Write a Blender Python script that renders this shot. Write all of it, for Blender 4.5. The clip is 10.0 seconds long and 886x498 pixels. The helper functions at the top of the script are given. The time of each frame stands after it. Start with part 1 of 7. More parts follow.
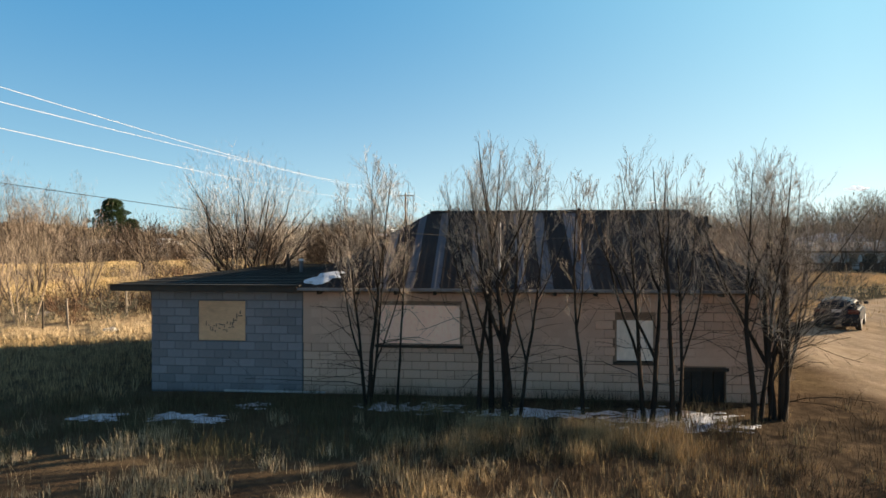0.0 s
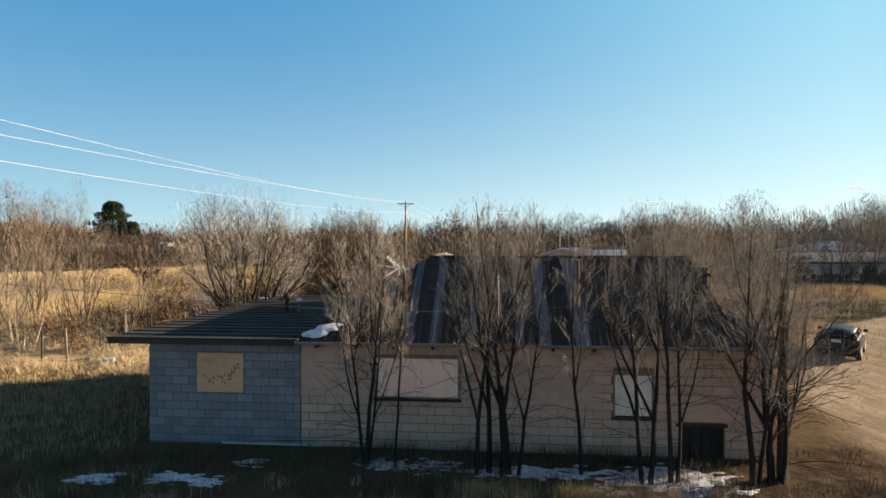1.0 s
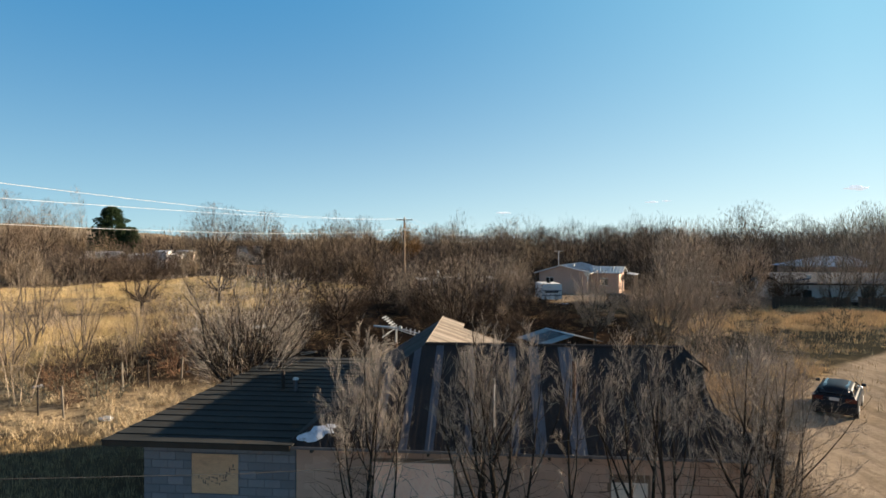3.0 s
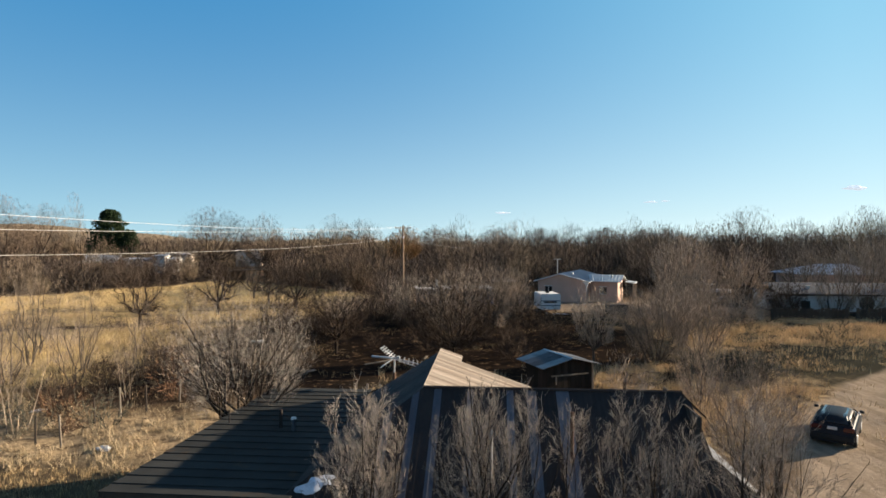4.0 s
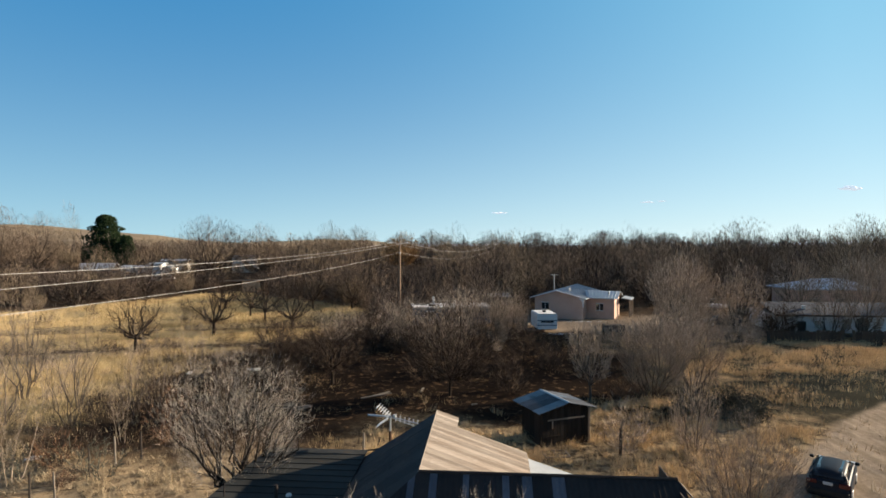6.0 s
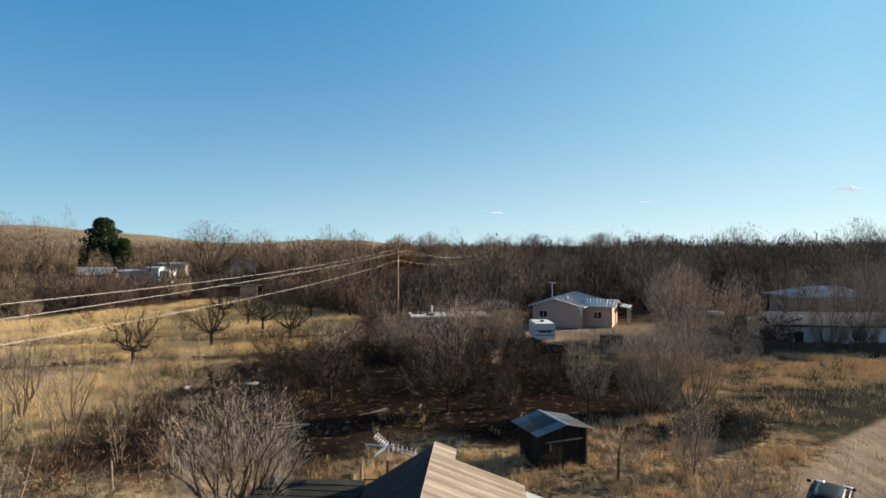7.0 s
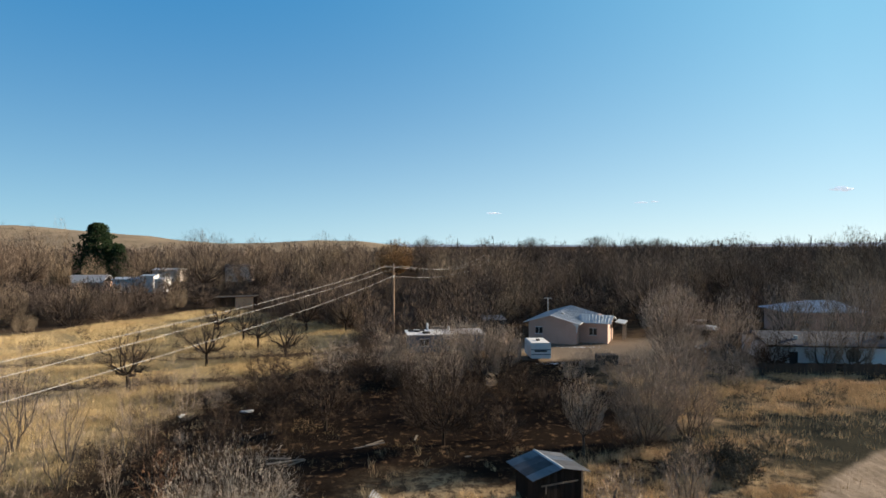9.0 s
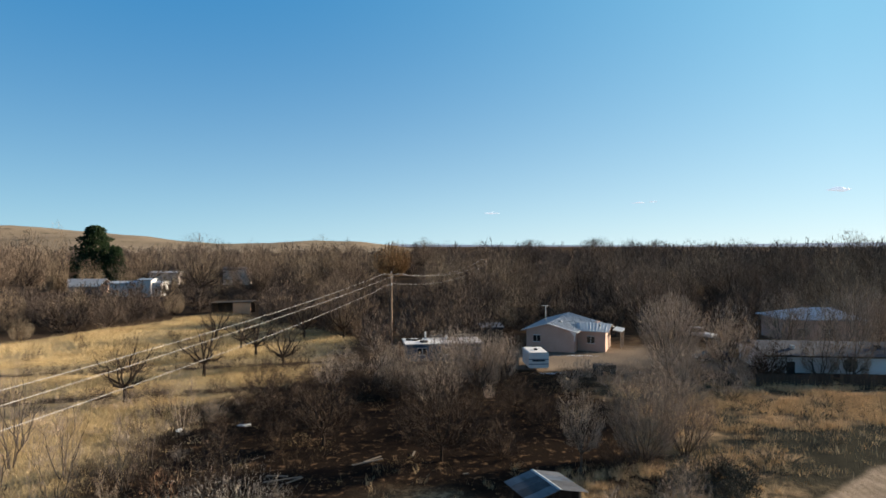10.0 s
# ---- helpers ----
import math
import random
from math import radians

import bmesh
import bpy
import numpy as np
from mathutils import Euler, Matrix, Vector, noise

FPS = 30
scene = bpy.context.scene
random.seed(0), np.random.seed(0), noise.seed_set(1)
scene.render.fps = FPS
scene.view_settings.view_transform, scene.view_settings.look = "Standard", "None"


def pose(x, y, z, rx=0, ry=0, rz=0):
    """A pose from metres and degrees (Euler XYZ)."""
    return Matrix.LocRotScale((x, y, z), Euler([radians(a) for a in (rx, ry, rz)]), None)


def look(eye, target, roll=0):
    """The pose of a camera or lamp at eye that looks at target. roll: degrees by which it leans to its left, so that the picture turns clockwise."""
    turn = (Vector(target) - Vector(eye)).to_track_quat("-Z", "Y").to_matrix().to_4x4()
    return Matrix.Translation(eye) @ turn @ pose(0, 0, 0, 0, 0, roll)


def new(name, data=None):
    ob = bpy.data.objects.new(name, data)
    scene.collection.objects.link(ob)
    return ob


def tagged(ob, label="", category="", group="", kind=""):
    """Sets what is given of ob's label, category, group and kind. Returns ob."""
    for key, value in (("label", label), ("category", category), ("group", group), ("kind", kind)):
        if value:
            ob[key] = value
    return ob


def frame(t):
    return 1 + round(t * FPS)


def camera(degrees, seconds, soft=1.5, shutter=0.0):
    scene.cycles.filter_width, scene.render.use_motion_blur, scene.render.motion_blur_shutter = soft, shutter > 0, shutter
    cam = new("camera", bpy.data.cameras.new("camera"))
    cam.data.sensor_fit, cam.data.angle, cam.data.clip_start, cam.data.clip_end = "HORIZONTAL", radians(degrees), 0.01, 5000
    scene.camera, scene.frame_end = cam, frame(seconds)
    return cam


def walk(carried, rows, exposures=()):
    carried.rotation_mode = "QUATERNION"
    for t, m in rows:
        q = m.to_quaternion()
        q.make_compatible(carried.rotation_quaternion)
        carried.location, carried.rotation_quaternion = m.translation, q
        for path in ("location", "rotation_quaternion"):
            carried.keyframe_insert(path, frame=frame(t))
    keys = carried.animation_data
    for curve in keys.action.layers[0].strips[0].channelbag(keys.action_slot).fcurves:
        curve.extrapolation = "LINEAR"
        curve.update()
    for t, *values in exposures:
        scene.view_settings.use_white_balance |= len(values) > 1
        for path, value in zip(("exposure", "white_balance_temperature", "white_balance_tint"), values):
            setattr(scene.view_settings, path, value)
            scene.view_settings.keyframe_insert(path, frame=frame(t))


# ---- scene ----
cam = camera(74.8, 10.0, soft=1.6)
# seconds, x, y, z, yaw, pitch, roll
PATH = [
    (0, 0.000, 0.000, 3.550, 0.000, -0.300, 0.000),
    (0.5, 0.029, 0.017, 4.188, 0.029, -0.318, -0.001),
    (1, 0.056, 0.034, 4.820, 0.043, -0.335, -0.002),
    (1.5, 0.081, 0.051, 5.446, 0.044, -0.350, -0.004),
    (2, 0.103, 0.069, 6.067, 0.032, -0.363, -0.006),
    (2.5, 0.123, 0.086, 6.682, 0.009, -0.375, -0.008),
    (3.25, 0.149, 0.113, 7.596, -0.047, -0.390, -0.011),
    (4, 0.171, 0.139, 8.501, -0.125, -0.403, -0.014),
    (4.5, 0.184, 0.157, 9.099, -0.187, -0.410, -0.016),
    (5, 0.194, 0.174, 9.694, -0.258, -0.417, -0.017),
    (5.5, 0.204, 0.190, 10.286, -0.335, -0.422, -0.018),
    (6.25, 0.216, 0.213, 11.168, -0.463, -0.430, -0.017),
    (7, 0.226, 0.235, 12.045, -0.601, -0.437, -0.015),
    (7.5, 0.231, 0.248, 12.627, -0.698, -0.442, -0.013),
    (8, 0.235, 0.260, 13.208, -0.797, -0.446, -0.009),
    (8.5, 0.239, 0.271, 13.787, -0.899, -0.450, -0.004),
    (9, 0.243, 0.281, 14.366, -1.002, -0.455, 0.002),
    (9.5, 0.246, 0.290, 14.944, -1.105, -0.460, 0.010),
    (10, 0.248, 0.296, 15.522, -1.208, -0.465, 0.019),
]
walk(cam, [(t, pose(x, y, z, 90 + pitch, -roll, yaw)) for t, x, y, z, yaw, pitch, roll in PATH],
     [(0, 1.75, 7500, 12), (1, 1.66, 7350, 11.5), (2.5, 1.54, 7100, 11), (4, 1.48, 6750, 10.5), (5.5, 1.42, 6650, 10), (7.5, 1.37, 6500, 10), (10, 1.35, 6400, 10)])

# ---- light ----
SUN_AZ, SUN_EL = 18.5, 15.0        # degrees from +x towards +y, and above the ground
world = bpy.data.worlds.new("sky")
scene.world = world
world.use_nodes = True
wn = world.node_tree.nodes
wl = world.node_tree.links
sky = wn.new("ShaderNodeTexSky")
sky.sky_type = "NISHITA"
sky.sun_disc = False
sky.sun_elevation = radians(SUN_EL)
sky.sun_rotation = radians(90 - SUN_AZ)
sky.altitude = 1600
sky.air_density = 1.0
sky.dust_density = 0.5
sky.ozone_density = 2.0


def sky_math(kind, *values):
    q = wn.new("ShaderNodeVectorMath" if kind == "DOT_PRODUCT" else "ShaderNodeMath")
    q.operation = kind
    for k, v in enumerate(values):
        if isinstance(v, (int, float, tuple)):
            q.inputs[k].default_value = v
        else:
            wl.new(v, q.inputs[k])
    return q.outputs["Value"]


def sky_mix(kind, fac, a, b):
    q = wn.new("ShaderNodeMix")
    q.data_type, q.blend_type = "RGBA", kind
    for k, v in ((0, fac), (6, a), (7, b)):
        if isinstance(v, (int, float, tuple)):
            q.inputs[k].default_value = v
        else:
            wl.new(v, q.inputs[k])
    return q.outputs[2]


# thin haze: whiter towards the sun and the horizon
ca, sa, ce, se = math.cos(radians(SUN_AZ)), math.sin(radians(SUN_AZ)), math.cos(radians(SUN_EL)), math.sin(radians(SUN_EL))
way = wn.new("ShaderNodeTexCoord").outputs["Generated"]
near_sun = sky_math("MINIMUM", sky_math("MAXIMUM", sky_math("MULTIPLY", sky_math("ADD", sky_math("DOT_PRODUCT", way, (ca * ce, sa * ce, se)), 0.30), 0.90), 0.0), 1.15)
rise = wn.new("ShaderNodeSeparateXYZ")
wl.new(way, rise.inputs[0])
up_z = sky_math("ABSOLUTE", rise.outputs[2])
low = sky_math("POWER", sky_math("SUBTRACT", 1.0, up_z), 5.0)
clear_air = sky_mix("ADD", sky_math("POWER", near_sun, 3.0), (0.06, 1.70, 4.1, 1), (1.3, 2.4, 2.1, 1))
haze = sky_mix("ADD", sky_math("POWER", near_sun, 1.4), (2.8, 5.05, 6.2, 1), (2.5, 2.0, 1.4, 1))
haze = sky_mix("MIX", low, clear_air, haze)
lower = sky_math("MULTIPLY", sky_math("SUBTRACT", 1.0, sky_math("MINIMUM", sky_math("MULTIPLY", sky_math("MAXIMUM", sky_math("SUBTRACT", up_z, 0.42), 0.0), 3.0), 1.0)), 0.9)
air = sky_mix("MULTIPLY", 1.0, sky.outputs[0], (1.4, 1.2, 1.05, 1))
air = sky_mix("MIX", lower, air, haze)
wl.new(air, wn["Background"].inputs[0])
wn["Background"].inputs[1].default_value = 0.052
lamp = bpy.data.lights.new("sun", "SUN")
lamp.energy, lamp.angle, lamp.color = 5.0, radians(0.5), (1.0, 0.84, 0.64)
sun = new("sun", lamp)
sun.matrix_world = look((60 * ca * ce, 60 * sa * ce, 60 * se), (0, 0, 0))


# ---- materials ----
def tree_of(name):
    m = bpy.data.materials.new(name)
    m.use_nodes = True
    return m, m.node_tree.nodes, m.node_tree.links


def math_node(n, op, a, b, l):
    q = n.new("ShaderNodeMath")
    q.operation = op
    for k, v in ((0, a), (1, b)):
        if isinstance(v, (int, float)):
            q.inputs[k].default_value = v
        else:
            l.new(v, q.inputs[k])
    return q.outputs[0]


def mix_node(n, l, fac, a, b):
    q = n.new("ShaderNodeMix")
    q.data_type = "RGBA"
    if isinstance(fac, (int, float)):
        q.inputs[0].default_value = fac
    else:
        l.new(fac, q.inputs[0])
    for k, v in ((6, a), (7, b)):
        if isinstance(v, tuple):
            q.inputs[k].default_value = (*v, 1) if len(v) == 3 else v
        else:
            l.new(v, q.inputs[k])
    return q.outputs[2]


def ramp_node(n, l, src, lo, hi):
    q = n.new("ShaderNodeMapRange")
    q.interpolation_type = "SMOOTHSTEP"
    q.inputs[1].default_value, q.inputs[2].default_value = lo, hi
    l.new(src, q.inputs[0])
    return q.outputs[0]


def noise_node(n, l, vec, scale, detail=4.0, rough=0.55, stretch=None):
    if stretch:
        mp = n.new("ShaderNodeMapping")
        mp.inputs["Scale"].default_value = stretch
        l.new(vec, mp.inputs[0])
        vec = mp.outputs[0]
    q = n.new("ShaderNodeTexNoise")
    q.inputs["Scale"].default_value, q.inputs["Detail"].default_value, q.inputs["Roughness"].default_value = scale, detail, rough
    l.new(vec, q.inputs[0])
    return q.outputs[0]


def surface(name, a, b, c=None, big=1.0, fine=20.0, rough=0.8, metal=0.0, bump=0.3, vary=0.0, island=0.0, stretch=None,
            world_space=False, spec=0.3, c_at=(0.55, 0.75), tone=0.68):
    """A procedural surface: a large noise between a and b, patches of c, fine grain, and a lightness of its own for each object."""
    m, n, l = tree_of(name)
    p = n["Principled BSDF"]
    if world_space:
        vec = n.new("ShaderNodeNewGeometry").outputs["Position"]
    else:
        vec = n.new("ShaderNodeTexCoord").outputs["Object"]
    n1 = noise_node(n, l, vec, big, 5.0, 0.6, stretch)
    n2 = noise_node(n, l, vec, fine, 4.0, 0.65, stretch)
    col = mix_node(n, l, ramp_node(n, l, n1, 0.32, 0.68), a, b)
    if c:
        n3 = noise_node(n, l, vec, big * 2.3, 6.0, 0.65, stretch)
        col = mix_node(n, l, ramp_node(n, l, n3, *c_at), col, c)
    hs = n.new("ShaderNodeHueSaturation")
    l.new(col, hs.inputs["Color"])
    val = math_node(n, "MULTIPLY", math_node(n, "ADD", math_node(n, "MULTIPLY", n2, 0.5, l), 0.75, l), tone, l)
    if vary:
        info = n.new("ShaderNodeObjectInfo")
        val = math_node(n, "MULTIPLY", val, math_node(n, "ADD", math_node(n, "MULTIPLY", info.outputs["Random"], 2 * vary, l), 1 - vary, l), l)
    if island:
        geo = n.new("ShaderNodeNewGeometry")
        val = math_node(n, "MULTIPLY", val, math_node(n, "ADD", math_node(n, "MULTIPLY", geo.outputs["Random Per Island"], 2 * island, l), 1 - island, l), l)
    l.new(val, hs.inputs["Value"])
    l.new(hs.outputs[0], p.inputs["Base Color"])
    p.inputs["Roughness"].default_value, p.inputs["Metallic"].default_value = rough, metal
    p.inputs["Specular IOR Level"].default_value = spec
    if bump:
        bn = n.new("ShaderNodeBump")
        bn.inputs["Strength"].default_value, bn.inputs["Distance"].default_value = bump, 0.02
        l.new(n2, bn.inputs["Height"])
        l.new(bn.outputs[0], p.inputs["Normal"])
    return m


M = {}
M["block_grey"] = surface("grey_concrete_block", (0.305, 0.298, 0.318), (0.24, 0.237, 0.256), (0.355, 0.347, 0.355), 1.2, 45, 0.92, bump=0.35, vary=0.16)
M["mortar_grey"] = surface("grey_mortar", (0.185, 0.185, 0.20), (0.155, 0.155, 0.165), None, 2, 60, 0.95)
M["block_tan"] = surface("tan_painted_block", (0.60, 0.395, 0.30), (0.51, 0.33, 0.25), (0.66, 0.465, 0.365), 0.8, 40, 0.85, bump=0.25, vary=0.09, tone=0.86)
M["mortar_tan"] = surface("dark_painted_mortar", (0.30, 0.19, 0.135), (0.25, 0.16, 0.11), (0.36, 0.24, 0.175), 0.7, 30, 0.88, tone=0.66)
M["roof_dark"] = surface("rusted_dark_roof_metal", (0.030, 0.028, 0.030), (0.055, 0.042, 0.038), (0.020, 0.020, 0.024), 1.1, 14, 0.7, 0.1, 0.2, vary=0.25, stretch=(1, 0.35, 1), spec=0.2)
M["roof_galv"] = surface("bare_galvanised_roof_metal", (0.22, 0.235, 0.265), (0.15, 0.16, 0.19), (0.08, 0.07, 0.07), 1.3, 18, 0.42, 0.6, 0.15, vary=0.12, stretch=(1, 0.3, 1))
M["roof_blued"] = surface("dull_bluish_tin_roof", (0.11, 0.12, 0.14), (0.075, 0.08, 0.095), (0.17, 0.16, 0.15), 1.6, 14, 0.7, 0.2, 0.2, vary=0.3, spec=0.2)
# rusty tan, paler than the other sheets for the slope the sun strikes
M["roof_tan"] = surface("sunlit_tone_rusty_roof_metal", (0.56, 0.475, 0.395), (0.43, 0.345, 0.275), (0.66, 0.59, 0.51), 1.6, 12, 0.9, 0.0, 0.2, vary=0.30, stretch=(0.25, 1, 1), tone=0.58, spec=0.05)
M["roof_grey"] = surface("grey_porch_roof_metal", (0.40, 0.41, 0.42), (0.32, 0.33, 0.34), None, 1.0, 12, 0.55, 0.3, 0.15, tone=1.0)
M["roof_wing"] = surface("weathered_roll_roofing", (0.034, 0.036, 0.035), (0.055, 0.055, 0.052), (0.085, 0.058, 0.038), 0.55, 22, 0.85, 0.0, 0.3, vary=0.14, c_at=(0.58, 0.72), spec=0.15)
M["wood_dark"] = surface("dark_stained_old_wood", (0.055, 0.042, 0.033), (0.085, 0.065, 0.05), (0.035, 0.028, 0.022), 1.5, 26, 0.85, stretch=(1, 1, 0.15), vary=0.2)
M["wood_black"] = surface("blackened_old_planks", (0.026, 0.021, 0.018), (0.042, 0.033, 0.027), (0.06, 0.05, 0.042), 1.5, 26, 0.9, stretch=(1, 1, 0.15), vary=0.3, c_at=(0.62, 0.8), spec=0.1)
M["wood_grey"] = surface("weathered_grey_wood", (0.30, 0.25, 0.20), (0.22, 0.18, 0.14), (0.38, 0.33, 0.28), 1.5, 26, 0.85, stretch=(1, 1, 0.12), vary=0.15)
M["board_ply"] = surface("bare_plywood_board", (0.86, 0.50, 0.29), (0.74, 0.42, 0.24), (0.50, 0.30, 0.18), 0.9, 30, 0.8, bump=0.1, stretch=(0.3, 1, 1), tone=0.78)
M["board_pale"] = surface("pale_painted_window_board", (1.0, 0.68, 0.53), (0.95, 0.61, 0.46), (0.86, 0.50, 0.34), 0.8, 25, 0.75, bump=0.1, stretch=(1, 1, 0.5), tone=1.05)
M["board_white"] = surface("white_painted_window_board", (0.78, 0.66, 0.57), (0.64, 0.54, 0.46), (0.42, 0.32, 0.26), 1.2, 25, 0.75, bump=0.1, stretch=(1, 1, 0.4), tone=1.0)
M["trim_tan"] = surface("flaking_tan_trim_paint", (0.40, 0.27, 0.20), (0.28, 0.19, 0.14), (0.16, 0.12, 0.09), 2.0, 30, 0.85)
M["scrawl"] = surface("dark_spray_paint", (0.10, 0.09, 0.08), (0.16, 0.13, 0.10), None, 3, 30, 0.8)
M["rust"] = surface("rusty_iron", (0.12, 0.07, 0.05), (0.18, 0.09, 0.05), None, 4, 40, 0.7, 0.3)
M["white_metal"] = surface("dull_white_metal", (0.75, 0.75, 0.74), (0.66, 0.66, 0.66), None, 2, 30, 0.5, 0.1, 0.05)
M["alu"] = surface("dull_aluminium", (0.68, 0.68, 0.68), (0.55, 0.55, 0.56), None, 3, 30, 0.4, 0.7, 0.05, tone=1.0)
M["bark"] = surface("grey_brown_bark", (0.034, 0.027, 0.023), (0.055, 0.044, 0.037), (0.022, 0.018, 0.016), 2.5, 30, 0.9, bump=0.6, stretch=(1, 1, 0.25), vary=0.15)
M["bark_dark"] = surface("dark_brown_bark", (0.034, 0.026, 0.021), (0.055, 0.04, 0.031), None, 2.5, 30, 0.9, bump=0.6, stretch=(1, 1, 0.25), vary=0.15)
M["bark_grey"] = surface("grey_bark", (0.09, 0.073, 0.06), (0.13, 0.105, 0.086), (0.06, 0.048, 0.04), 2.5, 30, 0.9, bump=0.5, stretch=(1, 1, 0.25), vary=0.15)
M["twig"] = surface("grey_tan_bare_twigs", (0.46, 0.365, 0.285), (0.33, 0.26, 0.20), None, 0.8, 8, 0.85, bump=0, island=0.3, vary=0.12, tone=0.9)
# paler copy of the bare twigs, with sunlight put into the colour
M["twig_front"] = surface("pale_grey_twigs_sunlit_tone", (0.50, 0.43, 0.365), (0.34, 0.29, 0.245), None, 0.8, 8, 0.85, bump=0, island=0.5, vary=0.12, tone=0.80)
M["twig_elm"] = surface("pale_silvery_elm_twigs", (0.52, 0.45, 0.38), (0.34, 0.29, 0.245), None, 0.8, 8, 0.85, bump=0, island=0.5, vary=0.12, tone=1.0)
M["twig_near"] = surface("grey_brown_bare_twigs", (0.35, 0.28, 0.22), (0.23, 0.182, 0.142), None, 0.8, 8, 0.85, bump=0, island=0.3, vary=0.12, tone=0.9)
# dark brown, with the thicket's shade put into the colour
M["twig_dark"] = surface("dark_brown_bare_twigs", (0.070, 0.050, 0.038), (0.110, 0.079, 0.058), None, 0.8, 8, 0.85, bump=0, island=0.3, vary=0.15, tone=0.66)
M["twig_red"] = surface("reddish_brown_bare_twigs", (0.20, 0.115, 0.07), (0.15, 0.085, 0.055), None, 0.8, 8, 0.85, bump=0, island=0.3, vary=0.12)
M["twig_far"] = surface("brown_far_woods_twigs", (0.27, 0.20, 0.148), (0.118, 0.088, 0.067), (0.30, 0.205, 0.14), 0.09, 0.6, 0.9, bump=0, island=0.3, world_space=True, tone=0.68)
M["twig_pale"] = surface("pale_grey_far_twigs", (0.38, 0.295, 0.205), (0.22, 0.162, 0.11), None, 0.09, 0.6, 0.9, bump=0, island=0.28, world_space=True, tone=0.66)
# shade among the far trees is put into these two dark twig colours
M["twig_shade"] = surface("dark_shade_toned_far_twigs", (0.085, 0.068, 0.059), (0.150, 0.116, 0.097), None, 0.06, 0.6, 0.9, bump=0, island=0.3, world_space=True)
M["twig_black"] = surface("deep_brown_shade_filler_twigs", (0.050, 0.038, 0.031), (0.072, 0.055, 0.044), None, 0.06, 0.6, 0.9, bump=0, island=0.3, world_space=True, tone=0.8)
M["twig_gold"] = surface("golden_brown_willow_twigs", (0.34, 0.21, 0.10), (0.27, 0.165, 0.08), None, 0.3, 2, 0.9, bump=0, island=0.3)
M["needle"] = surface("dark_green_needles", (0.022, 0.04, 0.02), (0.035, 0.055, 0.025), None, 0.4, 6, 0.85, bump=0, island=0.35)
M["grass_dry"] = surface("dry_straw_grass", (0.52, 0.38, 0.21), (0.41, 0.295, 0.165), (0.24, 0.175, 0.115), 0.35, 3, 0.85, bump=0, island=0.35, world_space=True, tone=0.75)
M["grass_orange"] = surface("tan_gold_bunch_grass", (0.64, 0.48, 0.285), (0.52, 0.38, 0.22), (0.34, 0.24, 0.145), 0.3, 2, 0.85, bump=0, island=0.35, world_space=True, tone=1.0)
# paler copy of the dry grass, its sunlit look put into the colour
M["grass_straw"] = surface("pale_straw_sunlit_tone", (0.70, 0.55, 0.36), (0.57, 0.44, 0.275), (0.32, 0.235, 0.15), 0.45, 3, 0.85, bump=0, island=0.4, world_space=True)
M["grass_gold"] = surface("golden_field_grass", (0.70, 0.53, 0.28), (0.58, 0.425, 0.215), (0.42, 0.29, 0.16), 0.10, 1, 0.85, bump=0, island=0.12, world_space=True, tone=0.85)
# green winter grass, darkened for the shade of the house
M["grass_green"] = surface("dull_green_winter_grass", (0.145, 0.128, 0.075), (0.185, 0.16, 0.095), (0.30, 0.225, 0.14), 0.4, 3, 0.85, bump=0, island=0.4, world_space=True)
M["weed_dark"] = surface("dead_dark_weeds", (0.12, 0.085, 0.055), (0.17, 0.12, 0.075), None, 0.4, 3, 0.85, bump=0, island=0.35, world_space=True)
M["snow"] = surface("thin_old_snow", (0.64, 0.67, 0.74), (0.44, 0.47, 0.53), (0.17, 0.16, 0.15), 3.5, 25, 0.85, bump=0.5, tone=1.0, spec=0.05)
M["cable_dark"] = surface("dark_cable_sheath", (0.10, 0.095, 0.09), (0.08, 0.075, 0.07), None, 1, 5, 0.6, 0.0, 0)
M["wire"] = surface("pale_weathered_wire", (0.52, 0.51, 0.50), (0.46, 0.45, 0.44), None, 1, 5, 0.6, 0.2, 0, tone=0.9)
M["pole_wood"] = surface("brown_utility_pole_wood", (0.42, 0.28, 0.19), (0.31, 0.205, 0.135), None, 1.2, 20, 0.85, stretch=(1, 1, 0.1))
M["post_wood"] = surface("weathered_brown_post_wood", (0.10, 0.07, 0.05), (0.075, 0.052, 0.038), (0.14, 0.10, 0.075), 1.2, 20, 0.88, stretch=(1, 1, 0.1))
M["stucco_pink"] = surface("pinkish_tan_stucco", (0.62, 0.42, 0.34), (0.55, 0.365, 0.29), None, 0.5, 25, 0.9, tone=0.8)
M["roof_light"] = surface("pale_grey_ribbed_metal_roof", (0.62, 0.66, 0.70), (0.54, 0.58, 0.62), None, 0.5, 6, 0.45, 0.35, 0.05)
M["roof_blue"] = surface("blue_metal_roof", (0.38, 0.46, 0.58), (0.32, 0.40, 0.52), None, 0.4, 6, 0.45, 0.2, 0.05)
M["siding_white"] = surface("white_siding", (0.72, 0.71, 0.70), (0.62, 0.61, 0.60), None, 0.5, 12, 0.7, tone=0.9)
M["siding_grey"] = surface("grimy_white_siding", (0.50, 0.50, 0.52), (0.40, 0.40, 0.42), None, 0.5, 12, 0.75)
M["siding_blue"] = surface("faded_blue_siding", (0.10, 0.14, 0.22), (0.075, 0.105, 0.165), None, 0.5, 12, 0.7)
M["roof_shingle"] = surface("grey_shingle_roof", (0.115, 0.125, 0.15), (0.085, 0.095, 0.12), None, 0.5, 10, 0.9, spec=0.1)
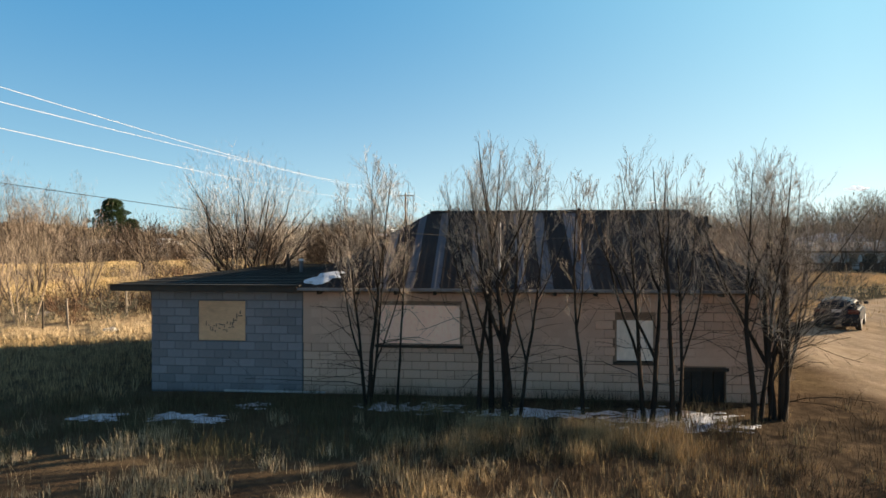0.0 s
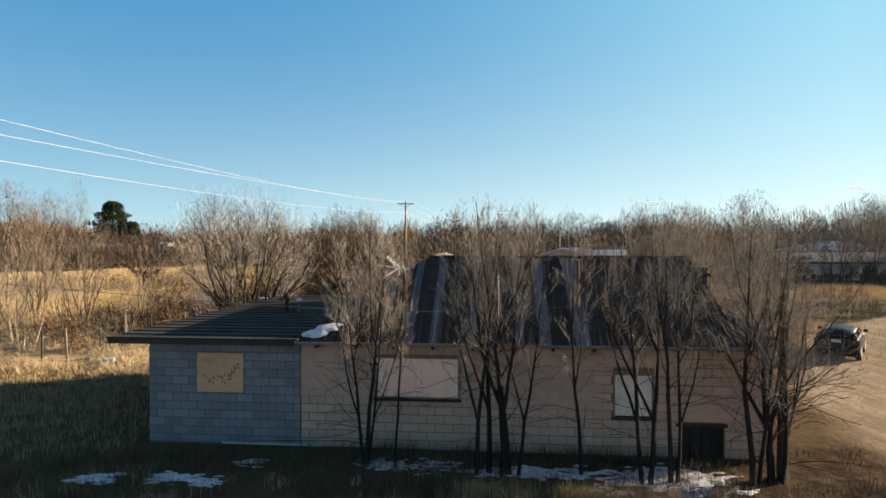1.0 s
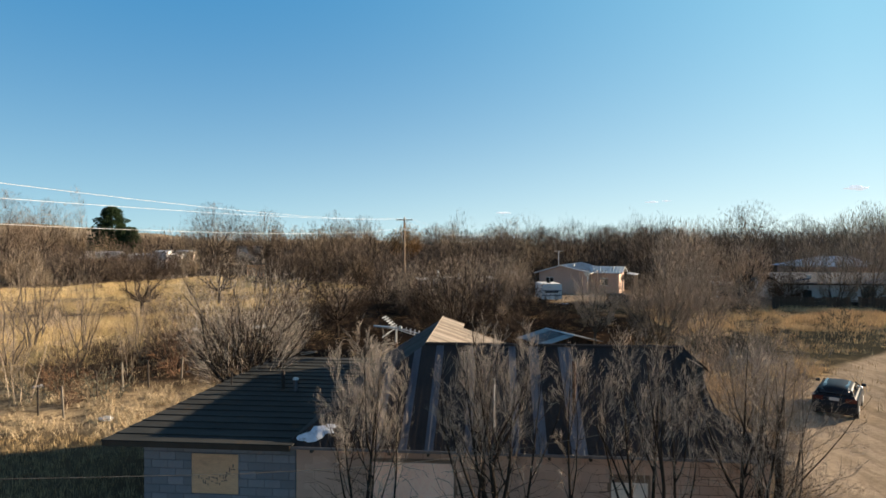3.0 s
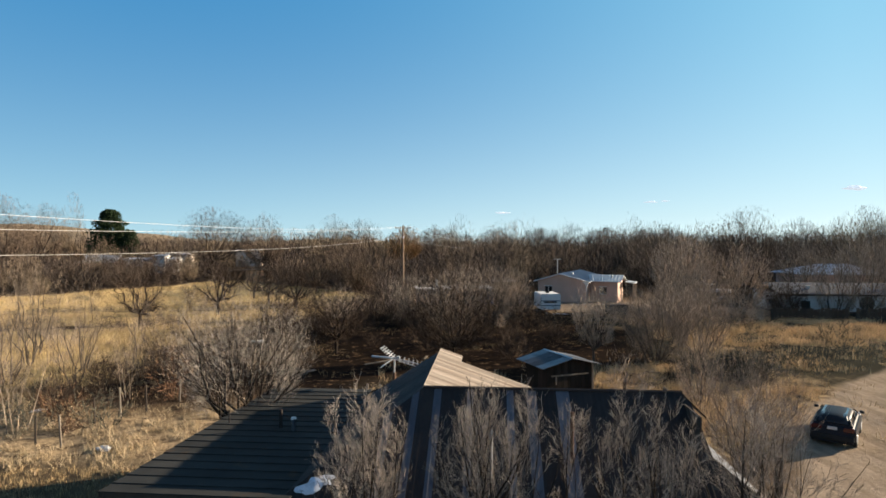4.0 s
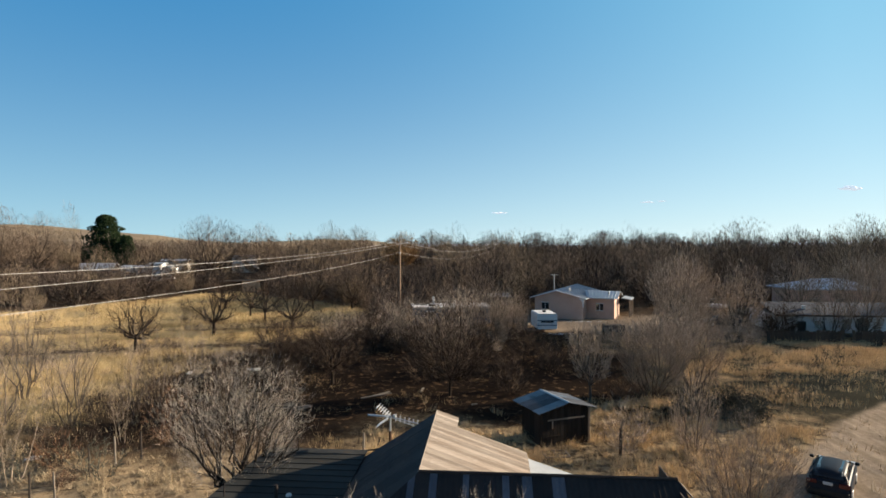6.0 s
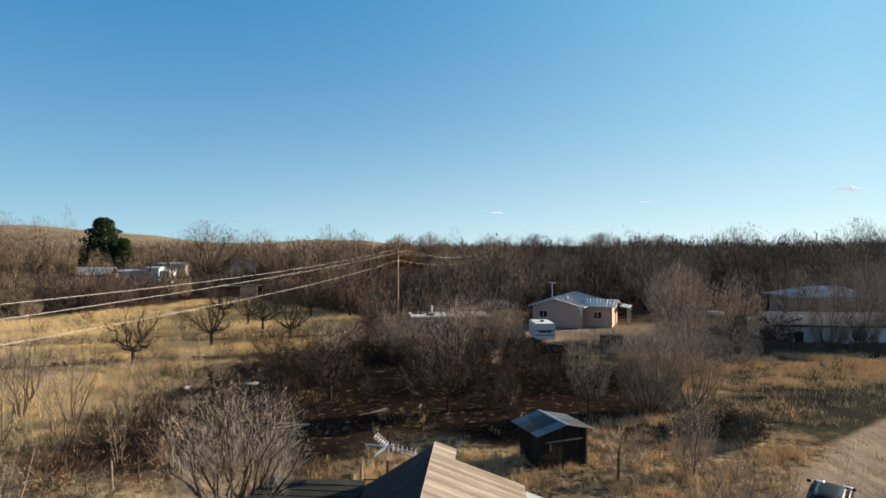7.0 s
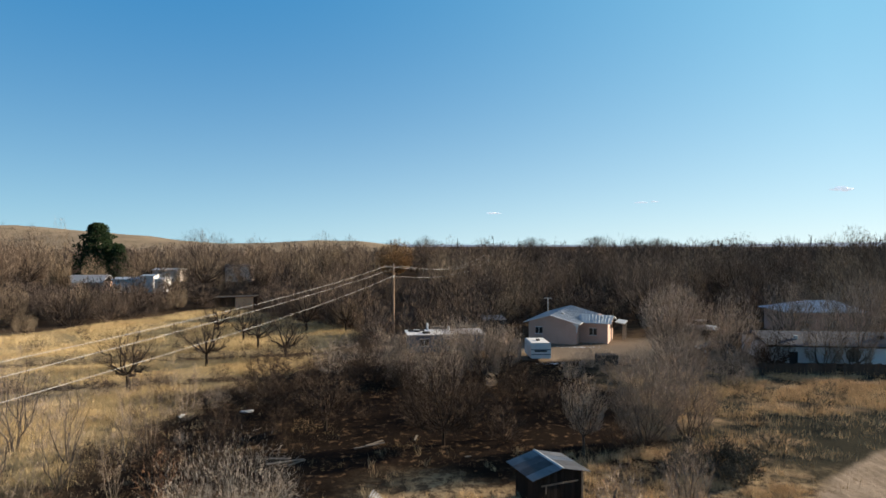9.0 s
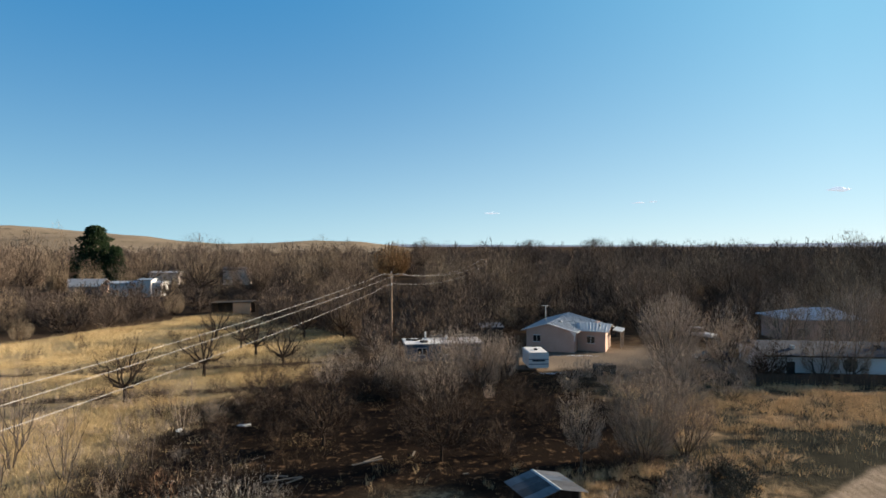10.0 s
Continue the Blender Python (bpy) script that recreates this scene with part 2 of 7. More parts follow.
M["dark_gap"] = surface("dark_recess_boards", (0.03, 0.028, 0.026), (0.045, 0.04, 0.036), None, 1, 15, 0.9)
M["glass_dark"] = surface("dark_window_glass", (0.02, 0.022, 0.025), (0.03, 0.032, 0.036), None, 1, 5, 0.08, 0.0, 0, spec=0.6)
M["tyre"] = surface("black_tyre_rubber", (0.02, 0.02, 0.02), (0.03, 0.03, 0.03), None, 3, 30, 0.85)
M["car_paint"] = surface("dark_metallic_car_paint", (0.026, 0.029, 0.038), (0.032, 0.035, 0.044), None, 1, 50, 0.4, 0.0, 0, spec=0.06)
M["car_light"] = surface("dark_red_lamp_plastic", (0.07, 0.012, 0.012), (0.06, 0.01, 0.01), None, 3, 10, 0.25, 0, 0, spec=0.5, tone=1.0)
M["hill_tan"] = surface("dry_hill_slope", (0.27, 0.21, 0.145), (0.21, 0.163, 0.112), (0.10, 0.085, 0.06), 0.011, 0.08, 0.95, bump=0, world_space=True, tone=1.0, c_at=(0.55, 0.66))
# the haze of distance is put into the mesa's blue colour
M["hill_blue"] = surface("haze_toned_mesa", (0.22, 0.27, 0.36), (0.19, 0.24, 0.33), None, 0.003, 0.02, 0.95, bump=0, world_space=True, tone=1.0)
M["cloud"] = surface("white_cloud", (0.85, 0.85, 0.86), (0.8, 0.8, 0.82), None, 0.01, 0.1, 1.0, bump=0, tone=1.0)
# faint emission stands in for sunlight scattered through the cloud
puff = M["cloud"].node_tree.nodes["Principled BSDF"]
puff.inputs["Emission Color"].default_value, puff.inputs["Emission Strength"].default_value = (0.86, 0.93, 1.0, 1), 0.22
for key in M:
    if key.startswith(("twig", "grass", "weed", "bark", "needle", "hill")):
        M[key].node_tree.nodes["Principled BSDF"].inputs["Specular IOR Level"].default_value = 0.04


# ---- building tools ----
def part(name, bm, material, parent=None, label=""):
    me = bpy.data.meshes.new(name)
    bm.to_mesh(me)
    bm.free()
    me.materials.append(M[material])
    ob = new(name, me)
    if parent is not None:
        ob.parent = parent
    if label:
        ob["label"] = label
    return ob


def from_arrays(name, verts, faces, material, parent=None, label="", flat=False):
    """An object from arrays of vertices and of triangles or quads."""
    me = bpy.data.meshes.new(name)
    verts, faces = np.asarray(verts, np.float32), np.asarray(faces, np.int32)
    k = faces.shape[1]
    me.vertices.add(len(verts))
    me.vertices.foreach_set("co", verts.ravel())
    me.loops.add(faces.size)
    me.loops.foreach_set("vertex_index", faces.ravel())
    me.polygons.add(len(faces))
    me.polygons.foreach_set("loop_start", np.arange(0, faces.size, k, dtype=np.int32))
    if flat:
        me.polygons.foreach_set("use_smooth", np.zeros(len(faces), dtype=bool))
    me.update(calc_edges=True)
    me.materials.append(M[material])
    ob = new(name, me)
    if parent is not None:
        ob.parent = parent
    if label:
        ob["label"] = label
    return ob


def box(bm, x0, x1, y0, y1, z0, z1, bevel=0.0):
    r = bmesh.ops.create_cube(bm, size=1.0, matrix=Matrix.Translation(((x0 + x1) / 2, (y0 + y1) / 2, (z0 + z1) / 2)) @ Matrix.Diagonal((x1 - x0, y1 - y0, z1 - z0, 1)))
    if bevel:
        edges = {e for v in r["verts"] for e in v.link_edges}
        bmesh.ops.bevel(bm, geom=list(edges), offset=bevel, segments=1, affect="EDGES")
    return bm


def boxes(*rows, bevel=0.0):
    bm = bmesh.new()
    for r in rows:
        box(bm, *r, bevel=bevel)
    return bm


def rod(bm, a, b, r0, r1=None, sides=8):
    a, b = Vector(a), Vector(b)
    m = Matrix.Translation((a + b) / 2) @ (b - a).to_track_quat("Z", "Y").to_matrix().to_4x4()
    bmesh.ops.create_cone(bm, cap_ends=True, segments=sides, radius1=r0, radius2=r0 if r1 is None else r1, depth=(b - a).length, matrix=m)
    return bm


def prism(outline, y0, y1):
    """A solid from an outline in x and z, drawn out along y."""
    bm = bmesh.new()
    a = [bm.verts.new((x, y0, z)) for x, z in outline]
    b = [bm.verts.new((x, y1, z)) for x, z in outline]
    bm.faces.new(a)
    bm.faces.new(b[::-1])
    for i in range(len(a)):
        j = (i + 1) % len(a)
        bm.faces.new((a[j], a[i], b[i], b[j]))
    bmesh.ops.recalc_face_normals(bm, faces=bm.faces)
    return bm


def slab(points, thick):
    """A plate with the given upper outline, drawn down by its thickness."""
    bm = bmesh.new()
    top = [bm.verts.new(p) for p in points]
    low = [bm.verts.new((p[0], p[1], p[2] - thick)) for p in points]
    bm.faces.new(top)
    bm.faces.new(low[::-1])
    for i in range(len(top)):
        j = (i + 1) % len(top)
        bm.faces.new((top[i], low[i], low[j], top[j]))
    bmesh.ops.recalc_face_normals(bm, faces=bm.faces)
    return bm


def empty(name, m, label="", category="", group="", kind=""):
    ob = new(name)
    ob.matrix_world = m
    return tagged(ob, label, category, group, kind)


def smooth(a, b, x):
    t = np.clip((x - a) / (b - a), 0, 1)
    return t * t * (3 - 2 * t)


def wave(x, y, s, seed=0):
    """A cheap smooth unevenness of size about 1 over lengths of about s."""
    q = seed * 1.7
    return (np.sin(x / s + 1.3 * np.sin(y / s * 0.7 + q) + q) * np.cos(y / s * 1.1 + 0.9 * np.sin(x / s * 0.8 + q * 2)) + 0.5 * np.sin(2.3 * x / s + q * 3) * np.sin(1.9 * y / s + q)) / 1.3


def ground_z(x, y):
    x, y = np.asarray(x, float), np.asarray(y, float)
    far = 0.1 * smooth(24, 34, y) + 0.45 * smooth(34, 66, y)
    bumps = 0.05 * wave(x, y, 1.6) + 0.025 * wave(x, y, 0.45, 3)
    yard = smooth(0, 3, np.maximum(np.maximum(-8 - x, x - 9), np.maximum(13 - y, y - 24)))
    return far + bumps * (0.35 + 0.65 * yard) - 0.02


def gz(x, y):
    return float(ground_z(x, y))


# ---- ground ----
def steps(*spans):
    """Grid lines: spans of (from, to, step)."""
    return np.unique(np.concatenate([np.arange(a, b, s) for a, b, s in spans]).round(3))


gx = steps((-4500, -900, 600), (-900, -160, 60), (-160, -60, 5), (-60, -22, 1.2), (-22, 32, 0.5), (32, 70, 1.2), (70, 160, 5), (160, 900, 60), (900, 4501, 600))
gy = steps((-600, -40, 70), (-40, 4, 4), (4, 48, 0.5), (48, 100, 1.2), (100, 300, 6), (300, 900, 60), (900, 4801, 600))
XX, YY = np.meshgrid(gx, gy, indexing="ij")
ZZ = ground_z(XX, YY) * (np.hypot(XX, YY) < 400)
ny = len(gy)
ii, jj = np.meshgrid(np.arange(len(gx) - 1), np.arange(ny - 1), indexing="ij")
k0 = (ii * ny + jj).ravel()
ground = from_arrays("ground", np.stack([XX, YY, ZZ], -1).reshape(-1, 3), np.stack([k0, k0 + ny, k0 + ny + 1, k0 + 1], -1), "grass_dry")


def ground_material():
    m, n, l = tree_of("dry_earth_and_grass")
    p = n["Principled BSDF"]
    vec = n.new("ShaderNodeNewGeometry").outputs["Position"]
    sep = n.new("ShaderNodeSeparateXYZ")
    l.new(vec, sep.inputs[0])
    x, y = sep.outputs[0], sep.outputs[1]
    wob = math_node(n, "MULTIPLY", math_node(n, "SUBTRACT", noise_node(n, l, vec, 0.16, 5.0), 0.5, l), 14.0, l)
    xw, yw = math_node(n, "ADD", x, wob, l), math_node(n, "ADD", y, wob, l)
    n_mid = noise_node(n, l, vec, 0.45, 6.0, 0.65)
    n_fine = noise_node(n, l, vec, 5.0, 6.0, 0.7)
    n_lit = noise_node(n, l, vec, 1.6, 5.0, 0.7)
    col = mix_node(n, l, ramp_node(n, l, n_mid, 0.35, 0.65), (0.17, 0.115, 0.07), (0.085, 0.06, 0.042))
    # golden field beyond the fence
    rim = math_node(n, "ADD", math_node(n, "MULTIPLY", ramp_node(n, l, y, 52, 70), 8.0, l), math_node(n, "SUBTRACT", math_node(n, "MULTIPLY", ramp_node(n, l, y, 75, 110), 3.0, l), 23.5, l), l)
    ragged = math_node(n, "ADD", math_node(n, "MULTIPLY", wob, 0.6, l), math_node(n, "MULTIPLY", math_node(n, "SUBTRACT", n_lit, 0.5, l), 7.0, l), l)
    side = math_node(n, "SUBTRACT", math_node(n, "ADD", x, ragged, l), rim, l)
    f1 = math_node(n, "MULTIPLY", ramp_node(n, l, yw, 29, 37), math_node(n, "SUBTRACT", 1.0, ramp_node(n, l, side, -3.0, 4.5), l), l)
    gold = mix_node(n, l, ramp_node(n, l, n_mid, 0.3, 0.7), (0.50, 0.385, 0.215), (0.40, 0.30, 0.165))
    slant = math_node(n, "ADD", math_node(n, "SUBTRACT", y, math_node(n, "MULTIPLY", math_node(n, "ADD", x, 30.0, l), 0.2, l), l), math_node(n, "MULTIPLY", wob, 0.22, l), l)
    lane_a = math_node(n, "SUBTRACT", 1.0, ramp_node(n, l, math_node(n, "ABSOLUTE", math_node(n, "SUBTRACT", slant, 58.0, l), 0.0, l), 0.6, 2.0), l)
    lane_b = math_node(n, "SUBTRACT", 1.0, ramp_node(n, l, math_node(n, "ABSOLUTE", math_node(n, "SUBTRACT", slant, 70.5, l), 0.0, l), 0.3, 1.6), l)
    lanes = math_node(n, "MULTIPLY", math_node(n, "MAXIMUM", lane_a, lane_b, l), ramp_node(n, l, n_mid, 0.36, 0.52), l)
    gold = mix_node(n, l, lanes, gold, (0.085, 0.06, 0.042))
    bare = noise_node(n, l, vec, 0.07, 5.0, 0.6, (0.45, 1.0, 1))
    gold = mix_node(n, l, ramp_node(n, l, bare, 0.57, 0.68), gold, (0.105, 0.075, 0.052))
    col = mix_node(n, l, f1, col, gold)
    # litter under thicket and woods: deep shade and sunlit patches put into its colours
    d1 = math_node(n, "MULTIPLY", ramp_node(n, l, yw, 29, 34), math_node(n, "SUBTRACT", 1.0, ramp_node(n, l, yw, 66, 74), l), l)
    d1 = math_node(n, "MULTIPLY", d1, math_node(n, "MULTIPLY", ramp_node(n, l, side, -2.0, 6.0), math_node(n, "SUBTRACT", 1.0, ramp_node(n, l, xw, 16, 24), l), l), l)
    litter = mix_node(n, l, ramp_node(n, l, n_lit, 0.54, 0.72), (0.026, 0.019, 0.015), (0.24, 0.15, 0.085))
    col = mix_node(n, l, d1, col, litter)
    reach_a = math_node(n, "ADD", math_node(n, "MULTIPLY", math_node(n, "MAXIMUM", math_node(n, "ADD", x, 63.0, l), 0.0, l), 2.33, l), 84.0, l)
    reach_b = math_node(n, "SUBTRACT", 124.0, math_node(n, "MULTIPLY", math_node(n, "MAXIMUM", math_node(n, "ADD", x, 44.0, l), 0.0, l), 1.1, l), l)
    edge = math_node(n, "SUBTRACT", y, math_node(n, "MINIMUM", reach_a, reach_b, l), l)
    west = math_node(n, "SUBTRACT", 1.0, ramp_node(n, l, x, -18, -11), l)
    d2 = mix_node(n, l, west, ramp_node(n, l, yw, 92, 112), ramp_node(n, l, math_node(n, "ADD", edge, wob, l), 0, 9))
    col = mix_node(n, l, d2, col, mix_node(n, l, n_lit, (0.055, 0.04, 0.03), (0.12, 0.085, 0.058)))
    r1 = math_node(n, "MULTIPLY", math_node(n, "MULTIPLY", ramp_node(n, l, xw, 15, 20), ramp_node(n, l, yw, 30, 36), l), math_node(n, "SUBTRACT", 1.0, ramp_node(n, l, yw, 62, 68), l), l)
    patch = noise_node(n, l, vec, 0.22, 6.0, 0.65, (0.5, 1.0, 1))
    patch = math_node(n, "SUBTRACT", patch, math_node(n, "MULTIPLY", math_node(n, "MULTIPLY", ramp_node(n, l, xw, 24, 28), math_node(n, "SUBTRACT", 1.0, ramp_node(n, l, yw, 45, 50), l), l), 0.16, l), l)
    col = mix_node(n, l, r1, col, mix_node(n, l, ramp_node(n, l, patch, 0.46, 0.60), (0.060, 0.056, 0.042), (0.36, 0.255, 0.155)))
    # straw ground beside the annex, its sunlit paleness put into the colour
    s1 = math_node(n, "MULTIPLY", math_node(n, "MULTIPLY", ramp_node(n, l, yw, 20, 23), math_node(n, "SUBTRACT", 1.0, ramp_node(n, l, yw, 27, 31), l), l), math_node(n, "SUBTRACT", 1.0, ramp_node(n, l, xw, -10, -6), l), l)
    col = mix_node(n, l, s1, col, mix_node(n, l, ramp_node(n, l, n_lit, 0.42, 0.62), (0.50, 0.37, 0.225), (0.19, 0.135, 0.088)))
    g1 = math_node(n, "MULTIPLY", math_node(n, "MULTIPLY", ramp_node(n, l, xw, -6, -1), ramp_node(n, l, y, 22, 25), l), math_node(n, "SUBTRACT", 1.0, ramp_node(n, l, yw, 33, 38), l), l)
    col = mix_node(n, l, g1, col, mix_node(n, l, ramp_node(n, l, n_lit, 0.42, 0.58), (0.50, 0.37, 0.22), (0.13, 0.093, 0.06)))
    # darker grass in front of the wall, the house's shade put into the colour
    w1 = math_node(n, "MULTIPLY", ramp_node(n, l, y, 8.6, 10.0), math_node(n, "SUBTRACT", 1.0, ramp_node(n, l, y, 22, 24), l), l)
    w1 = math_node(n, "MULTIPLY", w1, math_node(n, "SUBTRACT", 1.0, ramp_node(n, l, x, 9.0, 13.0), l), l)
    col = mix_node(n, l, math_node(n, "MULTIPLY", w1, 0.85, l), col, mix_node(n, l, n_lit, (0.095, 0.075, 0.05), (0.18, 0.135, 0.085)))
    # dark earth on the right, with cast shade put into its colour
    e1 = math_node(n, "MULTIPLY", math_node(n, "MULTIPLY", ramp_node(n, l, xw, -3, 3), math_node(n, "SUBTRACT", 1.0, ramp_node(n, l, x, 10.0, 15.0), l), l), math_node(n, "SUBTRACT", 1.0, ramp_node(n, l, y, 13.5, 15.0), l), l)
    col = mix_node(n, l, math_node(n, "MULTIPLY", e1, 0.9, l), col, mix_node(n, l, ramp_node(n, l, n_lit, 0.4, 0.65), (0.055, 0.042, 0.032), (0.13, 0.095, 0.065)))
    # unseen pale dirt on the near side, added to bounce light onto the wall
    near_bounce = math_node(n, "SUBTRACT", 1.0, ramp_node(n, l, math_node(n, "ADD", y, math_node(n, "MULTIPLY", wob, 0.1, l), l), 3.2, 4.6), l)
    col = mix_node(n, l, near_bounce, col, mix_node(n, l, n_mid, (0.62, 0.50, 0.38), (0.50, 0.39, 0.29)))
    # bare dirt track with wheel ruts, and the yard of the far house
    bend = math_node(n, "MULTIPLY", math_node(n, "POWER", math_node(n, "MULTIPLY", math_node(n, "SUBTRACT", y, 12.0, l), 0.052, l), 2.0, l), 10.0, l)
    across = math_node(n, "SUBTRACT", math_node(n, "SUBTRACT", x, bend, l), 14.0, l)
    mid = math_node(n, "ADD", across, math_node(n, "MULTIPLY", wob, 0.25, l), l)
    tr = math_node(n, "SUBTRACT", 1.0, ramp_node(n, l, math_node(n, "ABSOLUTE", mid, 0.0, l), 2.9, 4.3), l)
    tr = math_node(n, "MULTIPLY", tr, math_node(n, "SUBTRACT", 1.0, ramp_node(n, l, y, 38.6, 40.6), l), l)
    ruts = noise_node(n, l, vec, 1.3, 4.0, 0.6, (1.0, 0.22, 1))
    dirt = mix_node(n, l, ramp_node(n, l, ruts, 0.35, 0.65), (0.47, 0.37, 0.275), (0.33, 0.255, 0.185))
    col = mix_node(n, l, tr, col, dirt)
    yard = math_node(n, "MULTIPLY", math_node(n, "MULTIPLY", ramp_node(n, l, yw, 67, 71), math_node(n, "SUBTRACT", 1.0, ramp_node(n, l, yw, 80, 86), l), l), math_node(n, "MULTIPLY", ramp_node(n, l, xw, 9, 13), math_node(n, "SUBTRACT", 1.0, ramp_node(n, l, xw, 38, 44), l), l), l)
    col = mix_node(n, l, yard, col, (0.27, 0.215, 0.165))
    hs = n.new("ShaderNodeHueSaturation")
    l.new(col, hs.inputs["Color"])
    l.new(math_node(n, "MULTIPLY", math_node(n, "ADD", math_node(n, "MULTIPLY", n_fine, 0.9, l), 0.52, l), 0.70, l), hs.inputs["Value"])
    l.new(hs.outputs[0], p.inputs["Base Color"])
    p.inputs["Roughness"].default_value = 0.95
    p.inputs["Specular IOR Level"].default_value = 0.0
    bn = n.new("ShaderNodeBump")
    bn.inputs["Strength"].default_value, bn.inputs["Distance"].default_value = 0.8, 0.08
    l.new(n_fine, bn.inputs["Height"])
    l.new(bn.outputs[0], p.inputs["Normal"])
    return m


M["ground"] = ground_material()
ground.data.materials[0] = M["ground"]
tagged(ground, "dry winter ground of earth, litter and straw grass", "ground", kind="structure")


# ---- the abandoned house: frame with u along the front wall and v into its depth ----
HOUSE = pose(-3.37, 13.97, 0, 0, 0, -4.94)
house = empty("house", HOUSE, "abandoned block house, tan paint, boarded windows, rusty metal roof", "house")
annex = empty("annex", HOUSE, "low annex of bare grey concrete blocks beside the house", "building")
COURSE, LONG = 0.2032, 0.4064


def wall_core(u0, u1, z1, holes, v0, v1):
    """A wall along u with openings (u0, u1, z0, z1), in one piece."""
    us = sorted({u0, u1, *[h[0] for h in holes], *[h[1] for h in holes]})
    zs = sorted({-0.3, z1, *[h[2] for h in holes], *[h[3] for h in holes]})
    full = {}
    for i in range(len(us) - 1):
        for j in range(len(zs) - 1):
            cu, cz = (us[i] + us[i + 1]) / 2, (zs[j] + zs[j + 1]) / 2
            full[i, j] = not any(a < cu < b and c < cz < d for a, b, c, d in holes)
    bm = bmesh.new()
    made = {}

    def at(i, j, v):
        if (i, j, v) not in made:
            made[i, j, v] = bm.verts.new((us[i], v, zs[j]))
        return made[i, j, v]

    for (i, j), solid in full.items():
        if not solid:
            continue
        bm.faces.new([at(i, j, v0), at(i + 1, j, v0), at(i + 1, j + 1, v0), at(i, j + 1, v0)])
        bm.faces.new([at(i, j + 1, v1), at(i + 1, j + 1, v1), at(i + 1, j, v1), at(i, j, v1)])
        for di, dj, p, q in ((-1, 0, (i, j), (i, j + 1)), (1, 0, (i + 1, j + 1), (i + 1, j)), (0, -1, (i + 1, j), (i, j)), (0, 1, (i, j + 1), (i + 1, j + 1))):
            if not full.get((i + di, j + dj), False):
                bm.faces.new([at(*p, v0), at(*q, v0), at(*q, v1), at(*p, v1)])
    bmesh.ops.recalc_face_normals(bm, faces=bm.faces)
    return bm


def block_mesh(name, w, material, gap):
    bm = box(bmesh.new(), -w / 2 + gap, w / 2 - gap, 0, 0.06, gap, COURSE - gap, bevel=gap)
    me = bpy.data.meshes.new(name)
    bm.to_mesh(me)
    bm.free()
    me.materials.append(M[material])
    return me


def lay_blocks(parent, u0, u1, courses, holes, proud, material, skip):
    """Running bond of blocks proud of the wall, cut at the ends and openings."""
    shapes = {}
    for c in range(courses):
        z = c * COURSE
        u = u0 - (LONG / 2 if c % 2 else 0)
        while u < u1 - 0.02:
            spans = [(max(u, u0), min(u + LONG, u1))]
            for a, b, lo, hi in holes:
                if z + COURSE > lo + 0.03 and z < hi - 0.03:
                    spans = [s for x, y in spans for s in ((x, min(y, a)), (max(x, b), y)) if s[1] - s[0] > 0.05]
            for x, y in spans:
                if y - x < 0.05:
                    continue
                w, smooth_one = round(y - x, 2), skip((x + y) / 2, z)
                if (w, smooth_one) not in shapes:
                    shapes[w, smooth_one] = block_mesh("block", w, material, 0.0 if smooth_one else 0.0075)
                ob = new("block", shapes[w, smooth_one])
                ob.parent = parent
                ob.location = ((x + y) / 2, -proud - (0 if smooth_one else random.uniform(0, 0.002)), z)
            u += LONG


WIN = [(1.80, 3.82, 1.19, 2.18), (7.36, 8.26, 0.87, 1.88)]
HATCH = (8.82, 9.82, -0.3, 0.72)
core = part("front_wall", wall_core(0.0, 10.87, 2.47, WIN + [HATCH], 0.0, 0.2), "mortar_tan", house, "tan painted block front wall, patchy plaster")
part("right_wall", boxes((10.67, 10.87, 0.2, 5.3, -0.3, 2.47)), "mortar_tan", house)
for q in ((5.6, 10.67, 5.1, 5.3), (0, 5.4, 9.2, 9.4)):
    part("back_wall", boxes((*q, -0.3, 2.47)), "mortar_tan", house)
for q, top in (((5.4, 5.6, 5.31, 9.19), 2.47), ((5.4, 5.6, 5.31, 7.36), 3.40), ((0, 0.2, 0.2, 9.2), 2.47)):
    part("side_wall", boxes((*q, -0.3 if top < 3 else 2.475, top)), "mortar_tan", house)


def board(name, u0, u1, z0, z1, material, label, depth=0.02):
    b = part(name, boxes((u0, u1, depth, depth + 0.025, z0, z1), bevel=0.004), material, house, label)
    return b


board("window_board", 1.84, 3.78, 1.23, 2.14, "board_pale", "pale boarding over a wide window")
board("window_board", 7.40, 8.22, 0.91, 1.84, "board_white", "white boarding over a narrow window")
for a, b, c, d in WIN:
    part("window_frame", boxes((a, b, 0.01, 0.08, d - 0.04, d), (a, a + 0.04, 0.01, 0.08, c, d - 0.04), (b - 0.04, b, 0.01, 0.08, c, d - 0.04)), "trim_tan", house, "thin painted frame")
    # sill in a dark colour that stands for the shadow line below the window
    part("window_sill", boxes((a - 0.04, b + 0.04, -0.06, 0.1, c - 0.05, c + 0.015), bevel=0.01), "wood_dark", house, "window sill coloured dark for its shadow line")
part("hatch", boxes(*[(HATCH[0] + 0.02 + 0.245 * k, HATCH[0] + 0.25 + 0.245 * k, 0.06, 0.09, -0.2, 0.70) for k in range(4)], bevel=0.004), "dark_gap", house, "low dark plank hatch")
part("hatch_frame", boxes((HATCH[0] - 0.06, HATCH[1] + 0.06, -0.03, 0.05, 0.70, 0.78)), "wood_dark", house)

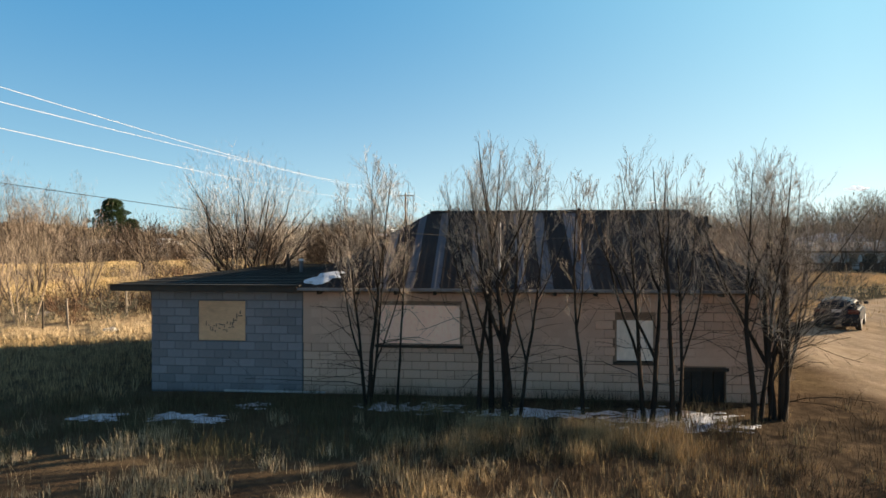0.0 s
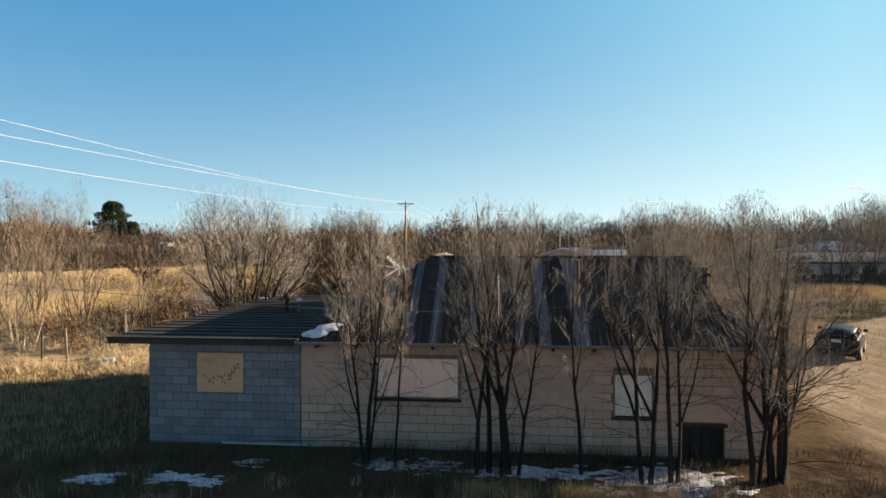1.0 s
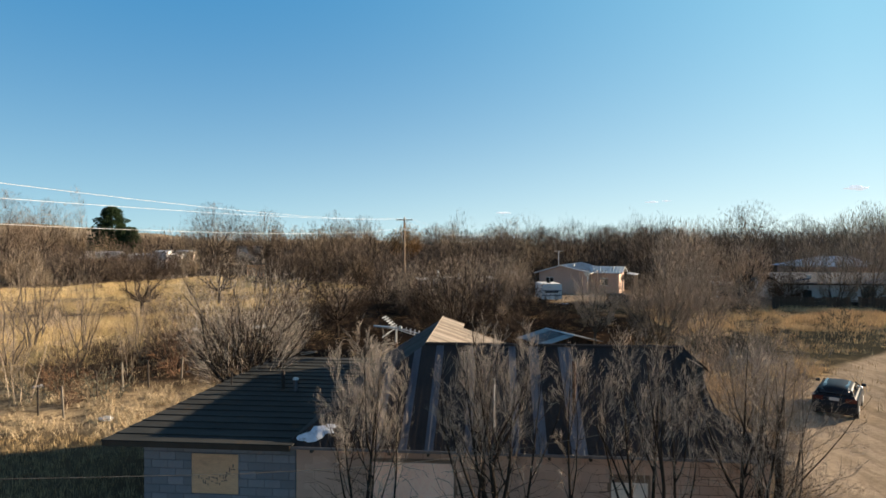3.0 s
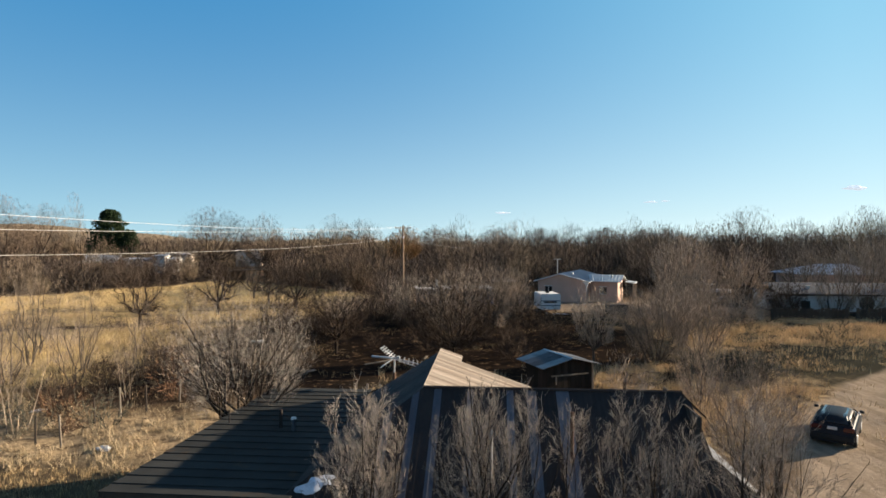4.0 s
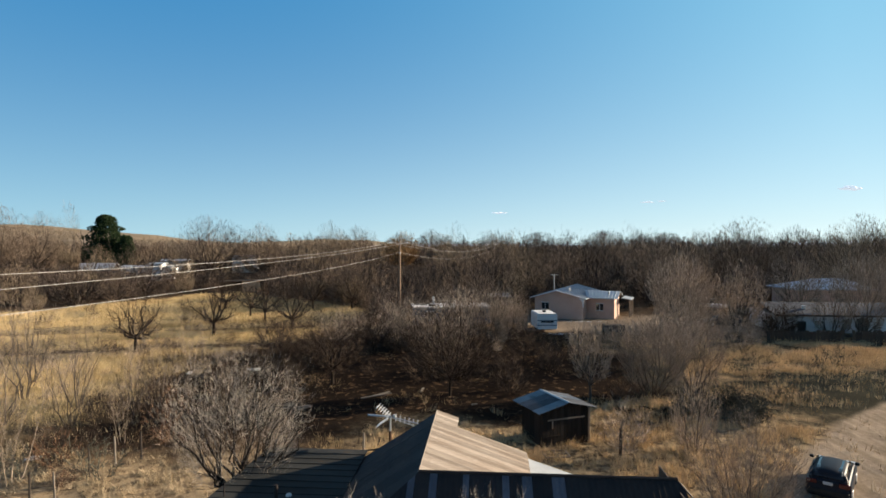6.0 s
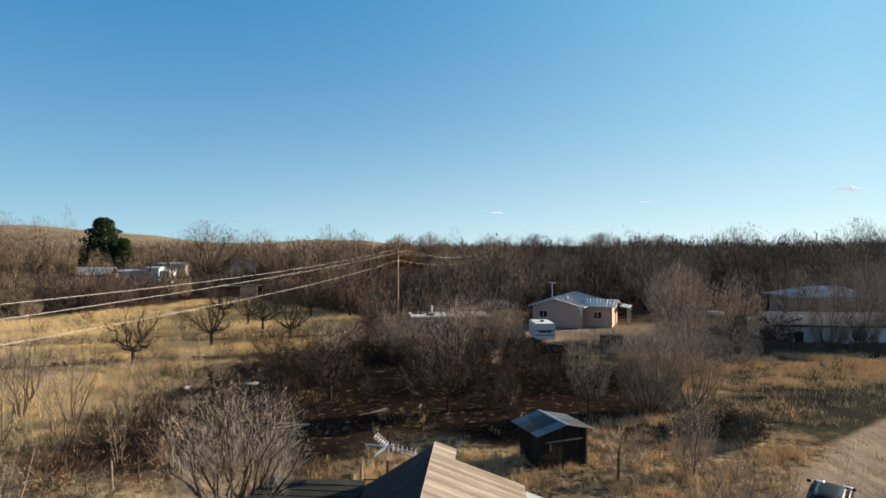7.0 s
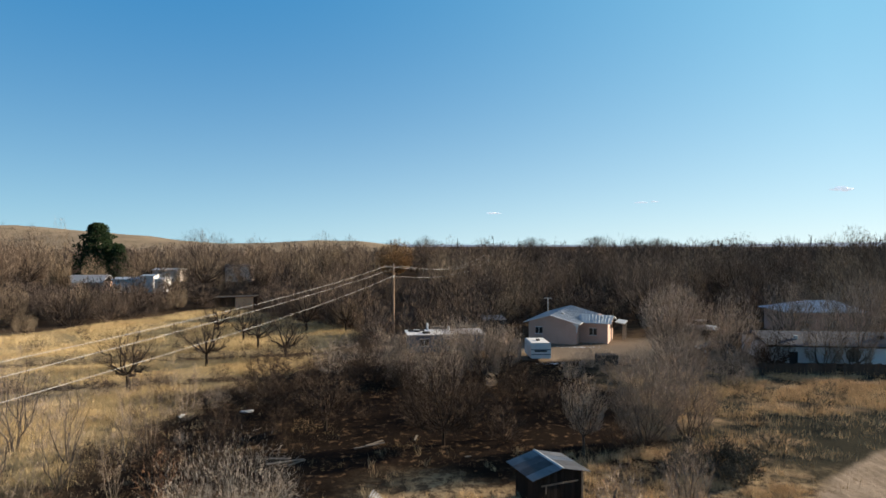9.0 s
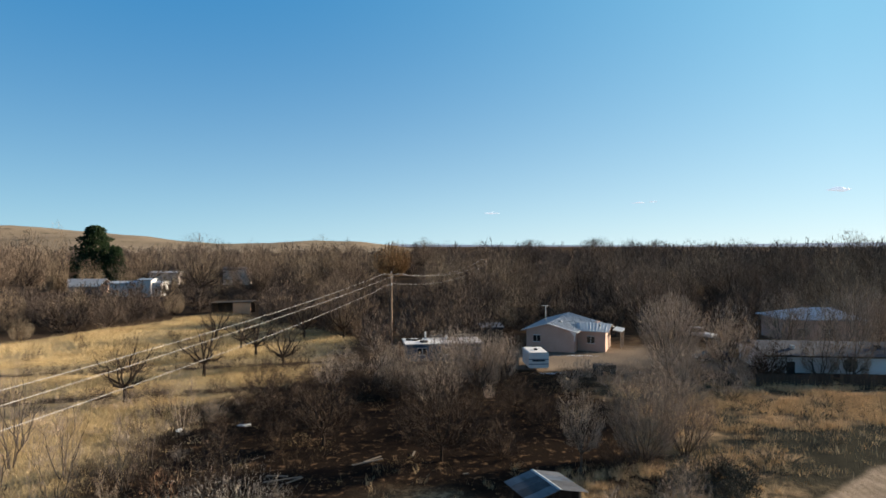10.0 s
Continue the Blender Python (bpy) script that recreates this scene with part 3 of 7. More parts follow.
# annex walls
A_HOLE = [(-2.58, -1.46, 1.27, 2.19)]
a_core = part("front_wall", wall_core(-3.84, -0.01, 2.44, A_HOLE, 0.0, 0.2), "mortar_grey", annex, "bare grey concrete block wall")
part("left_wall", boxes((-3.84, -3.64, 0.2, 8.9, -0.3, 2.5)), "mortar_grey", annex)
part("back_wall", boxes((-3.64, -0.01, 8.7, 8.9, -0.3, 2.6)), "mortar_grey", annex)
ply = part("window_board", boxes((-2.61, -1.44, -0.022, -0.004, 1.25, 2.21), bevel=0.004), "board_ply", annex, "bare plywood board with scrawls")
bm = bmesh.new()
for k in range(26):     # scrawls that cannot be read
    a = -2.45 + 0.035 * k + random.uniform(-0.02, 0.02)
    z = 1.42 + random.uniform(0, 0.24)
    w, h = random.choice([(0.07, 0.018), (0.018, 0.09), (0.05, 0.02), (0.02, 0.06)])
    if k > 18:
        a, z, w, h = a - 0.02, 1.40 + 0.055 * (k - 16), w * 1.4, h * 1.3
    if abs(a + 1.5) > 0.05:
        box(bm, a, a + w, -0.0245, -0.0225, z, z + h)
part("scrawl", bm, "scrawl", ply, "dark spray-painted scrawls")["kind"] = "stuff"

# roof of the house
G = 0.636
EAVE, RIDGE = 2.54, 4.48


def roof_sheets(name, s0, s1, widths, lo, hi, at, parent, thick=0.02, ribs=0.16, height=0.014):
    """Metal sheets side by side along s; each runs up the slope from lo(s) to hi(s); at(s, r) is the place on the slope."""
    s, k = s0, 0
    while s < s1 - 0.02:
        w, material = widths[k % len(widths)]
        e = min(s + w, s1)
        n = max(2, int((e - s) / 0.04))
        ss = np.linspace(s + 0.003, e + 0.012, n + 1)
        vs, fs = [], []
        for q in ss:
            a, b = lo(q), max(hi(q), lo(q) + 0.01)
            rise = height * (0.5 + 0.5 * math.cos(2 * math.pi * q / ribs)) + 0.004 * (k % 2)
            for r in (a, (a + b) / 2, b):
                x, y, z = at(q, r)
                vs.append((x, y, z + rise))
        base = len(vs)
        vs += [(x, y, z - thick) for x, y, z in vs]
        for i in range(n):
            for j in range(2):
                o = i * 3 + j
                fs += [(o, o + 3, o + 4, o + 1), (base + o, base + o + 1, base + o + 4, base + o + 3)]
            for o in (i * 3, i * 3 + 2):
                fs.append((o, base + o, base + o + 3, o + 3))
        for i in (0, n):
            for j in range(2):
                o = i * 3 + j
                fs.append((o, o + 1, base + o + 1, base + o))
        from_arrays(name, vs, fs, material, parent, flat=True)
        s, k = e, k + 1


def front_hi(u):
    if u < 2.8:
        return u - 0.10
    if u < 9.85:
        return 2.7
    if u < 10.0:
        return 2.7 - (u - 9.85) * 1.9
    return -0.35 + (11.15 - u) * 1.15


# galvanised strips between broad dark, rusted sheets
front_row = [(2.10, "roof_dark"), (0.20, "roof_galv"), (0.47, "roof_dark"), (0.18, "roof_galv"), (0.42, "roof_dark"), (0.20, "roof_galv"), (0.72, "roof_dark"), (0.16, "roof_galv"),
             (0.92, "roof_dark"), (0.18, "roof_galv"), (0.36, "roof_dark"), (0.26, "roof_galv"), (0.55, "roof_dark"), (0.34, "roof_galv"), (0.6, "roof_dark"), (0.85, "roof_dark"), (0.85, "roof_dark"), (2.0, "roof_dark")]
roof_sheets("roof_sheet", -0.25, 11.15, front_row, lambda u: -0.35, front_hi, lambda u, v: (u, v, EAVE + G * (v + 0.35)), house)
part("eave_flashing", prism([(-0.25, EAVE - 0.035), (11.15, EAVE - 0.035), (11.15, EAVE + 0.03), (-0.25, EAVE + 0.03)], -0.375, -0.352), "roof_galv", house, "bluish metal strip along the eave")


# left slope: dark rusted sheets, whose colour also carries the slope's shade
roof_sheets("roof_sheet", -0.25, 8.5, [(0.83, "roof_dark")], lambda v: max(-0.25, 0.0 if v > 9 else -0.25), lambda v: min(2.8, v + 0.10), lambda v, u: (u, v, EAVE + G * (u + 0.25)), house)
# right slope of the rear wing: sunlight is put into the pale tan
def lit_low(v):
    """How far down the slope a board reaches: cut by the valley in front, and short where only the ridge goes on."""
    return min(6.12, 2.82 + max(0.02, (v - 2.7) * 1.84)) if v < 7.5 else 3.62


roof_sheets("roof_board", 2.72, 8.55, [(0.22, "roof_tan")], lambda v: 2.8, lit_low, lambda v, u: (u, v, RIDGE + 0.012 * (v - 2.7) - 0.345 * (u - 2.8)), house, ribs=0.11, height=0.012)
# back slope of the front wing, right hip, rear hip and porch
roof_sheets("roof_sheet", 2.9, 11.15, [(0.85, "roof_dark")], lambda u: 5.4 - front_hi(u) if u > 9.6 else 2.7, lambda u: min(5.75, 2.7 + (u - 2.8) / 1.84) if u < 6.1 else 5.75, lambda u, v: (u, v, RIDGE - G * (v - 2.7)), house)
part("hip_roof", slab([(11.15, -0.35, EAVE), (11.15, 5.75, EAVE), (9.85, 4.25, 3.48), (9.85, 1.15, 3.48)], 0.03), "roof_galv", house)
part("gablet_wall", prism([(9.80, 3.40), (9.84, 3.40), (9.84, 4.28), (9.80, 4.28)], 1.15, 4.25), "wood_dark", house)
part("gablet_roof", slab([(9.83, 2.7, RIDGE + 0.02), (10.24, 1.98, 4.06), (10.24, 3.42, 4.06)], 0.05), "roof_dark", house)
part("gablet_front_wall", slab([(0.4, 7.40, 2.6), (6.0, 7.40, 3.30), (2.8, 7.40, RIDGE - 0.05)], 0.03), "wood_dark", house)
part("rear_hip_roof", slab([(-0.25, 9.7, EAVE), (1.5, 7.45, 3.55), (4.0, 7.45, 3.55), (6.15, 9.7, EAVE)], 0.03), "roof_dark", house)
part("porch_roof", slab([(6.15, 4.3, 3.12), (8.2, 4.3, 2.45), (8.2, 7.7, 2.45), (6.15, 7.7, 3.12)], 0.03), "roof_grey", house, "pale grey sheet metal porch roof")
for q in ((7.95, 7.5), (7.95, 5.9)):
    part("porch_post", boxes((q[0] - 0.05, q[0] + 0.05, q[1] - 0.05, q[1] + 0.05, -0.2, 2.44)), "wood_grey", house)
bm = bmesh.new()
rod(bm, (2.8, 2.7, RIDGE + 0.02), (9.85, 2.7, RIDGE + 0.02), 0.05, sides=6)
part("ridge_cap", bm, "roof_dark", house)
bm = bmesh.new()
rod(bm, (2.79, 2.7, RIDGE + 0.0), (2.79, 8.55, RIDGE + 0.07), 0.022, sides=6)
part("ridge_cap", bm, "roof_tan", house)
for k in range(12):
    u = 0.45 + 0.92 * k
    part("rafter_tail", boxes((u - 0.03, u + 0.03, -0.30, 0.0, EAVE - 0.13, EAVE - 0.03)), "wood_dark", house)
part("soffit", boxes((-0.1, 11.0, -0.28, 0.0, 2.475, 2.495)), "wood_grey", house)
g_snow = np.random.default_rng(77)
a_snow = np.arange(20) * 2 * np.pi / 20
r_snow = g_snow.uniform(0.65, 1.15, 20)
eu, ev = 0.52 + 0.46 * r_snow * np.cos(a_snow), 0.02 + 0.20 * r_snow * np.sin(a_snow) + 0.16 * np.cos(a_snow)
rim = np.stack([eu, ev, EAVE + G * (ev + 0.35) + 0.018], -1)
iu, iv = 0.52 + 0.6 * (eu - 0.52), 0.02 + 0.6 * (ev - 0.02)
inner = np.stack([iu, iv, EAVE + G * (iv + 0.35) + 0.05 + g_snow.uniform(0, 0.015, 20)], -1)
cap = [[0.52, 0.02, EAVE + G * 0.37 + 0.06]]
f_snow = []
for i in range(20):
    j = (i + 1) % 20
    f_snow += [(i, j, 20 + j), (i, 20 + j, 20 + i), (20 + i, 20 + j, 40)]
from_arrays("patch_of_snow", np.concatenate([rim, inner, cap]), f_snow, "snow", house, "small patch of old snow on the roof")

# annex roof: long overlapping strips across the slope
for k in range(19):
    v0 = -0.45 + k * 0.49
    v1 = min(v0 + 0.53, 9.25)
    z0, z1 = 2.60 + 0.024 * (v0 + 0.45), 2.60 + 0.024 * (v1 + 0.45)
    l0, l1 = -4.64 + 0.08 * (v0 + 0.45), -4.64 + 0.08 * (v1 + 0.45)
    r = 0.05
    bm = bmesh.new()
    top = [bm.verts.new(p) for p in ((l0, v0, z0 + 0.035), (r, v0, z0 + 0.035), (r, v1, z1 + 0.008), (l1, v1, z1 + 0.008))]
    low = [bm.verts.new((t.co.x, t.co.y, t.co.z - 0.03)) for t in top]
    bm.faces.new(top)
    bm.faces.new(low[::-1])
    for i in range(4):
        bm.faces.new((top[i], low[i], low[(i + 1) % 4], top[(i + 1) % 4]))
    part("roof_strip", bm, "roof_wing", annex)
part("fascia", slab([(-4.63, -0.42, 2.60), (-0.02, -0.42, 2.60), (-0.02, -0.38, 2.60), (-4.63, -0.38, 2.60)], 0.13), "wood_dark", annex)
part("soffit", slab([(-4.60, -0.37, 2.56), (-0.02, -0.37, 2.56), (-0.02, 0.0, 2.56), (-4.60, 0.0, 2.56)], 0.03), "wood_dark", annex)
part("side_fascia", slab([(-4.64, -0.42, 2.60), (-4.60, -0.42, 2.60), (-3.86, 9.2, 2.83), (-3.90, 9.2, 2.83)], 0.12), "wood_dark", annex)
for (u, v, h, r, material, label) in ((-1.92, 4.3, 0.56, 0.06, "roof_dark", "dark iron vent pipe"), (-1.42, 4.05, 0.34, 0.06, "roof_galv", "short capped metal vent"), (-3.75, 4.6, 0.42, 0.022, "roof_dark", "thin dark rod")):
    bm = rod(bmesh.new(), (u, v, 2.70), (u, v, 2.75 + h), r)
    if material == "roof_galv":
        cap = rod(bmesh.new(), (u, v, 2.75 + h), (u, v, 2.81 + h), r * 1.7, r * 1.2)
        part("vent_cap", cap, "white_metal", annex, "pale metal cap")
    part("vent_pipe", bm, material, annex, label)


# ---- trees ----
def tubes(lines, sides):
    """Tapered tubes round many polylines of as many points each: arrays of points and radii."""
    P = np.array([a for a, _ in lines], float)
    R = np.array([b for _, b in lines], float)
    B, n, _ = P.shape
    T = np.empty_like(P)
    T[:, 1:-1] = P[:, 2:] - P[:, :-2]
    T[:, 0], T[:, -1] = P[:, 1] - P[:, 0], P[:, -1] - P[:, -2]
    T /= np.linalg.norm(T, axis=-1, keepdims=True) + 1e-9
    ref = np.where(np.abs(T[..., 2:3]) > 0.8, np.array([1.0, 0, 0]), np.array([0, 0, 1.0]))
    X = np.cross(T, ref)
    X /= np.linalg.norm(X, axis=-1, keepdims=True) + 1e-9
    Y = np.cross(T, X)
    a = np.arange(sides) * 2 * np.pi / sides
    ring = np.cos(a)[:, None] * X[:, :, None] + np.sin(a)[:, None] * Y[:, :, None]
    V = (P[:, :, None] + ring * R[:, :, None, None]).reshape(-1, 3)
    b, i, s = np.meshgrid(np.arange(B), np.arange(n - 1), np.arange(sides), indexing="ij")
    o = (b * n + i) * sides
    q = (s + 1) % sides
    F = np.stack([o + s, o + q, o + sides + q, o + sides + s], -1).reshape(-1, 4)
    return V, F


def joined(groups):
    vs, fs, at = [], [], 0
    for v, f in groups:
        vs.append(v)
        fs.append(f + at)
        at += len(v)
    return np.concatenate(vs), np.concatenate(fs)


def outside(p, env, slack):
    """Whether places lie outside a crown: (half width, height of its widest part, height of its top)."""
    w, zc, top = env
    z = p[..., 2]
    wz = np.where(z > zc, w, w * (0.30 + 0.70 * smooth(0, zc, z)))
    up = np.maximum(z - zc, 0) / (top - zc)
    return (p[..., 0] ** 2 + p[..., 1] ** 2) / wz ** 2 + up ** 2 > slack ** 2


def sprout(rng, P, R, count, spread, ratio, n, up=0.3, wobble=0.1, clear=0.15, thin=0.35, twig=0.003, droop=0.0, taper=0.6, env=None):
    """Side shoots along every polyline of P: count of them each, n points long, as arrays of points and radii."""
    B, m, _ = P.shape
    f = clear + (1 - clear) * (np.arange(count)[None] + rng.uniform(0.1, 0.9, (B, count))) / count
    x = f * (m - 1)
    i = np.minimum(x.astype(int), m - 2)
    row = np.arange(B)[:, None]
    t = P[row, i + 1] - P[row, i]
    q = P[row, i] + t * (x - i)[..., None]
    r = R[row, i] + (R[row, i + 1] - R[row, i]) * (x - i)
    t = t / (np.linalg.norm(t, axis=-1, keepdims=True) + 1e-9)
    side = np.cross(t, rng.normal(0, 1, t.shape))
    side /= np.linalg.norm(side, axis=-1, keepdims=True) + 1e-9
    s = (spread * rng.uniform(0.65, 1.35, f.shape))[..., None]
    d = t * np.cos(s) + side * np.sin(s)
    whole = np.linalg.norm(np.diff(P, axis=1), axis=-1).sum(1)[:, None]
    ln = whole * ratio * (1.15 - taper * f) * rng.uniform(0.6, 1.3, f.shape)
    if env:
        slack = rng.uniform(0.80, 1.06, f.shape)
        for _ in range(6):
            ln = np.where(outside(q + d * ln[..., None], env, slack), ln * 0.7, ln)
    pts = [q]
    for k in range(1, n):
        d = d + rng.normal(0, wobble, d.shape)
        d[..., 2] += (up - droop * k) / n
        d /= np.linalg.norm(d, axis=-1, keepdims=True)
        pts.append(pts[-1] + d * (ln / (n - 1))[..., None])
    r0 = np.maximum(twig, r * thin)
    rad = [r0 + (np.maximum(twig * 0.6, r0 * 0.25) - r0) * k / (n - 1) for k in range(n)]
    return np.stack(pts, 2).reshape(-1, n, 3), np.stack(rad, 2).reshape(-1, n)


def stem(rng, foot, lean, turn, height, radius, up=0.25, wobble=0.05, n=9):
    """One trunk that leans by so many radians and rights itself as it rises."""
    d = np.array([math.cos(turn) * math.sin(lean), math.sin(turn) * math.sin(lean), math.cos(lean)])
    p = np.array([foot[0], foot[1], foot[2] if len(foot) > 2 else -0.15])
    pts = [p]
    for k in range(1, n):
        d = d + rng.normal(0, wobble, 3)
        d[2] += up * 2 / n
        d = d / np.linalg.norm(d)
        p = p + d * height / (n - 1)
        pts.append(p)
    return pts, [radius * (1 - 0.93 * k / (n - 1)) for k in range(n)]


def forks(rng, trunk, height, spread, at):
    """Limbs that part from a trunk at the given points of it and turn upwards."""
    pts, rad = trunk
    out = []
    for i in at:
        a = rng.choice([0.0, math.pi]) + rng.normal(0, 0.55)
        out.append(stem(rng, pts[i], spread * rng.uniform(0.7, 1.3), a, height * (1 - i / 8.5) * rng.uniform(0.8, 1.0), rad[i] * rng.uniform(0.62, 0.85), 0.42, 0.075))
    return out


def fan(rng, stems, height, radius, lean, base, up=0.25, wobble=0.05, env=None):
    """Stems that spread from one foot."""
    out = []
    for k in range(stems):
        a = 2 * math.pi * (k + rng.uniform(0, 0.7)) / stems
        t = lean * math.sqrt((k * 7 % stems + rng.uniform(0.2, 0.9)) / stems)
        h = height * rng.uniform(0.8, 1.0) * (1 - 0.12 * t)
        one = stem(rng, (base * math.cos(a), base * math.sin(a)), t, a, h, radius * rng.uniform(0.6, 1.0), up, wobble)
        if env:
            for _ in range(5):
                if outside(np.array(one[0][-1]), env, 0.88):
                    h *= 0.88
                    one = stem(rng, one[0][0], t, a, h, one[1][0], up, wobble)
        out.append(one)
    return out


def shoots(rng, trunks, counts=(10, 8, 7), spread=(0.6, 0.6, 0.55), ratio=(0.4, 0.45, 0.5), up=0.4, clear=0.3, thin=0.35, twig=0.003, wobble=0.1, taper=0.6, droop=0.0, env=None):
    """The levels of a bare tree on its trunks, as arrays of points and radii."""
    P, R = np.array([p for p, _ in trunks]), np.array([r for _, r in trunks])
    levels = [(P, R)]
    for k, c in enumerate(counts):
        P, R = sprout(rng, P, R, c, spread[k], ratio[k], (5, 4, 3, 2)[k], up * (1, 0.8, 0.6, 0.4)[k], wobble, clear if k == 0 else 0.12, thin, twig, droop if k else 0.0, taper, env)
        levels.append((P, R))
    return levels


def as_tris(v, f):
    return v, np.concatenate([f[:, [0, 1, 2]], f[:, [0, 2, 3]]])


def slivers(P, R, rng):
    """Slender tapering strips for twigs: one triangle, and a quad for each bend before it."""
    n = P.shape[1]
    side = np.cross(P[:, -1] - P[:, 0], rng.normal(0, 1, (len(P), 3)))
    side /= np.linalg.norm(side, axis=-1, keepdims=True) + 1e-9
    cols = []
    for k in range(n - 1):
        w = side * R[:, k:k + 1]
        cols += [P[:, k] - w, P[:, k] + w]
    v = np.stack(cols + [P[:, -1]], 1)
    m = v.shape[1]
    tri = []
    for k in range(n - 2):
        tri += [(2 * k, 2 * k + 1, 2 * k + 3), (2 * k, 2 * k + 3, 2 * k + 2)]
    tri.append((m - 3, m - 2, m - 1))
    return v.reshape(-1, 3), (np.arange(len(P))[:, None, None] * m + np.array(tri)[None]).reshape(-1, 3)


def spikes(levels, rng, sides=3, thin=1):
    """Thin shoots: prisms for the thick levels, slivers for the last ones."""
    groups = [as_tris(*tubes(list(zip(P, R)), sides)) for P, R in levels[:len(levels) - thin]]
    return joined(groups + [slivers(*g, rng) for g in levels[len(levels) - thin:]])


def tree(name, seed, at, label, trunks=None, bark="bark", twigs="twig", group="", turn=0.0, stems=3, height=5.0, radius=0.09, lean=0.3, base=0.2, rise=0.25, low=0, thin_levels=3, split=(), env=None, crook=0.05, **shape):
    """A bare tree of its own: trunk, limbs and a crown of twigs."""
    rng = np.random.default_rng(seed)
    if trunks:
        grown = []
        for a, b, c, d, h, r in trunks:
            one = stem(rng, (a, b), c, d, h, r, 0.10, 0.045)
            grown += [one] + forks(rng, one, h, 0.42, [i for i in split if rng.random() < 0.8])
        trunks = grown
    else:
        trunks = fan(rng, stems, height, radius, lean, base, rise, crook, env)
    lv = shoots(rng, trunks, env=env, **shape)
    ob = empty(name, pose(at[0], at[1], gz(*at[:2]), 0, 0, turn), label, "shrub" if "bush" in name else "tree", group)
    groups = [tubes(list(zip(*lv[0])), 6), tubes(list(zip(*lv[1])), 3)]
    if low:
        P, R = sprout(rng, lv[0][0][:, :5], lv[0][1][:, :5], low, 1.15, 0.75, 6, 0.1, 0.2, 0.2, 0.2, 0.006, 0.08)
        P2, R2 = sprout(rng, P, R, 4, 0.7, 0.35, 3, 0.0, 0.1, 0.2, 0.5, 0.003)
        groups += [tubes(list(zip(P, R)), 4), tubes(list(zip(P2, R2)), 3)]
    v, f = joined([as_tris(*g) for g in groups])
    from_arrays("trunk", v, f, bark, ob)
    v, f = spikes(lv[2:], rng, 3, min(thin_levels, len(lv) - 2))
    from_arrays("crown", v, f, twigs, ob)
    return ob


def bell(seed, height, wide, limbs, twigs, size, thick, fork=0.0, spread=1.0, scatter_=0.30, fanning=0.17, shell=0.42, bend=0.8, points=4, rim=0.48):
    """A bare crown of fanning limbs under a domed outline: limb polylines with radii, and twigs that follow the limbs outwards."""
    g = np.random.default_rng(seed)
    z0 = fork * height
    hh = (1 - rim) * (height - z0)
    zc = rim * (height - z0)
    th = spread * np.sqrt((np.arange(limbs) + g.uniform(0.1, 0.9, limbs)) / limbs)
    az = np.arange(limbs) * 2.39996 + g.normal(0, 0.3, limbs)
    gain = g.uniform(0.84, 1.06, limbs)

    def reach(t):
        a, b = (np.sin(t) / wide) ** 2 + (np.cos(t) / hh) ** 2, np.cos(t) * zc / hh ** 2
        return (b + np.sqrt(np.maximum(b * b - a * (zc * zc / hh ** 2 - 1), 0))) / a

    def place(t, a, f, k):
        r = reach(t) * k
        flat = r * np.sin(t) * f ** bend
        return np.stack([flat * np.cos(a), flat * np.sin(a), z0 + r * np.cos(t) * f], -1)

    lines = []
    for i in range(limbs):
        f = np.linspace(0, 0.86, points)
        p = place(th[i], az[i], f, gain[i]) + np.concatenate([np.zeros((1, 3)), g.normal(0, 0.018 * height, (points - 1, 3))])
        if not fork:
            p[0] += (0.02 * height * math.cos(az[i]), 0.02 * height * math.sin(az[i]), -0.15)
        lines.append((p, 0.0085 * height * g.uniform(0.6, 1.1) * (1 - 0.9 * np.linspace(0, 1, points))))
    k = g.integers(0, limbs, twigs)
    t = np.abs(th[k] + g.normal(0, fanning, twigs))
    a = az[k] + g.normal(0, fanning, twigs) / np.maximum(np.sin(th[k]), 0.25)
    f = shell + (0.97 - shell) * g.random(twigs) ** 0.75
    q = place(t, a, f, gain[k])
    d = place(t, a, f + 0.06, gain[k]) - q
    d = d / (np.linalg.norm(d, axis=1, keepdims=True) + 1e-9) + g.normal(0, scatter_, (twigs, 3)) + np.array([0, 0, 0.12])
    ln = size * height * g.uniform(0.5, 1.1, (twigs, 1)) * (1.25 - 0.75 * f[:, None])
    P = np.stack([q, q + d / np.linalg.norm(d, axis=1, keepdims=True) * ln], 1)
    R = np.repeat(thick * g.uniform(0.6, 1.3, (twigs, 1)), 2, 1)
    return lines, (P, R), g


def bell_shape(seed, *args, **kw):
    """A bell crown in one piece, to be scattered."""
    lines, twig, g = bell(seed, *args, points=3, **kw)
    return joined([as_tris(*tubes(lines, 3)), slivers(*twig, g)])


def bell_limbed(seed, *args, limb=1.0, **kw):
    """A bell crown with its limbs apart from its twigs, to be scattered."""
    lines, twig, g = bell(seed, *args, points=4, **kw)
    return (*slivers(*twig, g), *as_tris(*tubes([(a, b * limb) for a, b in lines], 3)))


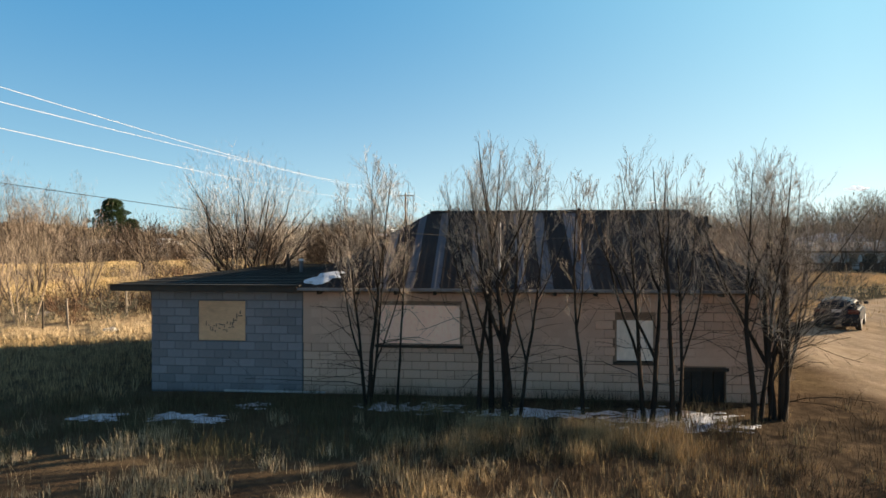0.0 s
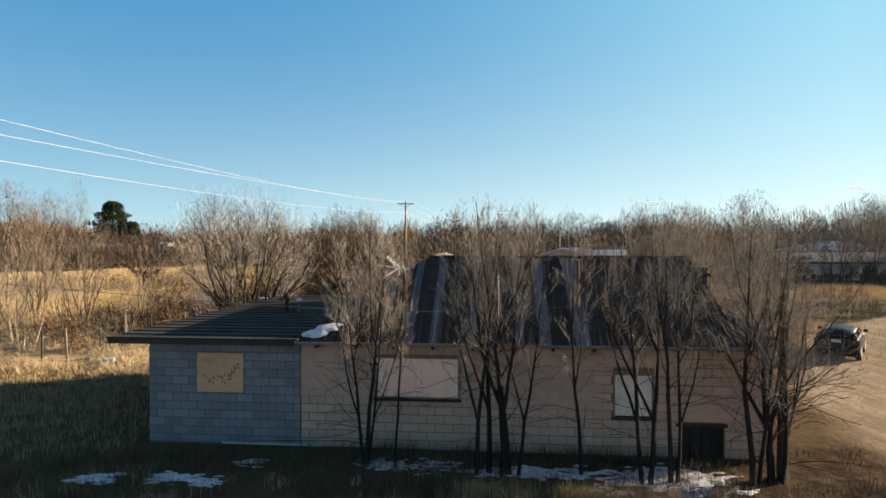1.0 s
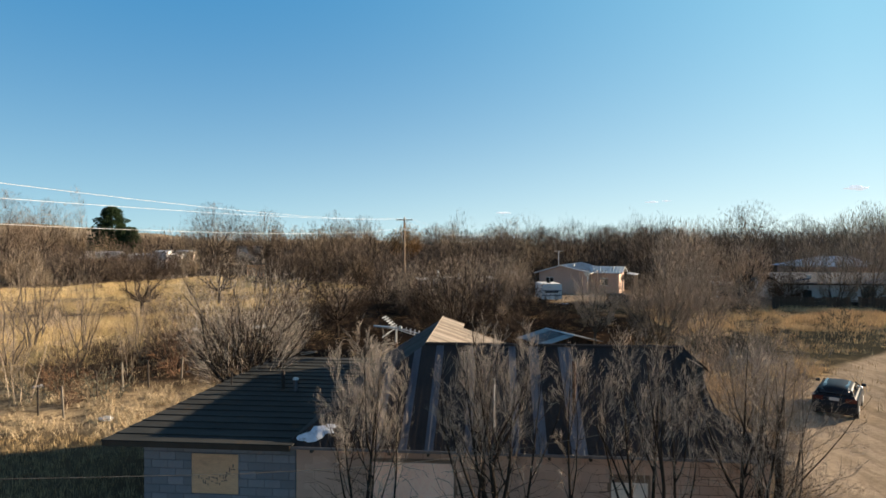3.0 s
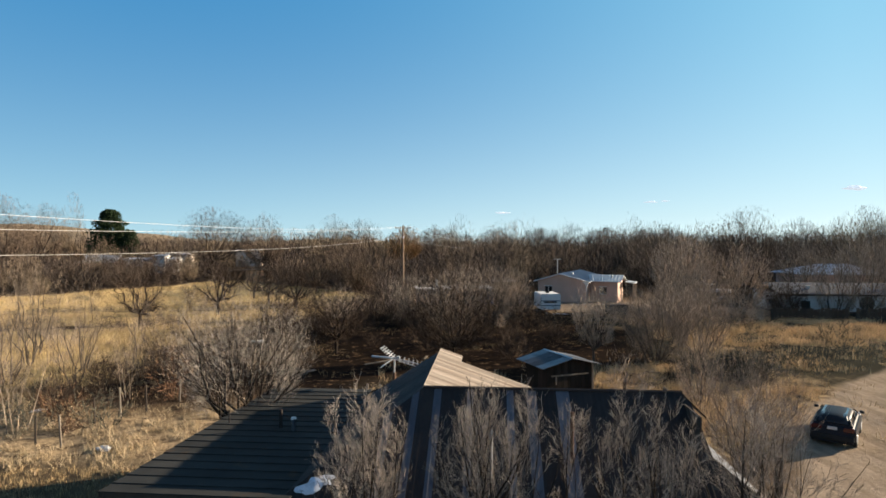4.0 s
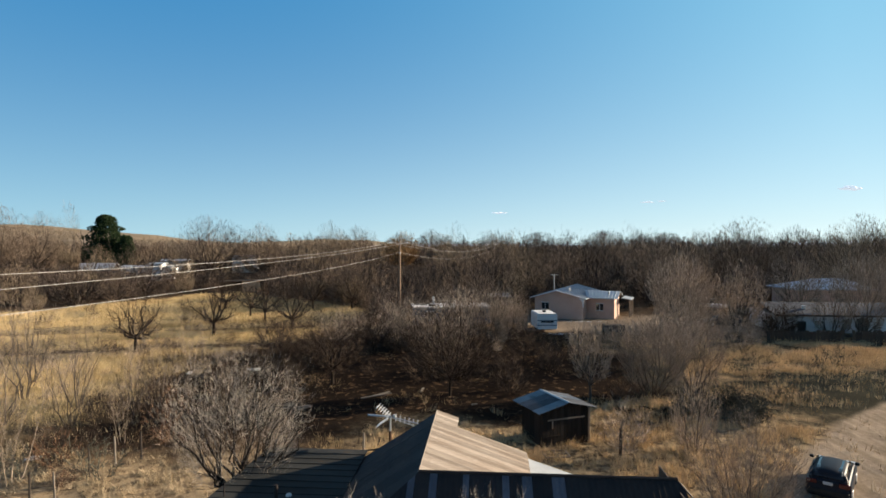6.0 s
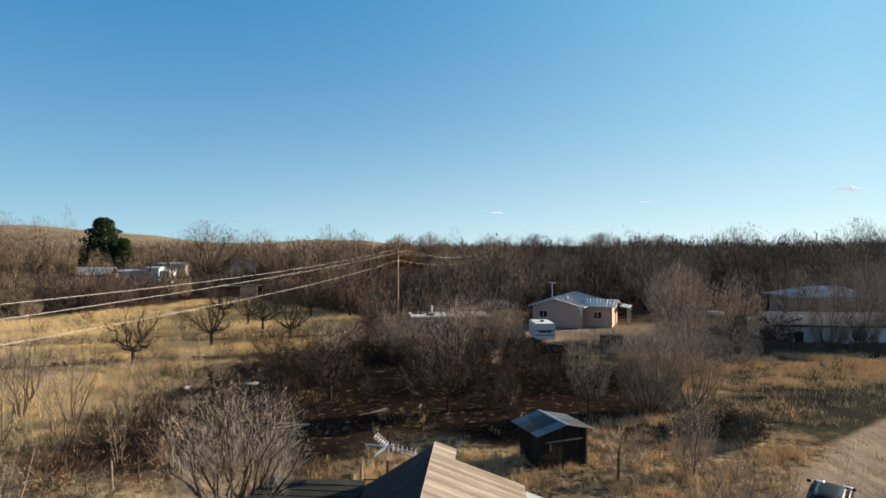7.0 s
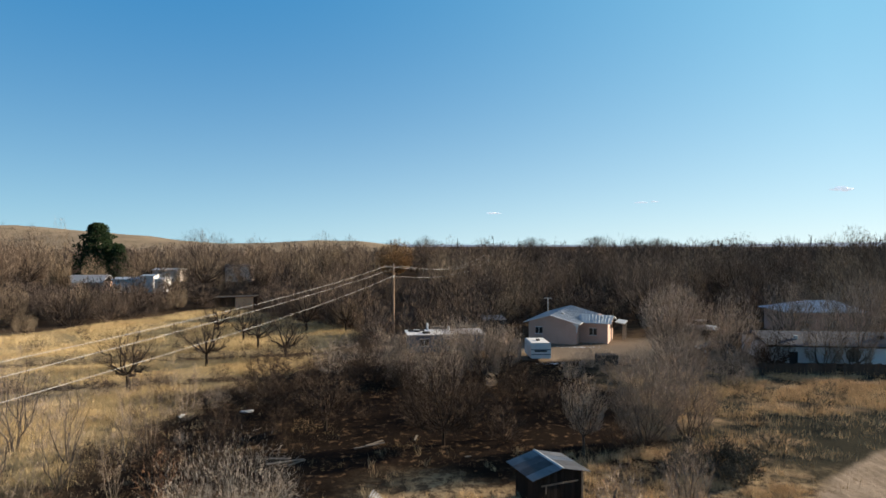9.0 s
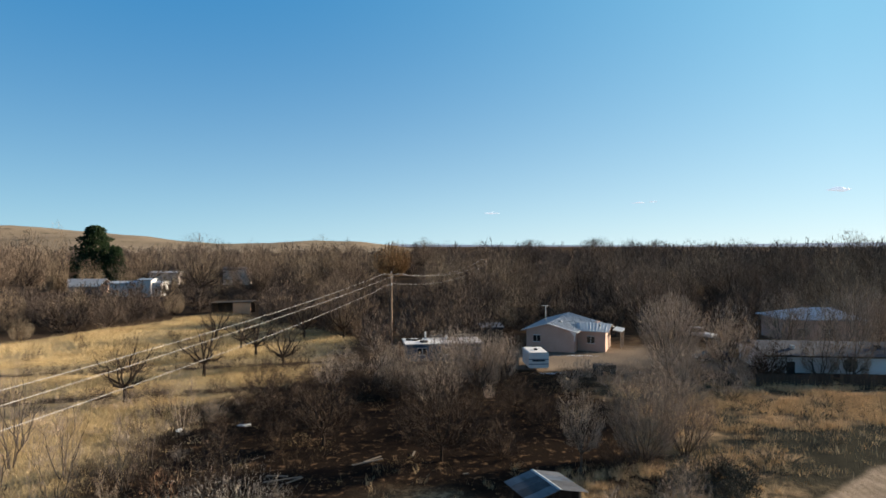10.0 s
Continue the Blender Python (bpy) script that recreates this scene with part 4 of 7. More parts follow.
def bell_tree(name, seed, at, label, height, wide, limbs, twigs, size, thick, bark="bark_grey", twig="twig", group="", branch=4, limb=1.0, slim=0.5, **kw):
    """A bare many-limbed tree: limbs with side branches, and a crown of fanning twigs."""
    lines, tw, g = bell(seed, height, wide, limbs, twigs, size, thick, points=6, **kw)
    ob = empty(name, pose(at[0], at[1], gz(*at[:2])), label, "tree", group)
    lines = [(a, b * limb) for a, b in lines]
    P, R = np.array([a for a, _ in lines]), np.array([b for _, b in lines])
    groups = [tubes(lines, 5)]
    if kw.get("fork"):
        z0 = kw["fork"] * height
        groups.append(tubes([([np.array([0.0, 0, -0.2]), np.array([0.02, 0.02, z0 * 0.6]), np.array([0, 0, z0 + 0.1])], [0.016 * height * max(1, 0.8 * limb), 0.013 * height * max(1, 0.8 * limb), 0.010 * height * max(1, 0.8 * limb)])], 6))
    B, Q = sprout(g, P, R, branch, 0.42, 0.34, 4, 0.2, 0.09, 0.25, slim, thick * 1.3, taper=0.4, env=(wide, 0.5 * height, height))
    groups.append(tubes(list(zip(B, Q)), 3))
    v, f = joined([as_tris(*q) for q in groups])
    from_arrays("trunk", v, f, bark, ob)
    from_arrays("crown", *slivers(*tw, g), twig, ob)
    return ob


FRONT = "bare trees along the front wall"
PI = math.pi
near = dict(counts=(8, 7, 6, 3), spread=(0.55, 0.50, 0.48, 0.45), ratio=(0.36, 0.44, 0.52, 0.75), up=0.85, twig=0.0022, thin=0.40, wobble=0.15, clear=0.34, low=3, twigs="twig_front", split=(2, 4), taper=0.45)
# trunks: foot x and y, lean, heading, height, radius
tree("tree", 11, (-1.68, 12.75), "bare grey-barked sapling clump with dark forked stems", [(-0.02, 0, 0.09, PI, 4.82, 0.045), (0.03, 0, 0.03, 0.2, 5.49, 0.06), (0.04, 0.02, 0.11, 0.3, 4.70, 0.04)], group=FRONT, **dict(near, low=6, env=(1.33, 3.96, 5.88), counts=(9, 8, 6, 3)))
tree("tree", 12, (-1.0, 12.6), "single thin bare sapling against the wall", [(0, 0, 0.03, 0, 5.15, 0.036)], group=FRONT, **dict(near, split=(4,), env=(0.61, 3.52, 5.33)))
tree("tree", 13, (0.82, 12.2), "bare two-stemmed tree with dark upright trunks", [(-0.07, 0, 0.06, PI, 5.26, 0.06), (0.2, 0.1, 0.02, PI, 5.71, 0.07)], group=FRONT, **dict(near, env=(1.17, 3.96, 6.11)))
tree("tree", 14, (1.38, 12.15), "bare multi-stemmed tree with thick dark trunks", [(-0.1, 0, 0.02, 0, 5.71, 0.085), (0.04, 0.08, 0.05, 0.4, 5.94, 0.09), (0.22, 0, 0.14, 0.0, 5.15, 0.045)], group=FRONT, **dict(near, env=(1.27, 4.07, 6.33)))
tree("tree", 15, (2.98, 12.3), "thin bare sapling with a straight stem", [(0, 0, 0.03, 0.5, 5.26, 0.048)], group=FRONT, **dict(near, low=5, split=(3, 5), env=(0.77, 3.63, 5.55)))
tree("tree", 16, (4.16, 11.8), "bare forked tree with upright dark limbs", [(-0.05, 0, 0.06, PI, 5.38, 0.055), (0.09, 0, 0.06, 0.0, 5.60, 0.06)], group=FRONT, **dict(near, env=(1.07, 3.96, 5.99)))
tree("tree", 17, (4.74, 11.9), "bare forked tree with a crooked side limb", [(-0.02, 0, 0.05, PI, 5.38, 0.06), (0.1, 0, 0.1, 0.0, 5.15, 0.045)], group=FRONT, **dict(near, env=(1.12, 3.85, 5.77)))
tree("tree", 18, (6.32, 11.7), "bare tree with two upright dark stems", [(-0.02, 0, 0.03, PI, 5.3, 0.065), (0.12, 0.05, 0.06, 0.2, 5.26, 0.05), (0.34, 0.1, 0.04, 0, 4.9, 0.036)], group=FRONT, **dict(near, counts=(8, 7, 5, 3), clear=0.26, ratio=(0.38, 0.46, 0.52, 0.75), env=(1.3, 3.85, 5.88)))
tree("tree", 19, (7.0, 12.05), "bare spreading tree at the house corner with drooping side branches", [(-0.17, -0.1, 0.03, PI, 4.9, 0.08), (-0.05, -0.2, 0.12, -0.2, 4.9, 0.05), (0.05, 0.1, 0.20, 0.1, 4.4, 0.036)], group=FRONT, **dict(near, counts=(11, 7, 5, 3), spread=(0.95, 0.55, 0.5, 0.45), up=0.45, low=7, clear=0.16, ratio=(0.44, 0.46, 0.52, 0.75), env=(2.0, 3.3, 5.7)))
post = empty("wooden_post", pose(7.05, 12.0, 0, 0, 0, 0), "tall weathered brown wooden service post", "post")
bm = rod(bmesh.new(), (0, 0, -0.3), (0.06, 0.02, 4.15), 0.10, 0.085, 10)
part("post", bm, "post_wood", post)

bell_tree("tree", 31, (-7.2, 21.5), "broad vase-shaped bare grey elm beside the annex", 7.6, 3.0, 20, 7000, 0.105, 0.0033, "bark", "twig_elm", branch=14, fork=0.2, limb=1.3, slim=0.26, spread=0.82, rim=0.6, scatter_=0.55, fanning=0.17, shell=0.46, bend=0.85)
for k, (x, y, h, w) in enumerate(((-26.0, 35.0, 9.0, 2.0), (-23.6, 38.5, 8.2, 1.8), (-21.6, 34.5, 6.6, 1.6), (-28.6, 40.5, 9.6, 2.2), (-19.0, 37.0, 6.0, 1.6), (-24.4, 31.6, 6.0, 1.7), (-30.5, 44.0, 8.6, 2.2))):
    bell_tree("tree", 81 + k, (x, y), "tall slender pale bare tree at the field's near edge", h, w, 6, 620, 0.13, 0.0055, twig="twig_near", group="slender trees by the field", limb=0.7, spread=0.45, rim=0.6, branch=7, fanning=0.13, shell=0.3)
# trees whose dark twig colour carries the shade of the thicket
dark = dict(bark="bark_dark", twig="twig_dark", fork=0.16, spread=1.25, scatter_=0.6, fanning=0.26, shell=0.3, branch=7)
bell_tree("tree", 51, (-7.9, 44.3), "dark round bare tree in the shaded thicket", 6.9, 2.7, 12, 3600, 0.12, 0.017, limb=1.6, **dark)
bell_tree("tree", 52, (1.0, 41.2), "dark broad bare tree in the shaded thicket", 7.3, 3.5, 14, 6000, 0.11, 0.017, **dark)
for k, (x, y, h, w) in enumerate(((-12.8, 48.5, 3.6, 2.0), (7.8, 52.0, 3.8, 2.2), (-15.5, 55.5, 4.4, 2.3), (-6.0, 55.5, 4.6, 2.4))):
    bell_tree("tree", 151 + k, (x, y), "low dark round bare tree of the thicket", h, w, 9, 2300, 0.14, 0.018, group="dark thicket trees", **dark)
for k, (x, y, h, w) in enumerate(((37.6, 63.2, 5.0, 2.4), (36.2, 61.8, 4.0, 2.0))):
    bell_tree("tree", 171 + k, (x, y), "dark bare bush at the end of the long building", h, w, 9, 1800, 0.16, 0.02, **dark)
for k, (x, y, h, w) in enumerate(((-28.9, 56.0, 6.4, 3.0), (-25.4, 66.3, 6.3, 3.2), (-17.7, 71.0, 5.6, 2.9), (-19.7, 91.9, 6.4, 3.6), (-23.1, 78.0, 5.6, 3.4), (-13.7, 93.2, 6.0, 3.2), (-33.5, 92.0, 5.4, 3.0), (-27.0, 84.0, 5.0, 3.0))):
    bell_tree("fruit_tree", 40 + k, (x, y), "dark bare spreading orchard tree in the golden field", 1.14 * h, 1.1 * w, 9, 1300, 0.17, 0.012, group="orchard trees", **dict(dark, limb=2.3, branch=12, spread=1.12, fork=0.2, rim=0.55))
# many-stemmed trees of fanning upright shoots: seed, x, y, height, half width, limbs, twigs, label
for q, x, y, h, w, m, n, col, label in (
        (53, 10.4, 39.1, 6.4, 1.8, 9, 1500, "twig", "pale bare tree behind the shed"),
        (54, 15.2, 40.6, 6.5, 2.7, 16, 6500, "twig_near", "grey bare many-stemmed bushy tree"),
        (55, 18.8, 42.0, 5.9, 2.6, 13, 4500, "twig_near", "grey bare leaning many-stemmed tree"),
        (56, 29.0, 69.6, 9.6, 4.1, 22, 7000, "twig", "dense upright bare tree in the far yard"),
        (57, 34.9, 67.0, 8.6, 3.2, 15, 3600, "twig", "bare many-stemmed tree beside the long building"),
        (58, 43.5, 63.6, 8.4, 2.8, 11, 1700, "twig_near", "bare tree in front of the long white building"),
        (59, 46.6, 63.3, 8.8, 2.9, 11, 1800, "twig_near", "bare tree in front of the long white building"),
        (62, 52.5, 65.0, 7.4, 2.5, 10, 1300, "twig_near", "bare tree beside the long white building"),
        (65, 50.0, 80.0, 9.5, 3.7, 14, 3200, "twig_near", "bare many-stemmed tree before the blue-roofed house"),
        (66, 56.5, 77.5, 9.0, 3.5, 14, 3200, "twig_near", "bare many-stemmed tree before the blue-roofed house"),
        (67, 62.0, 79.5, 9.8, 3.8, 14, 3200, "twig_near", "bare many-stemmed tree before the blue-roofed house"),
        (68, 58.0, 66.5, 8.0, 3.2, 13, 2800, "twig_near", "bare tree beside the long white building"),
        (71, 0.9, 53.0, 6.2, 2.8, 15, 3600, "twig_near", "grey bare dense tree before the mobile home"),
        (72, -3.2, 57.5, 5.8, 2.6, 14, 3200, "twig_near", "grey bare dense tree in the thicket"),
        (73, 5.4, 61.0, 6.4, 2.8, 15, 3600, "twig_near", "grey brown bare dense tree before the mobile home"),
        (74, 2.4, 66.0, 6.0, 2.6, 14, 3000, "twig", "pale bare bushy tree before the mobile home"),
        (63, 24.5, 56.0, 6.4, 3.0, 15, 3600, "twig_near", "grey bare bushy tree at the thicket's edge"),
        (75, 20.6, 50.5, 5.2, 2.4, 13, 2800, "twig_near", "grey bare bushy tree at the thicket's edge"),
        (64, 7.9, 63.0, 5.8, 2.4, 13, 2800, "twig", "pale bare bushy tree at the thicket's edge"),
        (76, 4.6, 67.4, 5.2, 2.2, 11, 1500, "twig", "pale bare bushy tree before the mobile home"),
        (77, 7.8, 68.2, 4.8, 2.0, 11, 1500, "twig", "pale bare bushy tree before the mobile home"),
        (60, 13.4, 30.0, 5.0, 1.5, 9, 2000, "twig", "thin pale bare sapling clump beside the dirt track"),
        (61, 11.6, 21.6, 4.8, 2.2, 15, 5200, "twig_near", "grey brown bare bushy tree beside the house")):
    bell_tree("tree", q, (x, y), label, h, w, m, n, 0.13, fork=0.2 if q == 53 else 0.0, thick=0.00023 * math.hypot(x, y) + 0.001, twig=col, branch=5 if n > 2500 else 4, spread=0.74, rim=0.6)


# ---- stuff: woods, thickets, grass ----
def scatter(name, shapes, places, material, label, category, seed, low=0.8, high=1.25, fall=None):
    """ONE object of many copies of a few shapes, turned and scaled at random."""
    rng = np.random.default_rng(seed)
    vs, fs, at = [], [], 0
    ws, gs, to = [], [], 0
    for x, y in places:
        v, f, *limb = shapes[rng.integers(len(shapes))]
        a, s, h = rng.uniform(0, 6.283), rng.uniform(low, high), rng.uniform(0.85, 1.15)
        s *= fall(x, y) if fall else 1
        c, d = math.cos(a) * s, math.sin(a) * s
        w = np.stack([v[:, 0] * c - v[:, 1] * d + x, v[:, 0] * d + v[:, 1] * c + y, v[:, 2] * s * h + gz(x, y)], -1)
        vs.append(w)
        fs.append(f + at)
        at += len(v)
        if limb:
            v = limb[0]
            ws.append(np.stack([v[:, 0] * c - v[:, 1] * d + x, v[:, 0] * d + v[:, 1] * c + y, v[:, 2] * s * h + gz(x, y)], -1))
            gs.append(limb[1] + to)
            to += len(v)
    ob = from_arrays(name, np.concatenate(vs), np.concatenate(fs), material)
    if ws:
        from_arrays("limbs", np.concatenate(ws), np.concatenate(gs), "bark_dark", ob, "dark bare limbs")["kind"] = "stuff"
    return tagged(ob, label, category, kind="stuff")


def shapes_of(seeds, stems, height, radius, lean, base, rise=0.25, sides=3, **shape):
    """A few bare shrubs to be scattered."""
    out = []
    for q in seeds:
        g = np.random.default_rng(q)
        lv = shoots(g, fan(g, stems, height, radius, lean, base, rise), **shape)
        out.append(spikes([(P[:, ::2], R[:, ::2]) if P.shape[1] > 4 else (P[:, [0, -1]], R[:, [0, -1]]) for P, R in lv], g, sides, 2))
    return out


wide_set = (5.2, 6.4, 4.4, 5.8, 4.0, 6.8)
wood_near = [bell_limbed(201 + k, 12.5, w, 13, 3500, 0.165, 0.021, fork=0.08, spread=1.1, limb=1.5) for k, w in enumerate(wide_set)]
wood_mid = [bell_limbed(241 + k, 12.5, w, 10, 1100, 0.185, 0.045, fork=0.08, spread=1.1, limb=2.0) for k, w in enumerate(wide_set)]
wood_far = [bell_shape(261 + k, 12.5, w, 5, 150, 0.30, 0.15, fork=0.1, spread=1.1) for k, w in enumerate(wide_set)]
wood_low = [bell_shape(211 + k, 6.5, w, 8, 520, 0.24, 0.036, spread=1.1) for k, w in enumerate((2.6, 3.2, 3.6, 2.2))]


def jitter_grid(rng, x0, x1, y0, y1, step):
    out = []
    for x in np.arange(x0, x1, step):
        for y in np.arange(y0, y1, step):
            out.append((x + rng.uniform(-0.45, 0.45) * step, y + rng.uniform(-0.45, 0.45) * step))
    return out


def in_view(x, y, pad=6):
    return abs(x) < 0.80 * y + pad


def field_edge(x):
    """How far back the golden field reaches."""
    return min(84 + 2.33 * max(x + 63, 0), 124 - 1.1 * max(x + 44, 0))


def field_side(y):
    """Where the golden field ends towards the thicket."""
    return float(-23.5 + 8 * smooth(52, 70, y) + 3 * smooth(75, 110, y))


rng = np.random.default_rng(7)


def lower(x, y):
    """The woods stand lower in the middle than on the east side."""
    return 0.88 + 0.12 * min(1, max(0, (x / y - 0.28) / 0.15)) + 0.15 * wave(x, y, 24.0, 4)


def houses(x, y):
    """The clearing round the far houses on the left."""
    return -0.82 < x / y < -0.30 and 138 < y < 222


def before_shed(x, y):
    """The open ground before the shed at the end of the field."""
    return -0.40 < x / y < -0.285 and y < 131


near_places, mid_places, far_places, low_places, small_places, under_places = [], [], [], [], [], []
for x, y in jitter_grid(rng, -145, 145, 94, 168, 10.0):
    if not in_view(x, y, 10) or (x < -6 and y < max(field_edge(x) + 8, 100)) or (44 < x < 66 and y < 101):
        continue
    if x < -0.20 * y or abs(x / y + 0.062) < 0.05:
        continue
    near_places.append((x, y))
for x, y in jitter_grid(rng, -255, 255, 168, 300, 13.0):
    if in_view(x, y, 14) and not houses(x, y) and not (-0.64 < x / y < -0.49 and y < 246) and not (abs(x / y + 0.062) < 0.05 and y < 260) and not (x < -0.25 * y and rng.random() < 0.3):
        mid_places.append((x, y))
for x, y in jitter_grid(rng, -470, 470, 300, 560, 17.0):
    if in_view(x, y, 20):
        far_places.append((x, y))
for x, y in jitter_grid(rng, -150, 150, 84, 178, 5.4):
    if not in_view(x, y) or (x < -12 and y < max(field_edge(x), 96)) or (10 < x < 66 and y < 99) or before_shed(x, y):
        continue
    edge = x < -12 and y < field_edge(x) + 26
    if rng.random() < (0.2 if edge else (0.12 if y < 118 else 0.6)):
        continue
    (under_places if houses(x, y + 13) else low_places).append((x, y))
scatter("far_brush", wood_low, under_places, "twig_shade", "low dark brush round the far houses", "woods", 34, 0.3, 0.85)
mix = rng.random(len(near_places))
for name, lo, hi, material, label, seed in (("far_woods", 0, 0.45, "twig_far", "bare brown cottonwood woods in the distance", 5), ("far_woods", 0.45, 0.7, "twig_pale", "pale grey bare trees among the far woods", 15), ("far_woods", 0.7, 1.01, "twig_shade", "dark bare trees among the far woods", 16)):
    scatter(name, wood_near, [p for p, q in zip(near_places, mix) if lo <= q < hi], material, label, "woods", seed, 0.5, 1.15, lambda x, y: 0.7 if y < 110 and 0.05 < x / y < 0.35 else 1.0)
scatter("far_woods", wood_mid, mid_places[2::4], "twig_pale", "pale bare woods towards the horizon", "woods", 22, 0.6, 1.25, lower)
scatter("far_woods", wood_mid, mid_places[::4], "twig_far", "bare brown woods towards the horizon", "woods", 17, 0.6, 1.3, lower)
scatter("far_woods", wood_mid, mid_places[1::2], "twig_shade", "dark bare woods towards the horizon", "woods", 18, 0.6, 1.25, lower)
scatter("far_woods", wood_far, far_places, "twig_shade", "hazy woods at the horizon", "woods", 19, 0.55, 1.25, lambda x, y: 1.18 * lower(x, y))
scatter("far_brush", wood_low, low_places[::2], "twig_far", "bare brown undergrowth in front of the far woods", "woods", 6, 0.5, 1.2)
scatter("far_brush", wood_low, low_places[1::2], "twig_shade", "dark bare undergrowth in front of the far woods", "woods", 7, 0.5, 1.2)
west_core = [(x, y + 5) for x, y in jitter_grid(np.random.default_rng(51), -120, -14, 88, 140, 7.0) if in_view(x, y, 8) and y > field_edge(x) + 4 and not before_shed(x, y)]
# near-black cores added between the trees to stand for deep shade
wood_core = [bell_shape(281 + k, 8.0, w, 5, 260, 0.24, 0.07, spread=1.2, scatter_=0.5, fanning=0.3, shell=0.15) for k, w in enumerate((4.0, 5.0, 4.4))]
scatter("far_brush", wood_core, near_places + [(x + 4, y - 5) for x, y in near_places if rng.random() < 0.6] + mid_places + west_core, "twig_black", "undergrowth coloured near-black for the shade between the far trees", "woods", 46, 0.6, 1.1)
small_places = [(x, y) for x, y in jitter_grid(rng, -110, -10, 92, 130, 6.5) if in_view(x, y, 6) and field_edge(x) + 1 < y < field_edge(x) + 34 and rng.random() < 0.7 and not before_shed(x, y)]
scatter("far_woods", wood_near, [(-112, 172), (-75, 168), (-96, 186), (-119, 188), (-66, 178), (-82, 192), (-104, 180), (-58, 165)], "twig_pale", "small pale bare trees before the far houses", "woods", 37, 0.5, 0.78)
scatter("far_woods", wood_near, small_places[::2], "twig_pale", "small pale bare trees at the edge of the field", "woods", 21, 0.36, 0.62)
scatter("far_woods", wood_near, small_places[1::2], "twig_shade", "small dark bare trees at the edge of the field", "woods", 52, 0.36, 0.66)
west_tall = [(x, y) for x, y in jitter_grid(np.random.default_rng(43), -200, 0, 206, 276, 15.0) if -0.76 < x / y < -0.09 and not -0.64 < x / y < -0.52 and abs(x / y + 0.065) > 0.045]
scatter("far_woods", wood_mid, west_tall[::2], "twig_pale", "pale round-crowned cottonwoods behind the far houses", "woods", 44, 1.0, 1.35)
scatter("far_woods", wood_mid, west_tall[1::2], "twig_far", "brown round-crowned cottonwoods behind the far houses", "woods", 45, 0.9, 1.3)


def cottonwood(seed, x, y, height, wide, twigs, label, low=0.22):
    """A tall round-crowned tree that stands out above the far woods."""
    ob = empty("cottonwood", pose(x, y, gz(x, y), 0, 0, 40 * seed), label, "tree", "cottonwoods above the woods")
    lines, crown, g = bell(400 + seed, height, wide, 18, 7000, 0.115, 0.00015 * math.hypot(x, y), fork=low, spread=1.3, scatter_=0.45, fanning=0.2, shell=0.45, points=5)
    lines.append((np.array([[0, 0, -0.3], [0.1, 0, low * height * 0.3], [-0.1, 0.1, low * height * 0.6], [0, 0, low * height * 0.8], [0, 0, low * height + 0.2]]), 0.018 * height * np.linspace(1, 0.6, 5)))
    from_arrays("trunk", *as_tris(*tubes(lines[-1:], 5)), "bark_grey", ob)
    from_arrays("branchwork", *as_tris(*tubes(lines[:-1], 4)), "bark_dark", ob)["kind"] = "stuff"
    from_arrays("crown", *slivers(*crown, g), twigs, ob)["kind"] = "stuff"
    return ob


# bearing (x over y), distance, height, half width
for k, (b, y, h, w, twigs) in enumerate(((-0.755, 135, 20.0, 7.5, "twig_far"), (-0.69, 150, 19.6, 7.5, "twig_far"), (-0.632, 129, 20.3, 2.4, "twig_pale"), (-0.392, 149, 18.2, 10.5, "twig_shade"), (-0.305, 143, 16.4, 5.6, "twig_far"),
                                          (-0.182, 193, 17.8, 6.6, "twig_pale"), (-0.142, 200, 16.8, 3.6, "twig_far"), (-0.012, 300, 18.4, 9.5, "twig_far"), (0.090, 243, 16.6, 8.0, "twig_far"), (0.170, 330, 19.6, 10.0, "twig_shade"),
                                          (0.283, 350, 20.8, 13.0, "twig_far"), (0.352, 340, 19.4, 8.0, "twig_shade"), (0.392, 330, 19.8, 9.5, "twig_far"), (0.522, 126, 16.2, 7.6, "twig_far"), (0.622, 180, 16.8, 7.5, "twig_far"), (0.725, 165, 20.0, 8.5, "twig_pale"), (0.79, 150, 18.0, 6.5, "twig_far"))):
    cottonwood(k, b * y, y, h, w, twigs, "tall round-crowned bare cottonwood above the far woods" if w > 5 else "slim tall bare cottonwood above the far woods")

brush = [bell_shape(221 + k, 3.2, w, 8, 520, 0.26, 0.015, spread=1.15, scatter_=0.5, fanning=0.25, shell=0.25) for k, w in enumerate((1.7, 2.1, 1.5, 1.9))]
thicket = []
for x, y in jitter_grid(rng, -21, 26, 36, 78, 2.75):
    d = 0.0
    if 44 < y < 66 and x < 12:
        d = 0.45
    elif 36 < y <= 46 and x < 14:
        d = 0.14
    elif y >= 62 and x < 9:
        d = 0.6
    elif x >= 12 and 44 < y < 60:
        d = 0.45 if x < 20 else 0.12
    if x < -17.5 + 0.22 * (y - 40):
        d *= 0.3
    if -3.5 < x < 7.5 and 69 < y < 78 or 9 < x < 18 and y > 62:
        d = 0
    if x > 6 and 55 < y < 69:
        d *= 0.12
    if wave(x, y, 3.2, 6) > 0.25:
        d *= 0.25
    if rng.random() < d:
        thicket.append((x, y))
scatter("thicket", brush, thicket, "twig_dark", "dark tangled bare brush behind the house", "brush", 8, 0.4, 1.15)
pale = [(x, y) for x, y in jitter_grid(rng, -10, 8, 58, 84, 3.1) if rng.random() < 0.5 and not (-3.5 < x < 6.5 and 68 < y < 78)]
pale += [(x, y) for x, y in jitter_grid(rng, 16, 36, 58, 66, 3.2) if rng.random() < 0.5]
